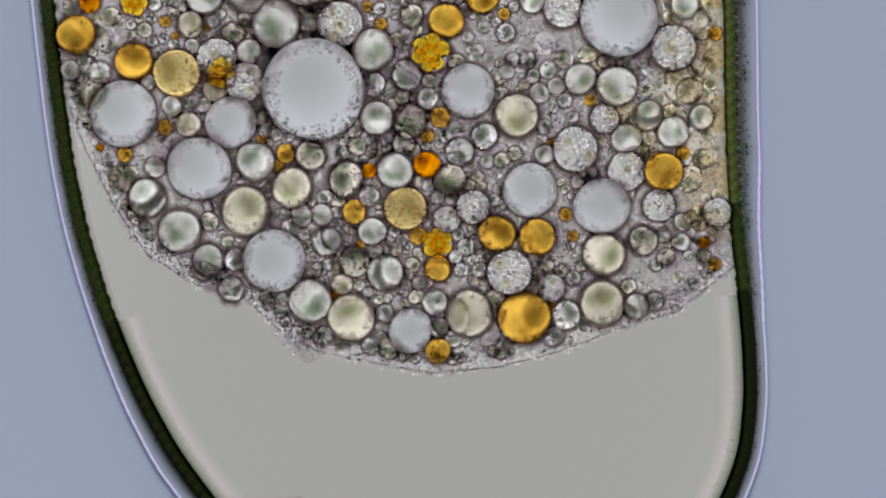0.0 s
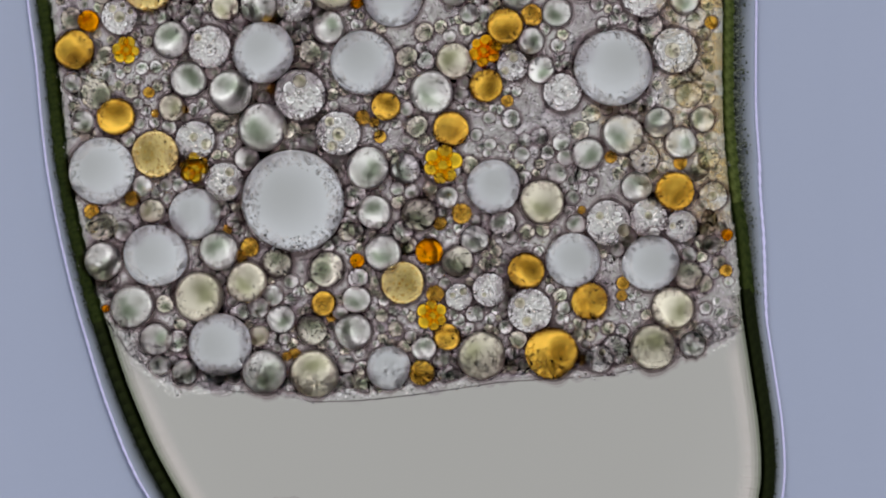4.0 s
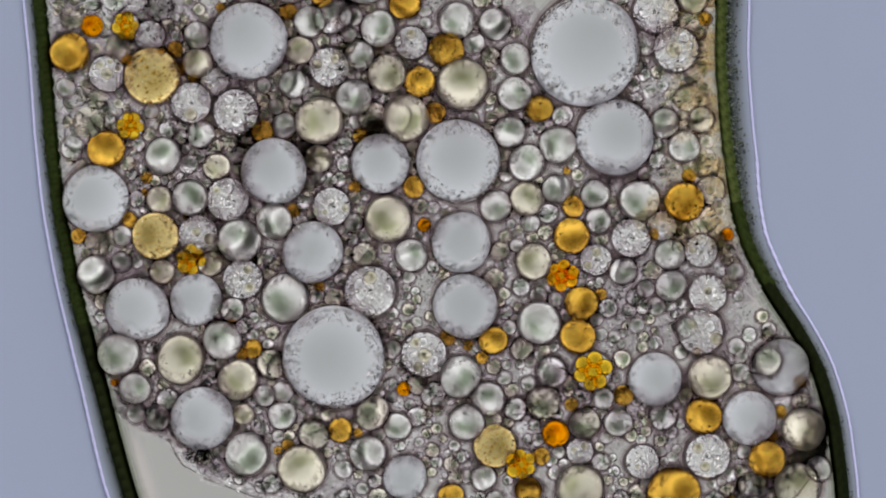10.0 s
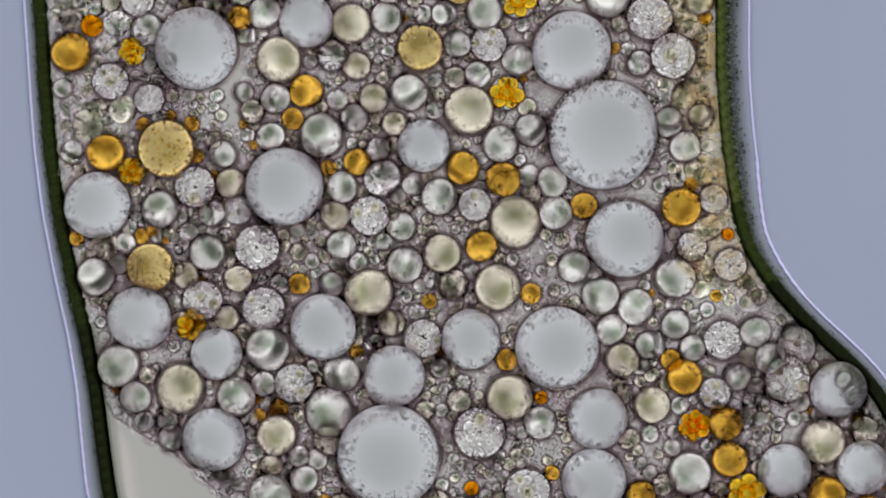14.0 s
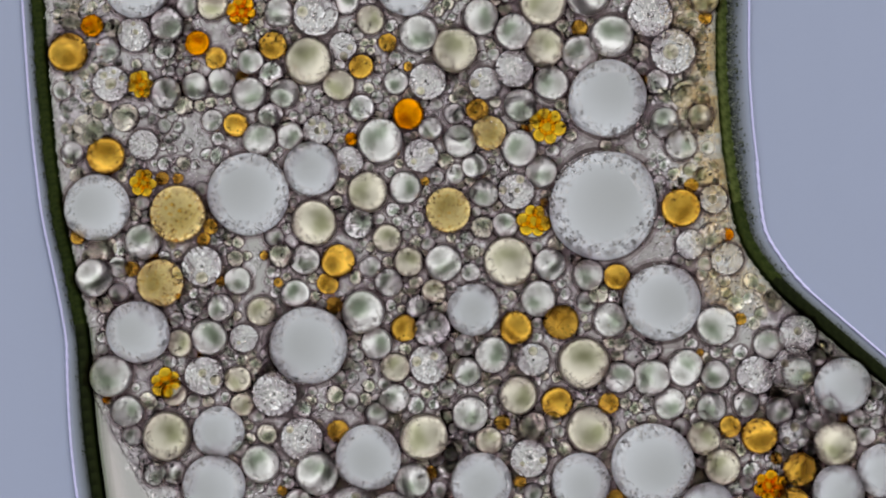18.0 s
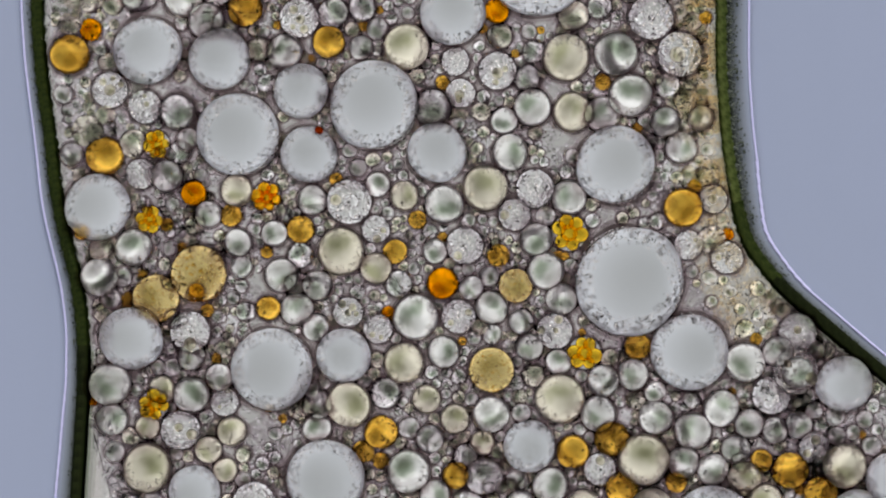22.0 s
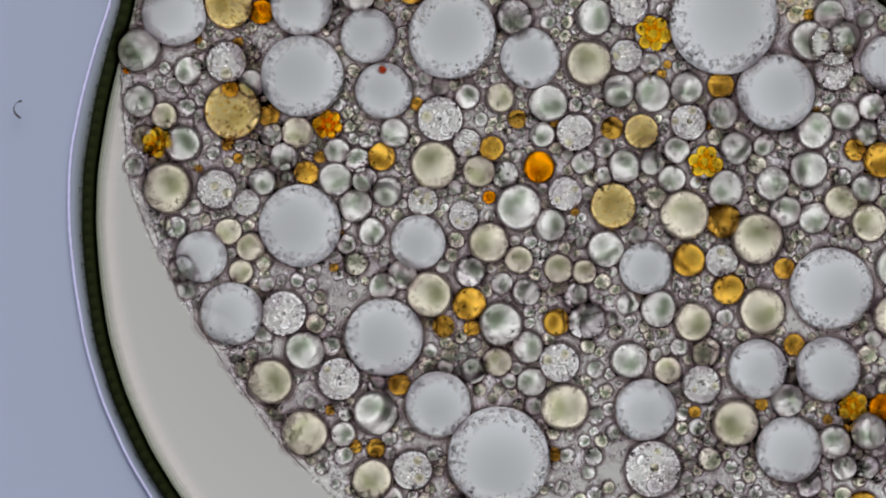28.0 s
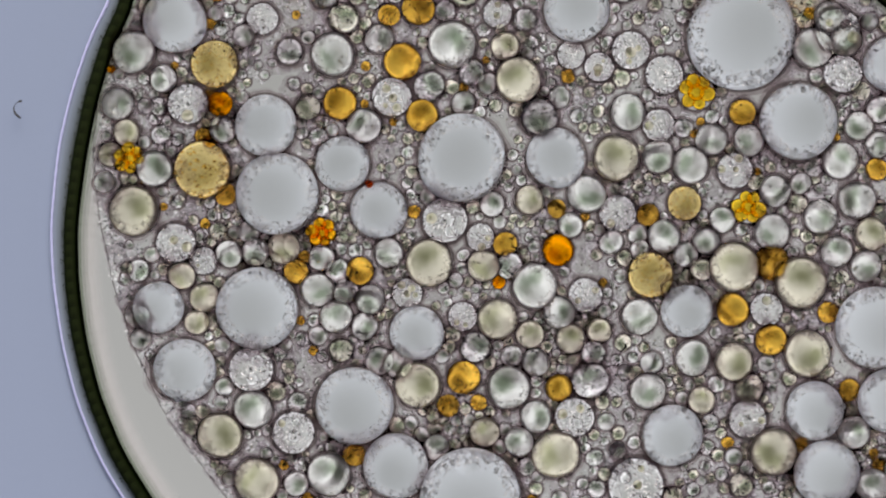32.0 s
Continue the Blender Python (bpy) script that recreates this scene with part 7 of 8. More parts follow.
go(225,(0,384,103),(1.75,354,173),(3.25,350,226),(5.25,341,287),(7.5,342,355),(9.5,352,404),(12,346,468),(15,365,566),(16.5,366,618),(18.25,361,673),(20.5,338,733),(23,313,783),(25,308,846),(26,299,871),(27.75,292,917),(32,218,1019))
go(226,(0,461,-941),(6,453,-721),(11,492,-439),(16,529,-86),(16.75,542,-53),(17.25,550,-24),(19,571,106),(20.25,589,209),(24,647,531),(25.25,659,629),(27.25,680,757),(28.25,686,816),(32,693,980))
go(227,(0,450,-888),(6,441,-672),(11,480,-390),(13.75,507,-186),(15.5,464,-90),(17,483,-41),(17.5,489,-12),(18,495,23),(19.75,517,162),(24.25,582,548),(25.5,589,650),(27,600,758),(28,604,825),(29,602,885),(30.25,597,951),(32,594,1037))
go(228,(0,248,-263),(8,240,-85),(9.75,246,-44),(11.5,248,-44),(13.75,246,-4),(15,234,6),(16.75,235,26),(17.75,238,53),(19,241,101),(20.75,255,162),(21.75,257,185),(23,261,206),(24.25,258,238),(32,226,343))
go(229,(0,612,-1126),(6,624,-814),(9.25,660,-567),(11,746,-480),(15,814,-176),(16.75,836,-88),(17.75,849,-39),(19,866,38),(21.5,887,191),(23,903,265),(25,918,397),(25.5,922,424),(26.75,944,491),(28,979,556),(28.5,995,553),(29,1000,541),(29.5,991,529),(30,981,530),(30.75,985,548),(32,1011,571))
go(230,(0,484,-1025),(6,479,-794),(9.25,509,-576),(11,519,-511),(16.75,595,-83),(17.75,610,-14),(19.25,628,98),(23.5,687,453),(25.5,703,602),(27.5,728,731),(28.5,738,789),(32,777,951))
go(231,(0,575,-1022),(6,583,-726),(9,614,-497),(10.75,648,-411),(15,721,-72),(16,736,-2),(17.75,753,126),(19.75,782,263),(24,854,588),(25.25,872,674),(26.75,901,759),(28.25,927,836),(30.25,959,912),(32,998,967))
go(232,(0,608,-859),(6,619,-547),(9.25,656,-301),(11,735,-211),(12.75,766,-78),(14.75,798,81),(19,855,360),(21.5,911,537),(23.5,955,660),(25,992,743),(28,1059,877),(30.25,1091,965),(32,1118,1040))
go(233,(0,635,-968),(5.75,646,-668),(9,681,-422),(11,811,-336),(14.5,868,-85),(16,881,15),(17.25,901,87),(19,921,167),(21.75,945,319),(25.75,977,511),(28,1018,602),(30.25,1049,672),(32,1081,722))
go(234,(0,483,-943),(6,477,-713),(9.25,507,-496),(11,517,-430),(15.5,572,-83),(17,594,13),(19,620,160),(20.25,640,261),(23.25,681,516),(24.5,694,620),(25.25,701,676),(27.25,726,801),(28.25,734,857),(32,756,1009))
go(235,(0,796,-201),(2.75,798,-78),(4,804,-17),(5.75,803,56),(6.25,808,84),(7.25,824,162),(8.5,833,260),(9.25,847,315),(9.75,865,349),(10.25,889,379),(12.5,1004,484),(14.5,1104,613),(15.25,1135,647),(17,1170,694),(19,1200,737),(22,1260,830),(23.5,1283,877),(26.5,1317,945),(28,1345,975),(29.5,1381,1012),(32,1436,1060))
go(236,(0,817,-51),(1.25,805,-2),(2.75,794,46),(4.25,805,123),(5.75,807,189),(6.25,812,218),(7.25,837,283),(8.25,868,337),(9.25,907,403),(10.5,971,505),(11.5,1025,574),(14.25,1167,731),(15,1204,766),(16,1241,788),(16.75,1261,803),(19,1287,844),(20.75,1326,876),(22.5,1363,895),(23.75,1385,923),(25,1405,945),(28,1442,985),(32,1511,1045))
go(237,(0,449,-727),(6,439,-511),(13.25,513,-80),(13.75,519,-46),(14,517,-27),(15,481,38),(15.5,481,66),(16.25,490,111),(19,527,325),(21,554,493),(22.5,559,623),(25,559,819),(26.25,561,891),(27.5,563,973),(28.25,564,1012),(30,562,1090),(32,551,1167))
go(238,(0,815,-792),(6.25,832,-528),(9,855,-362),(11,943,-269),(14.25,988,-77),(15,994,-46),(16.75,1008,9),(19.75,1050,107),(21.25,1063,138),(23,1069,163),(24,1072,198),(32,1155,396))
go(239,(0,412,-998),(6,401,-793),(13.5,456,-341),(15.25,341,-288),(17,350,-232),(19.25,361,-89),(19.75,365,-55),(21.25,382,62),(23,397,180),(23.75,401,260),(25,408,379),(26,418,456),(27.5,441,567),(28,441,600),(29,423,661),(32,377,813))
go(240,(0,448,-1051),(6,439,-836),(11,477,-553),(14,502,-333),(15.5,450,-261),(17.25,475,-201),(19,494,-75),(23,544,248),(25,554,434),(26.5,556,547),(27.75,558,635),(28.5,551,685),(32,512,879))
go(241,(0,484,-1154),(5.5,478,-949),(9.25,508,-706),(10.75,516,-655),(18.5,616,-86),(20,633,30),(23,675,273),(24.25,685,388),(25.25,689,472),(27.25,703,606),(28.5,708,684),(32,723,870))
go(242,(0,567,-1404),(6,575,-1112),(9,606,-884),(10.75,635,-802),(20.5,791,-76),(21,800,-41),(21.5,802,-7),(22.5,800,52),(23,805,77),(23.5,812,108),(25.25,825,247),(27.5,862,391),(28.5,877,445),(32,926,608))
go(243,(0,629,-1300),(5.75,639,-1000),(9.25,679,-737),(11,795,-663),(16.5,881,-280),(21.5,944,-82),(23.25,959,-3),(32,1080,341))
go(244,(0,433,-1164),(6,423,-953),(13.75,481,-474),(15,390,-428),(17.25,399,-352),(20.75,419,-83),(21.5,425,-22),(22.5,445,52),(23,451,93),(23.75,454,184),(25,458,305),(26.75,459,438),(28,458,523),(28.25,455,533),(29.5,441,540),(32,440,543))
go(245,(0,370,-966),(5.75,358,-783),(13.25,405,-368),(15.25,298,-319),(17,305,-271),(20,319,-83),(21.75,323,-14),(23,337,42),(23.5,339,71),(32,282,372))
go(246,(0,523,-1314),(5.5,523,-1085),(9,553,-837),(10.75,566,-775),(19.75,689,-88),(21,706,15),(23,729,156),(25,741,332),(25.75,749,385),(28.25,781,544),(32,822,731))
go(247,(0,456,-1183),(6,447,-965),(11.25,488,-666),(15.25,497,-378),(17.25,526,-289),(20,559,-85),(23,594,164),(24,604,262),(25,609,352),(25.75,612,409),(28.25,637,586),(32,653,794))
go(248,(0,611,-1096),(6,622,-784),(9.25,659,-537),(11,742,-449),(16.25,833,-77),(17.5,846,3),(19,859,90),(21.5,897,245),(23,910,325),(23.75,914,375),(25,911,454),(26.25,922,526),(28,957,621),(29.5,984,682),(32,1016,789))
go(249,(0,614,-892),(6,626,-578),(9.5,667,-317),(11,751,-246),(13.25,799,-80),(14.75,832,31),(16,855,106),(16.75,863,153),(18.25,866,253),(19.75,876,348),(21.75,908,488),(23,929,569),(24,951,629),(26,995,735),(28,1040,822),(29.5,1069,874),(32,1116,949))
go(250,(0,443,-779),(6,433,-565),(14,476,-81),(14.25,462,-67),(14.75,423,-45),(15,409,-35),(15.5,403,-14),(16.75,427,32),(17.5,439,76),(20.5,468,303),(23,500,491),(23.75,506,553),(25,505,656),(27,506,793),(28,503,857),(28.75,500,897),(30,493,958),(32,476,1046))
go(251,(0,430,-720),(5.75,420,-522),(13,457,-87),(13.75,440,-30),(14,429,-15),(14.5,386,1),(14.75,370,6),(15.25,363,17),(16.5,376,53),(17.25,385,94),(19.25,404,246),(20.5,412,334),(21.5,419,401),(23,431,489),(24,443,566),(25,447,645),(27.5,417,834),(28.25,405,883),(29.25,392,933),(30.25,382,973),(32,359,1035))
go(252,(0,577,-1266),(6,586,-968),(18.25,766,-85),(21.25,807,121),(23,826,230),(25,849,372),(25.75,860,418),(28,902,543),(29.5,920,610),(32,966,709))
go(253,(0,606,-1216),(6,617,-905),(17.75,829,-83),(20.25,864,51),(23,889,180),(24,899,248),(25.25,911,340),(27.25,948,456),(28.5,953,517),(29.25,960,563),(29.75,974,591),(30.25,989,612),(31,1006,638),(32,1021,679))
go(254,(0,574,-1317),(6,583,-1021),(19,771,-86),(21.25,799,65),(22.25,808,125),(23,817,165),(23.75,827,214),(25.25,835,332),(27.25,862,457),(28.25,875,512),(32,916,687))
go(255,(0,603,-1344),(6,614,-1034),(15,788,-386),(20,857,-78),(21,875,-29),(23,882,76),(24,895,138),(25.25,905,222),(27.5,947,344),(30.5,992,477),(32,1005,528))
go(256,(0,448,-1258),(6,438,-1043),(11,477,-760),(14,501,-540),(15.25,449,-478),(17.25,472,-410),(21.5,523,-83),(23,540,42),(23.75,549,123),(25,559,246),(26,567,324),(27.25,581,416),(28.25,586,484),(32,618,699))
go(257,(0,461,-1333),(5.75,452,-1126),(10.75,489,-845),(21.5,599,-88),(23,615,35),(24,627,134),(25,636,226),(26,646,302),(27.25,663,390),(28.25,671,458),(32,706,669))
go(258,(0,494,-1393),(5.5,490,-1183),(9.25,520,-934),(10.75,528,-886),(21.5,663,-75),(23,682,42),(25,703,218),(25.75,710,270),(28.25,745,427),(32,786,614))
go(259,(0,448,-1177),(6,439,-962),(11,477,-679),(14,502,-458),(15.25,453,-395),(17.25,476,-326),(20.5,515,-80),(23,540,126),(23.75,546,208),(25,555,331),(26,563,409),(27.25,576,496),(28.25,580,559),(30.5,597,679),(32,600,762))
go(260,(0,411,-1116),(6,400,-911),(13.5,454,-460),(14.75,350,-419),(15.75,338,-395),(17.25,349,-338),(21,374,-79),(21.75,381,-33),(23,396,65),(23.75,401,147),(25,402,252),(25.75,402,298),(27.5,404,421),(28,402,452),(29,391,500),(32,371,624))
go(261,(0,473,-1233),(5.5,466,-1033),(10.75,503,-740),(20,615,-74),(23,650,174),(24.75,664,335),(25.5,668,393),(28.25,697,573),(32,726,772))
go(262,(0,481,-763),(5.75,475,-548),(9.25,505,-318),(11,515,-251),(13.25,558,-89),(14,576,-27),(15.25,584,79),(17.5,610,249),(19.75,644,412),(23,680,661),(24,689,743),(25,692,819),(28.25,727,982),(31,722,1105),(32,725,1149))
go(263,(0,510,-600),(5.5,508,-380),(9,537,-138),(10.5,546,-88),(11.25,555,-43),(14.5,605,219),(18,655,473),(22,724,757),(24.25,758,905),(25.5,767,975),(28,794,1091),(32,811,1219))
go(264,(0,455,-951),(6,447,-733),(11.25,488,-434),(15,498,-161),(16.75,514,-88),(17.5,524,-49),(19,543,64),(24,622,485),(25.5,631,604),(28.25,643,789),(32,639,964))
go(265,(0,452,-1006),(6,443,-790),(11,482,-507),(13.75,510,-303),(15.25,479,-211),(18.25,531,-78),(22,565,232),(23,580,318),(24,591,405),(25,590,489),(28,583,714),(30,574,824),(32,560,915))
go(266,(0,315,-202),(3.75,302,-89),(5.25,304,-68),(6.25,304,-41),(7.25,318,10),(8.75,338,112),(9.25,340,144),(10,340,183),(11.25,339,233),(12.75,340,286),(15.5,356,385),(18.5,359,486),(20.25,354,533),(23,332,622),(24,323,658),(25,298,684),(26.5,300,690),(28,308,700),(29.25,291,723),(32,240,774))
go(267,(0,638,954),(1.75,624,954),(3.5,628,954),(6,662,954),(7.5,700,954),(8.25,724,954),(9.25,769,954),(13.25,1000,954),(14,1037,954),(14.75,1065,959),(15.25,1084,975),(16.75,1142,1048),(17.75,1167,1084),(22.75,1253,1201),(23,1256,1211),(23.75,1261,1258),(25.25,1262,1308),(27,1283,1360),(28.25,1304,1387),(30.75,1336,1408),(32,1367,1425))
go(268,(0,516,946),(2,508,946),(5.75,515,946),(8.75,566,946),(10,601,946),(12,666,946),(14,741,946),(16,828,946),(17.75,888,947),(20.5,964,1091),(23,1023,1208),(23.75,1037,1249),(27,1065,1384),(27.75,1063,1411),(28.25,1058,1423),(30.25,1039,1437),(32,1031,1448))
go(269,(0,454,941),(2.25,408,940),(6,369,936),(11.25,398,936),(15,437,938),(17.25,474,937),(18.5,485,939),(18.75,487,946),(20.75,495,1040),(23,480,1134),(24,480,1185),(25,472,1239),(27.25,461,1328),(28,446,1354),(29.75,405,1398),(32,361,1439))
go(270,(0,765,938),(1.75,765,938),(3.5,783,938),(5.75,793,938),(6.25,799,938),(7,821,938),(7.75,850,938),(8.5,891,939),(9.25,939,943),(10.75,1039,964),(11.75,1119,953),(12.5,1169,943),(13.5,1223,939),(14.75,1280,941),(16,1318,971),(17,1339,988),(21.75,1402,1053),(23.75,1413,1080),(24.75,1435,1093),(27,1472,1136),(28,1491,1149),(31.25,1564,1208),(32,1585,1227))
go(271,(0,462,-768),(6,454,-547),(13.75,539,-84),(14.25,544,-46),(15.25,536,33),(16.75,547,138),(19.5,583,350),(22.25,620,574),(24,640,708),(25,647,779),(27.5,654,919),(28.5,654,970),(30,649,1033),(32,627,1108))
go(272,(0,569,-888),(5.75,575,-611),(13.25,676,-86),(14.75,700,42),(16.75,727,190),(19.75,773,396),(23,828,633),(24.5,852,735),(25.75,869,810),(28.25,909,946),(32,941,1111))
go(273,(0,411,904),(2.25,363,905),(5.75,316,913),(14.75,327,914),(17.75,321,915),(20,294,917),(21.5,297,911),(23.25,283,947),(25.25,270,1029),(27.5,246,1089),(32,156,1189))
go(274,(0,620,-983),(6,632,-669),(9.25,669,-422),(11,768,-340),(14.5,816,-79),(15.25,814,-28),(16,819,19),(18.5,868,180),(21,900,327),(22.75,921,419),(24.25,951,499),(26,975,592),(28.25,1018,700),(30,1043,756),(32,1071,812))
go(275,(0,502,-811),(5.75,499,-583),(13.75,576,-79),(17,608,173),(19.75,651,375),(24,717,707),(25,732,776),(27.25,764,902),(28.25,774,951),(32,789,1089))
go(276,(0,623,908),(2.25,621,908),(5.75,634,908),(8.75,681,908),(10,723,909),(13.75,885,915),(14.75,921,906),(15.5,965,906),(16.5,1044,924),(17,1080,924),(17.5,1099,916),(18,1100,912),(19,1099,954),(22.5,1177,1063),(23,1188,1091),(23.75,1201,1165),(26.75,1234,1269),(28,1252,1304),(31.25,1305,1358),(32,1322,1374))
go(277,(0,439,-1172),(6,429,-960),(13.75,490,-478),(15.25,405,-417),(17,419,-363),(21,471,-81),(21.25,474,-68),(22.5,474,-65),(23,480,-39),(23.5,489,80),(23.75,493,144),(24,496,165),(26,497,320),(27.75,501,444),(29.75,505,558),(32,496,687))
go(278,(0,487,-472),(5.5,482,-265),(8.25,498,-80),(9.5,508,6),(10.5,516,36),(11,523,63),(14.75,587,351),(15.5,587,395),(16.5,576,438),(17,578,469),(18,592,540),(19.75,626,641),(21.5,663,777),(23,693,885),(24.75,711,998),(28,741,1170),(32,753,1301))
go(279,(0,511,-1321),(5.5,510,-1099),(9,539,-857),(10.75,550,-796),(20.5,674,-78),(20.75,679,-59),(21.75,707,-47),(22.5,716,-48),(23,716,-27),(23.5,715,91),(23.75,717,157),(24,718,203),(25,729,287),(26,740,356),(28,766,478),(32,800,671))
go(280,(0,557,-1247),(6,564,-963),(9,594,-736),(10.75,617,-660),(18.25,722,-84),(19,732,-34),(20,744,-42),(21.25,735,-61),(22.5,759,-51),(23,756,-18),(23.5,760,109),(24,777,243),(24.5,797,312),(24.75,804,370),(25,809,412),(28,850,585),(32,896,761))
go(281,(0,756,292),(1,750,338),(2,750,372),(3,758,412),(4.5,760,458),(6,765,515),(7,822,608),(8,852,657),(9,912,695),(10,983,767),(11,1058,833),(12,1133,877),(14,1190,960),(17,1270,1060),(20,1335,1130),(22.5,1375,1175),(24,1400,1235),(25,1415,1265),(28,1466,1309),(30,1490,1335),(32,1520,1360))
go(282,(0,392,130),(3,362,258),(6,325,370),(7,330,400),(8,338,422),(9,337,440),(10,340,460),(11,348,490),(12,360,512),(14,340,575),(17,310,665),(19,283,685),(22.5,273,720),(24,263,745),(25,252,794),(28,186,842),(30,154,854),(32,136,869))
go(283,(0,1245,430),(1,1273,425),(2,1277,420),(3,1284,417),(6,1286,415),(14,1287,415),(23,1287,415),(32,1290,418))
go(284,(0,178,262),(3,182,468),(6,200,655),(9,203,675),(14,207,690),(17,195,705),(19,183,710),(22.5,165,712),(24,161,710),(25,152,714),(28,131,714),(30,114,711),(32,104,712))
go(285,(0,430,-1350),(14,440,-700),(20,470,-330),(22.5,480,-190),(24,490,40),(25,495,180),(28,500,505),(30,506,649),(32,508,772))
go(286,(0,430,1050),(14,470,1010),(19,455,1000),(22.5,440,1050),(24,423,1120),(25,410,1174),(28,386,1264),(30,346,1309),(32,297,1359))

TIMES = np.arange(0, 32.01, 0.5)
GUIDE = np.array([[[np.interp(t, [q[0] for q in ROWS[i]], [q[c] for q in ROWS[i]]) for c in (1, 2)] for t in TIMES]
                  for i in range(len(things))])
RADIUS = np.array([th[1] for th in things])
SPEED = np.diff(GUIDE, axis=1)


# along the upper walls the cell's edge stands still
STILL = np.array([(1258.0, y) for y in range(-120, 440, 40)] + [(112 + 0.12 * max(0, y), y) for y in range(-120, 560, 40)])


def drift(points, k0):
    """Paths, at TIMES, of points that lie at their places at TIMES[k0]."""
    path = np.zeros((len(points), len(TIMES), 2))
    path[:, k0] = points
    for k, step in [(k, 1) for k in range(k0, len(TIMES) - 1)] + [(k, -1) for k in range(k0, 0, -1)]:
        j = k if step > 0 else k - 1
        d = ((path[:, k][:, None] - GUIDE[None, :, k]) ** 2).sum(2)
        e = ((path[:, k][:, None] - STILL[None]) ** 2).sum(2)
        hold = 1.5 * np.exp(-e / (2 * 34 ** 2)).sum(1)
        w = np.exp(-d / (2 * 60 ** 2)) + 0.01 * np.exp(-d / (2 * 200 ** 2)) + 1e-9
        v = (w @ SPEED[:, j]) / (w.sum(1) + hold)[:, None]
        path[:, k + step] = path[:, k] + step * v
    return path


def inside(x, y, poly):
    """Whether points lie in a polygon."""
    hit = np.zeros(len(x), bool)
    j = len(poly) - 1
    for i in range(len(poly)):
        (xi, yi), (xj, yj) = poly[i], poly[j]
        if yi != yj:
            hit ^= ((yi > y) != (yj > y)) & (x < (xj - xi) * (y - yi) / (yj - yi) + xi)
        j = i
    return hit


def stage_at(t):
    s = np.array(STAGE)
    return np.interp(t, s[:, 0], s[:, 1]), np.interp(t, s[:, 0], s[:, 2])


SHIFT = np.array([stage_at(t) for t in TIMES])


def in_view(p):
    q = p + SHIFT[None]
    return (q[..., 0] > -40) & (q[..., 0] < 1608) & (q[..., 1] > -40) & (q[..., 1] < 922)


def resampled(points, n):
    p = np.array(points, float)
    q = np.concatenate([[0], np.cumsum(np.hypot(*np.diff(p, axis=0).T))])
    u = np.linspace(0, q[-1], n)
    return np.stack([np.interp(u, q, p[:, c]) for c in (0, 1)], 1)


def over_time(lines, n):
    """A line given at a few times, as n points at all TIMES."""
    ts = sorted(lines)
    known = np.array([resampled(lines[t], n) for t in ts])
    return np.array([[[np.interp(t, ts, known[:, i, c]) for c in (0, 1)] for i in range(n)] for t in TIMES])


def line_at(lines, t):
    """A line given at a few times, at any time."""
    ts = sorted(lines)
    b = min(max(1, int(np.searchsorted(ts, t))), len(ts) - 1)
    f = (t - ts[b - 1]) / (ts[b] - ts[b - 1])
    return (1 - f) * resampled(lines[ts[b - 1]], 80) + f * resampled(lines[ts[b]], 80)


FILL_TIMES = sorted(LEFT)
FRONTS = over_time(FRONT, 90)
BODY = np.concatenate([
    over_time({t: [(x + 11, y) for x, y in line_at(LEFT, t) if y < FRONT[t][0][1]] + [(FRONT[t][0][0], FRONT[t][0][1])] for t in FRONT}, 40), FRONTS[:, 1:-1],
    over_time({t: [(FRONT[t][-1][0], FRONT[t][-1][1])] + [(x - 11, y) for x, y in line_at(RIGHT, t) if y < FRONT[t][-1][1]][::-1] for t in FRONT}, 40)], axis=1)


def depth_in(points, k):
    """How deep points lie inside the body's outline at TIMES[k] (negative outside), and the way inwards."""
    ring = BODY[k]
    a, b = ring[:-1], ring[1:]
    ab = b - a
    f = np.clip(((points[:, None] - a[None]) * ab[None]).sum(2) / ((ab ** 2).sum(1) + 1e-6)[None], 0, 1)
    off = points[:, None] - (a[None] + f[..., None] * ab[None])
    d = np.hypot(off[..., 0], off[..., 1])
    m = d.argmin(1)
    pick = np.arange(len(points))
    d, off = d[pick, m], off[pick, m]
    side = np.where(inside(points[:, 0], points[:, 1], ring), 1.0, -1.0)
    return side * d, off / (d[:, None] + 1e-6) * side[:, None]


def held_in(p, r):
    """Paths pushed back inside the body's outline."""
    move = np.zeros_like(p)
    view = in_view(p)
    for k in range(0, len(TIMES), 2):
        a = np.where(view[:, k])[0]
        if len(a):
            d, way = depth_in(p[a, k], k)
            move[a, k] = np.clip(r[a] + 12 - d, 0, 150)[:, None] * way
    move[:, 1:-1:2] = (move[:, 0:-2:2] + move[:, 2::2]) / 2
    return p + eased(move)


def eased(move):
    w = np.exp(-0.5 * (np.arange(-5, 6) / 2.0) ** 2)
    pad = np.pad(move, ((0, 0), (5, 5), (0, 0)), mode="edge")
    return sum(v * pad[:, i:i + len(TIMES)] for i, v in enumerate(w / w.sum()))


def strays(p):
    """The share of its time in view that each path lies outside the droplet-filled body."""
    out, seen = np.zeros(len(p)), np.zeros(len(p))
    view = in_view(p)
    for k in range(0, len(TIMES), 2):
        out += ~inside(p[:, k, 0], p[:, k, 1], BODY[k]) & view[:, k]
        seen += view[:, k]
    return out / np.maximum(seen, 1)


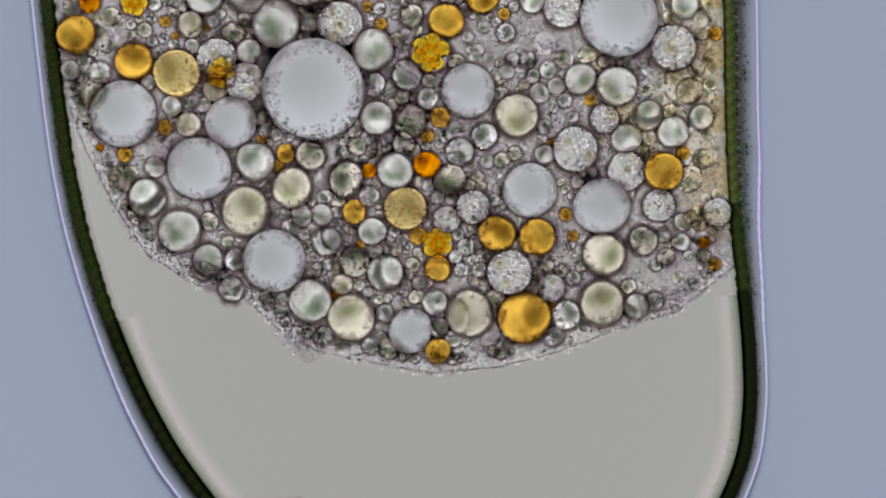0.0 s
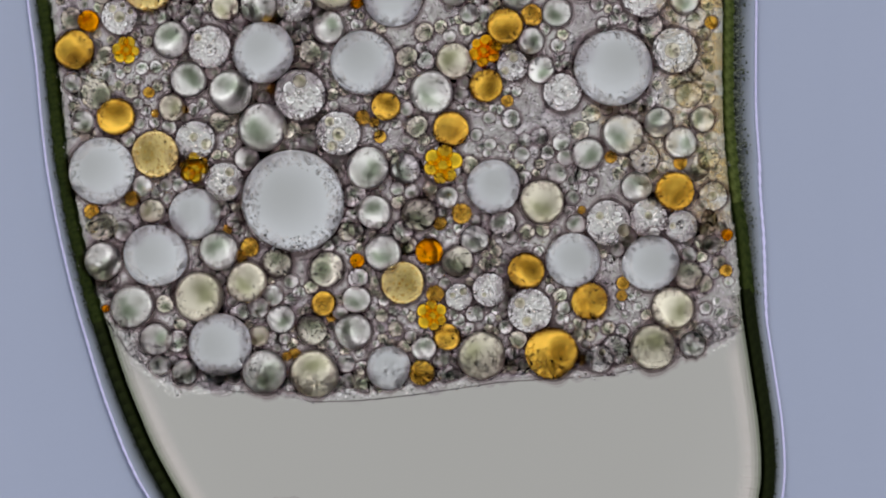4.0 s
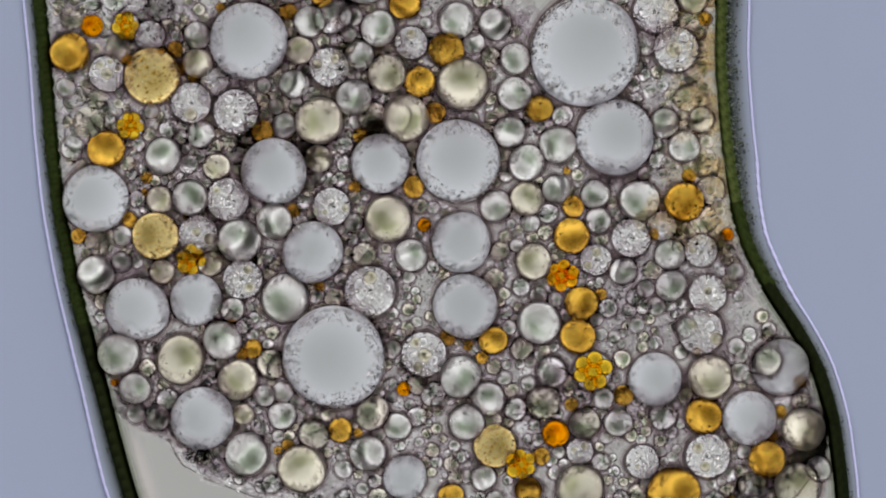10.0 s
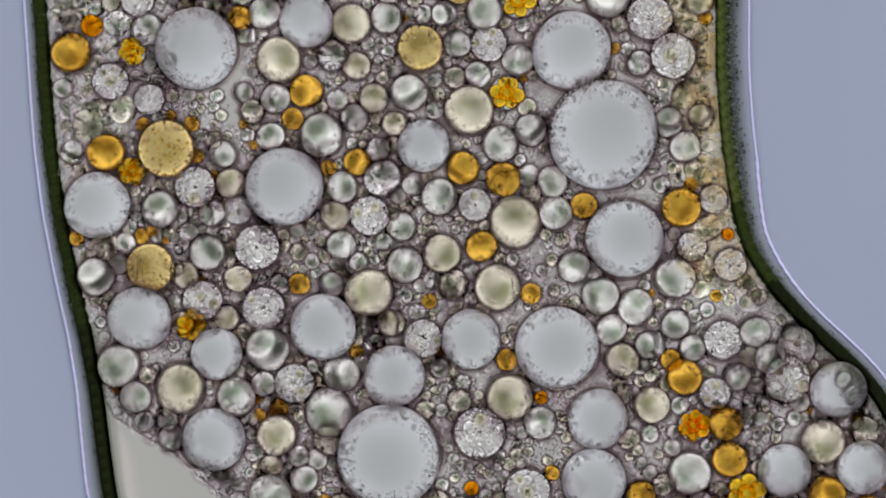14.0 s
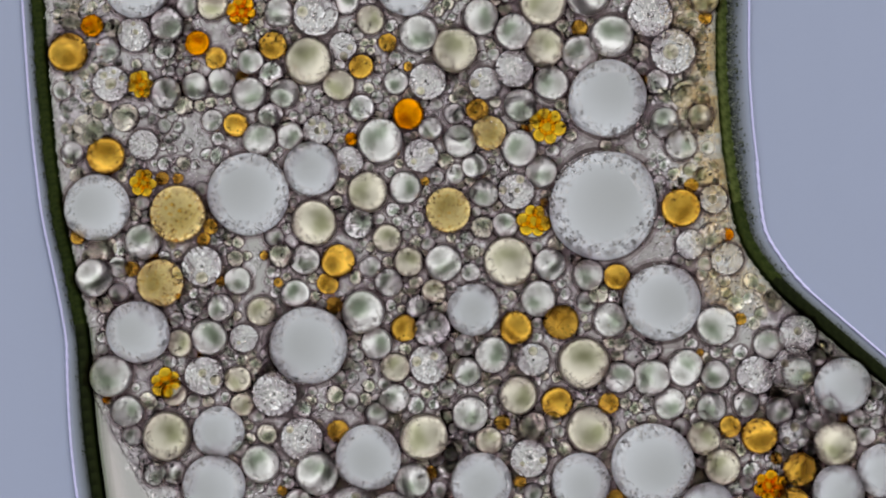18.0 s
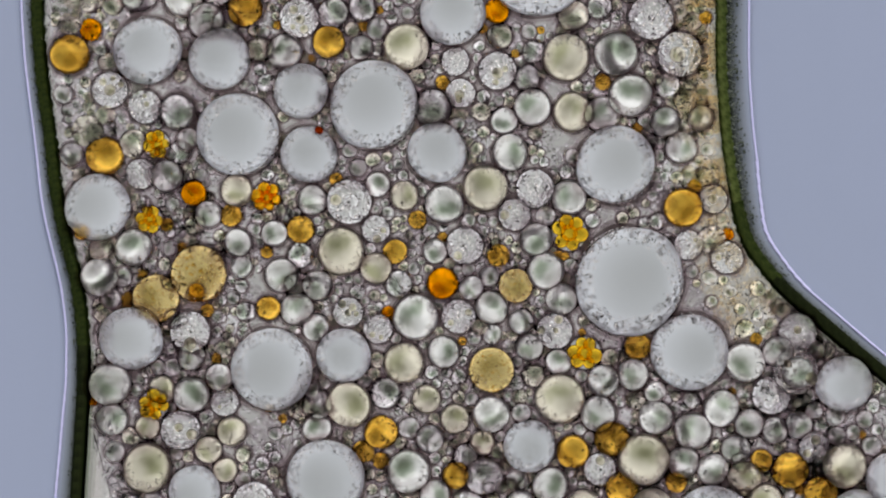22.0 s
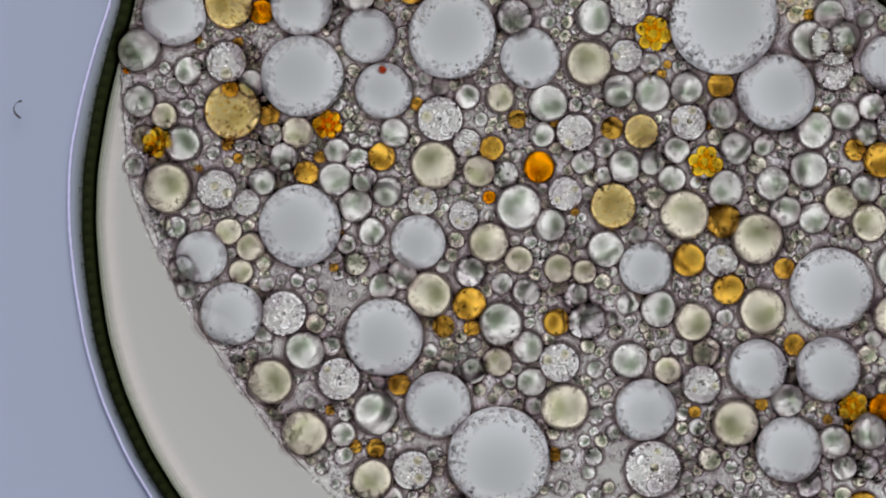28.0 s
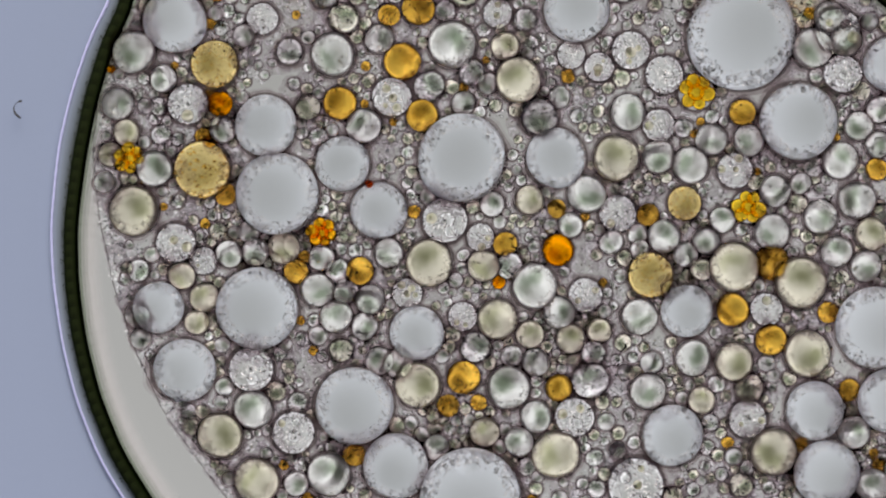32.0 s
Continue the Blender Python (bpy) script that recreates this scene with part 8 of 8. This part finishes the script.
def crowded(p, r, paths, radii, depth):
    """The share of its time in view that each path spends deep under one of the given droplets."""
    share = np.zeros(len(p))
    seen = in_view(p)
    for a in range(len(p)):
        d = np.hypot(p[a][None, :, 0] - paths[:, :, 0], p[a][None, :, 1] - paths[:, :, 1]) - radii[:, None]
        share[a] = ((d.min(0) < r[a] * depth) & seen[a]).sum() / max(1, seen[a].sum())
    return share


fill = np.random.RandomState(5)
sp, sr = np.zeros((0, len(TIMES), 2)), np.zeros(0)


def give_way(p, r, turns):
    """The small ones give way to the larger and to one another, and stay in the body."""
    big_seen = in_view(GUIDE)
    for turn in range(turns):
        push = np.zeros_like(p)
        shown = in_view(p)
        for k in range(len(TIMES)):
            a, b = np.where(shown[:, k])[0], np.where(big_seen[:, k])[0]
            if not len(a):
                continue
            for q, rq, share in ((GUIDE[b, k], RADIUS[b], 0.7), (p[a, k], r[a], 0.3)):
                v = p[a, k][:, None] - q[None]
                d = np.hypot(v[..., 0], v[..., 1]) + 1e-3
                over = np.clip(0.98 * (r[a][:, None] + rq[None]) - d, 0, 30) * (d > 0.01)
                push[a, k] += share * (over[..., None] * v / d[..., None]).sum(1)
        p = held_in(p + eased(push), r)
    return p


for again in (0, 1, 2):
    for t in FILL_TIMES:
        k = int(round(t / 0.5))
        dx, dy = stage_at(t)
        for lo, hi, tries in ((24, 34, 900), (15, 24, 1500), (7, 14, 5000)):
            paths, radii = np.concatenate([GUIDE, sp]), np.concatenate([RADIUS, sr])
            x = fill.uniform(-30, 1600, tries) - dx
            y = fill.uniform(-60, 930, tries) - dy
            r = lo + (hi - lo) * fill.uniform(0, 1, tries)
            ok = inside(x, y, BODY[k])
            x, y, r = x[ok], y[ok], r[ok]
            here = paths[:, k]
            gap = np.hypot(x[:, None] - here[None, :, 0], y[:, None] - here[None, :, 1]) - radii[None]
            ok = (gap > r[:, None] * 0.7).all(1)
            x, y, r = x[ok], y[ok], r[ok]
            kept = []
            for a in range(len(x)):
                if all((x[a] - x[b]) ** 2 + (y[a] - y[b]) ** 2 > (0.9 * (r[a] + r[b])) ** 2 for b in kept):
                    kept.append(a)
            if kept:
                p, rk = drift(np.stack([x[kept], y[kept]], 1), k), r[kept]
                p = held_in(p, rk)
                free = (crowded(p, rk, paths, radii, -0.3) < (0.55, 0.35, 0.6)[again]) & (strays(p) < 0.2)
                sp, sr = np.concatenate([sp, p[free]]), np.concatenate([sr, rk[free]])
    sp = give_way(sp, sr, (4, 3, 3)[again])
    ok = (crowded(sp, sr, GUIDE, RADIUS, 0.3) < np.where(sr < 18, (0.28, 0.28, 0.42)[again], 0.18)) & (strays(sp) < 0.12)
    sp, sr = sp[ok], sr[ok]
    seen = in_view(sp)
    picked = []
    for a in np.argsort(-sr):
        if picked:
            d = np.hypot(sp[a][None, :, 0] - sp[picked][:, :, 0], sp[a][None, :, 1] - sp[picked][:, :, 1]) - sr[picked][:, None]
            if ((d.min(0) < sr[a] * 0.2) & seen[a]).sum() > (0.2 if sr[a] > 18 or again < 2 else 0.4) * max(1, seen[a].sum()):
                continue
        picked.append(a)
    sp, sr = sp[picked], sr[picked]

# a row of small droplets rides along behind the advancing front
inward = np.gradient(FRONTS, axis=1)[..., ::-1] * np.array((1, -1))
inward /= np.hypot(inward[..., 0], inward[..., 1])[..., None] + 1e-6
riders = []
for u in np.arange(1.0, 88.0, 0.8):
    i, f = int(u), u - int(u)
    for deep_by in (34, 52, 74):
        e = deep_by + fill.uniform(-6, 6)
        riders.append((1 - f) * (FRONTS[:, i] + e * inward[:, i]) + f * (FRONTS[:, i + 1] + e * inward[:, i + 1]))
riders = np.array(riders)
riders = riders[in_view(riders).sum(1) > 4]
rr = fill.uniform(7, 15, len(riders))
ok = (crowded(riders, rr, GUIDE, RADIUS, 0.1) < 0.36) & (crowded(riders, rr, sp, sr, 0.2) < 0.36)
riders, rr = give_way(riders[ok], rr[ok], 2), rr[ok]
small = list(zip(sr, sp)) + list(zip(rr, riders))

small_things = []
fine = collections.Counter()
for k, (r, p) in enumerate(small):
    u = rng.random()
    size = "medium" if r > 20 else "small" if r > 11 else "tiny"
    tint, make = ("pale", WHITE) if u < 0.42 else ("pale", PALE) if u < 0.60 else ("cream", IVORY) if u < 0.97 else ("gold", GOLD)
    colour = {"pale": "colourless", "cream": "cream-tinted", "gold": "golden"}[tint]
    fine[size, tint] += 1
    if size == "tiny" and fine[size, tint] > 290:
        size = "minute"
    ob = tagged(new(size + "_" + tint + "_droplet", rng.choice(TINY[make.name])), size + " " + colour + " oil droplet between larger ones", "droplet", size + " droplets", "stuff" if size == "minute" else "")
    ob.scale = (r / 1000,) * 3
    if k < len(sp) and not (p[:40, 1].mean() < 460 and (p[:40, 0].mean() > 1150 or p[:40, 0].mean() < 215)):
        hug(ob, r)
    small_things.append((ob, r, p))


# ---- a deeper, blurred layer of droplets, away from the clear vacuoles ----
DEEPS = [drop_mesh("deep_droplet", DEEP, rng, 0.05, 1.0, 3, 0.5 + 0.1 * k) for k in range(6)]
vac = np.array([th[0].name.startswith("vacuole") for th in things])
deep = []
dpath, drad = np.zeros((0, len(TIMES), 2)), np.zeros(0)
for t in FILL_TIMES:
    k = int(round(t / 0.5))
    dx, dy = stage_at(t)
    x, y, r = fill.uniform(-30, 1600, 260) - dx, fill.uniform(-60, 900, 260) - dy, fill.uniform(18, 36, 260)
    ok = inside(x, y + 40, BODY[k])
    x, y, r = x[ok], y[ok], r[ok]
    kept = []
    for a in range(len(x)):
        if all((x[a] - x[b]) ** 2 + (y[a] - y[b]) ** 2 > (r[a] + r[b]) ** 2 for b in kept) and \
                (not len(dpath) or (np.hypot(dpath[:, k, 0] - x[a], dpath[:, k, 1] - y[a]) > drad + r[a]).all()):
            kept.append(a)
    p = held_in(drift(np.stack([x[kept], y[kept]], 1), k), r[kept])
    free = (crowded(p, r[kept], GUIDE[RADIUS > 24], RADIUS[RADIUS > 24], 0.3) < 0.3) & (strays(p) < 0.15)
    p, rk = p[free], r[kept][free]
    deep += list(zip(rk, p))
    dpath, drad = np.concatenate([dpath, p]), np.concatenate([drad, rk])
deep_things = []
for r, p in deep:
    ob = tagged(new("deep_droplet", rng.choice(DEEPS)), "blurred pale droplet lying deeper in the cell", "droplet", "deep droplets")
    ob.scale = (r / 1000, r / 1000, r / 1600)
    deep_things.append((ob, r, p))


# ---- fine grain of the cytoplasm: small patches that drift with the flow ----
def grain_patch(seed, material):
    g, bm = random.Random(seed), bmesh.new()
    pale = seed % 2 == 0
    for _ in range(14 if pale else 22):
        a, d = g.uniform(0, math.tau), math.sqrt(g.random())
        ball(bm, math.cos(a) * d, math.sin(a) * d, g.uniform(0.1, 0.8), 0.06 + 0.14 * g.random() ** 2, 1, 1)
    n = len(bm.faces)
    rim = [(math.tau * i / 20, 1.12 + 0.35 * noise.noise(Vector((math.cos(math.tau * i / 20) * 1.5, math.sin(math.tau * i / 20) * 1.5, seed * 1.7)))) for i in range(20)]
    top = bm.verts.new((0, 0, 0.06))
    edge = [bm.verts.new((math.cos(a) * d, math.sin(a) * d, 0.0)) for a, d in rim]
    mid = [bm.verts.new((math.cos(a) * d * 0.6, math.sin(a) * d * 0.6, 0.05)) for a, d in rim]
    for i in range(20):
        j = (i + 1) % 20
        bm.faces.new((top, mid[i], mid[j]))
        bm.faces.new((mid[i], edge[i], edge[j], mid[j]))
    bm.faces.ensure_lookup_table()
    for f in bm.faces[n:]:
        f.material_index = 1
    n = len(bm.faces)
    fleck = granules("cytoplasm_flecks", g, ((SPARK, "steep", 34 if pale else 8, 0.035, 0.09),), 0.0, 1.05, 1.0, 1.7, 0.5)
    bm.from_mesh(fleck)
    bm.faces.ensure_lookup_table()
    for f in bm.faces[n:]:
        f.material_index = 2
    me = mesh_of("cytoplasm_grain", bm, material)
    me.materials.append(TANGEL if material is TANHUSK else PALEGEL if pale else GEL)
    me.materials.append(SPARK)
    return me


GRAIN = [grain_patch(40 + v, HUSK) for v in range(8)]
TANGRAIN = [grain_patch(60 + v, TANHUSK) for v in range(5)]
big = RADIUS > 20
patches = []
ppath = np.zeros((0, len(TIMES), 2))
for t in FILL_TIMES:
    k = int(round(t / 0.5))
    dx, dy = stage_at(t)
    x, y = np.meshgrid(np.arange(-20, 1600, 30.0), np.arange(-40, 930, 28.0))
    x, y = x.ravel() + fill.uniform(-8, 8, x.size) - dx, y.ravel() + fill.uniform(-8, 8, y.size) - dy
    ok = inside(x, y, BODY[k])
    x, y = x[ok], y[ok]
    here = GUIDE[big][:, k]
    gap = (np.hypot(x[:, None] - here[None, :, 0], y[:, None] - here[None, :, 1]) - RADIUS[big][None]).min(1)
    x, y = x[gap > 5], y[gap > 5]
    if len(ppath):
        near = np.hypot(x[:, None] - ppath[None, :, k, 0], y[:, None] - ppath[None, :, k, 1]).min(1)
        x, y = x[near > (17 if t > 24 else 21)], y[near > (17 if t > 24 else 21)]
    p = drift(np.stack([x, y], 1), k)
    p = give_way(p, np.full(len(p), 9.0), 2) if len(p) else p
    p = p[(crowded(p, np.full(len(p), 20.0), GUIDE[big], RADIUS[big], -0.3) < 0.45) & (strays(p) < 0.08)]
    p = p[crowded(p, np.full(len(p), 20.0), GUIDE[vac], RADIUS[vac], 0.0) < 0.28]
    if len(ppath):
        p = p[crowded(p, np.full(len(p), 10.0), ppath, np.full(len(ppath), 6.0), 1.0) < 0.55]
    ppath = np.concatenate([ppath, p])
for p in ppath:
    edge = p[:, 0].mean() > 1195 and p[30, 1] < 520
    ob = tagged(new("cytoplasm_grain", rng.choice(TANGRAIN if edge else GRAIN)),
                "tan grains along the cell's edge" if edge else "fine grey cytoplasm grains between droplets", "granules", "cytoplasm grain", "stuff")
    ob.scale = (0.024,) * 3
    patches.append((ob, p))

# ---- the fine granular hem along the advancing front ----
def hem_patch(seed):
    return granules("front_grain", random.Random(seed), ((FOAM, "bead", 16, 0.09, 0.22), (SPARK, "steep", 14, 0.06, 0.12), (DARKGRIT, "bead", 9, 0.03, 0.07)), 0.0, 1.0, 1.0, 1.7, 0.3)


HEM = [hem_patch(200 + v) for v in range(8)]
hem = []
hpath = []
for u in np.arange(0.0, 88.5, 0.8):
    i, f = int(u), u - int(u)
    for deep_by in (11, 22, 31):
        e = deep_by + fill.uniform(-4, 4)
        hpath.append((1 - f) * (FRONTS[:, i] + e * inward[:, i]) + f * (FRONTS[:, i + 1] + e * inward[:, i + 1]))
hpath = [p for p in hpath if in_view(p[None]).any()]
for p in hpath:
    ob = tagged(new("front_grain", rng.choice(HEM)), "fine clear grains along the front of the droplets", "granules", "front grain", "stuff")
    ob.scale = (0.016,) * 3
    hem.append((ob, p))

# ---- the thin skin along that front, in short straight pieces ----
films = []
for j in range(0, 89):
    steps = FRONTS[:, j + 1] - FRONTS[:, j]
    mid = (FRONTS[:, j + 1] + FRONTS[:, j]) / 2
    if not in_view(mid[None]).any():
        continue
    half = (np.hypot(steps[:, 0], steps[:, 1]).max() / 2 + 1.5) / 1000
    ob = tagged(new("front_film", mesh_of("front_film", bar(-0.0009, 0.0009, half, 0.0, 0.002), FILM, False)),
                "thin dark film along the front of the droplets", "film", "front film", "structure")
    films.append((ob, mid, -np.degrees(np.unwrap(np.arctan2(steps[:, 1], steps[:, 0])))))

# ---- dust on the slide ----
def speck(x, y, r):
    bm = bmesh.new()
    ball(bm, 0, 0, 0, r / 1000, 0.4, 2)
    for v in bm.verts:
        v.co *= 1 + 0.5 * noise.noise(v.co * 900 + Vector((x, y, 0)))
    ob = tagged(new("dust_speck", mesh_of("dust_speck", bm, DIRT)), "tiny dark dust speck in the water", "dust", "dust specks")
    ob.location = (*spot(x, y), 0.014)


for x, y, r in ((103, 612, 1.6), (30, 724, 1.4), (32, 875, 1.4), (6, 1305, 1.6), (19, 622, 1.5)):
    speck(x, y, r)


def fibre(x, y):
    bm = bmesh.new()
    for i in range(26):
        f = i / 25
        a = -0.6 + 5.2 * f
        ball(bm, 0.009 * math.cos(a) + 0.010 * f, 0.013 - 0.026 * f + 0.006 * math.sin(a), 0.0, 0.0016 + 0.0008 * math.sin(9 * f), 0.6, 1)
    ob = tagged(new("curled_fibre", mesh_of("curled_fibre", bm, DIRT)), "small curled dark fibre lying in the water", "fibre")
    ob.location = (*spot(x, y), 0.06)


fibre(-66, 779)


def thinned(p, tolerance=1.2):
    """Row numbers of a path that hold its course within a tolerance."""
    keep = [0, len(p) - 1]
    todo = [(0, len(p) - 1)]
    while todo:
        a, b = todo.pop()
        if b - a < 2:
            continue
        f = np.linspace(0, 1, b - a + 1)[:, None]
        e = np.hypot(*(p[a:b + 1] - (p[a] * (1 - f) + p[b] * f)).T)
        m = int(e.argmax())
        if e[m] > tolerance:
            keep.append(a + m)
            todo += [(a, a + m), (a + m, b)]
    return sorted(keep)


def motions():
    # the droplets
    for i, (ob, r, lift, turn) in enumerate(things):
        z = 0.045 + r * 0.9 / 1000 + lift
        walk(ob, [(t, pose(*spot(x, y), z, 0, 0, turn)) for t, x, y in ROWS[i]])
    for ob, r, p in small_things:
        walk(ob, [(TIMES[k], pose(*spot(*p[k]), 0.045 + r / 1000)) for k in thinned(p, 2.5)])
    for ob, r, p in deep_things:
        walk(ob, [(TIMES[k], pose(*spot(*p[k]), r / 1600)) for k in thinned(p, 3.0)])
    for j, (ob, p) in enumerate(patches):
        walk(ob, [(TIMES[k], pose(*spot(*p[k]), 0.04, 0, 0, j * 47 % 360)) for k in thinned(p, 3.0)])
    for j, (ob, p) in enumerate(hem):
        walk(ob, [(TIMES[k], pose(*spot(*p[k]), 0.04, 0, 0, j * 61 % 360)) for k in thinned(p, 3.0)])
    for ob, p, turn in films:
        walk(ob, [(TIMES[k], pose(*spot(*p[k]), 0.03, 0, 0, turn[k])) for k in range(0, len(TIMES), 2)])
    # the membrane, piece by piece
    curves = {("left", t): curve_of(c) for t, c in LEFT.items()}
    curves.update({("right", t): curve_of(c) for t, c in RIGHT.items()})
    for ob, side, i in walls:
        rows, last = [], None
        for t in sorted(LEFT):
            a, ang = along(curves[side, t], STEP * i)
            turn = -math.degrees(ang) + (180 if side == "left" else 0)
            if last is not None:
                turn = last + (turn - last + 180) % 360 - 180
            last = turn
            rows.append((t, pose(*spot(*a), i * 0.0004, 0, 0, turn)))
        walk(ob, rows)


motions()
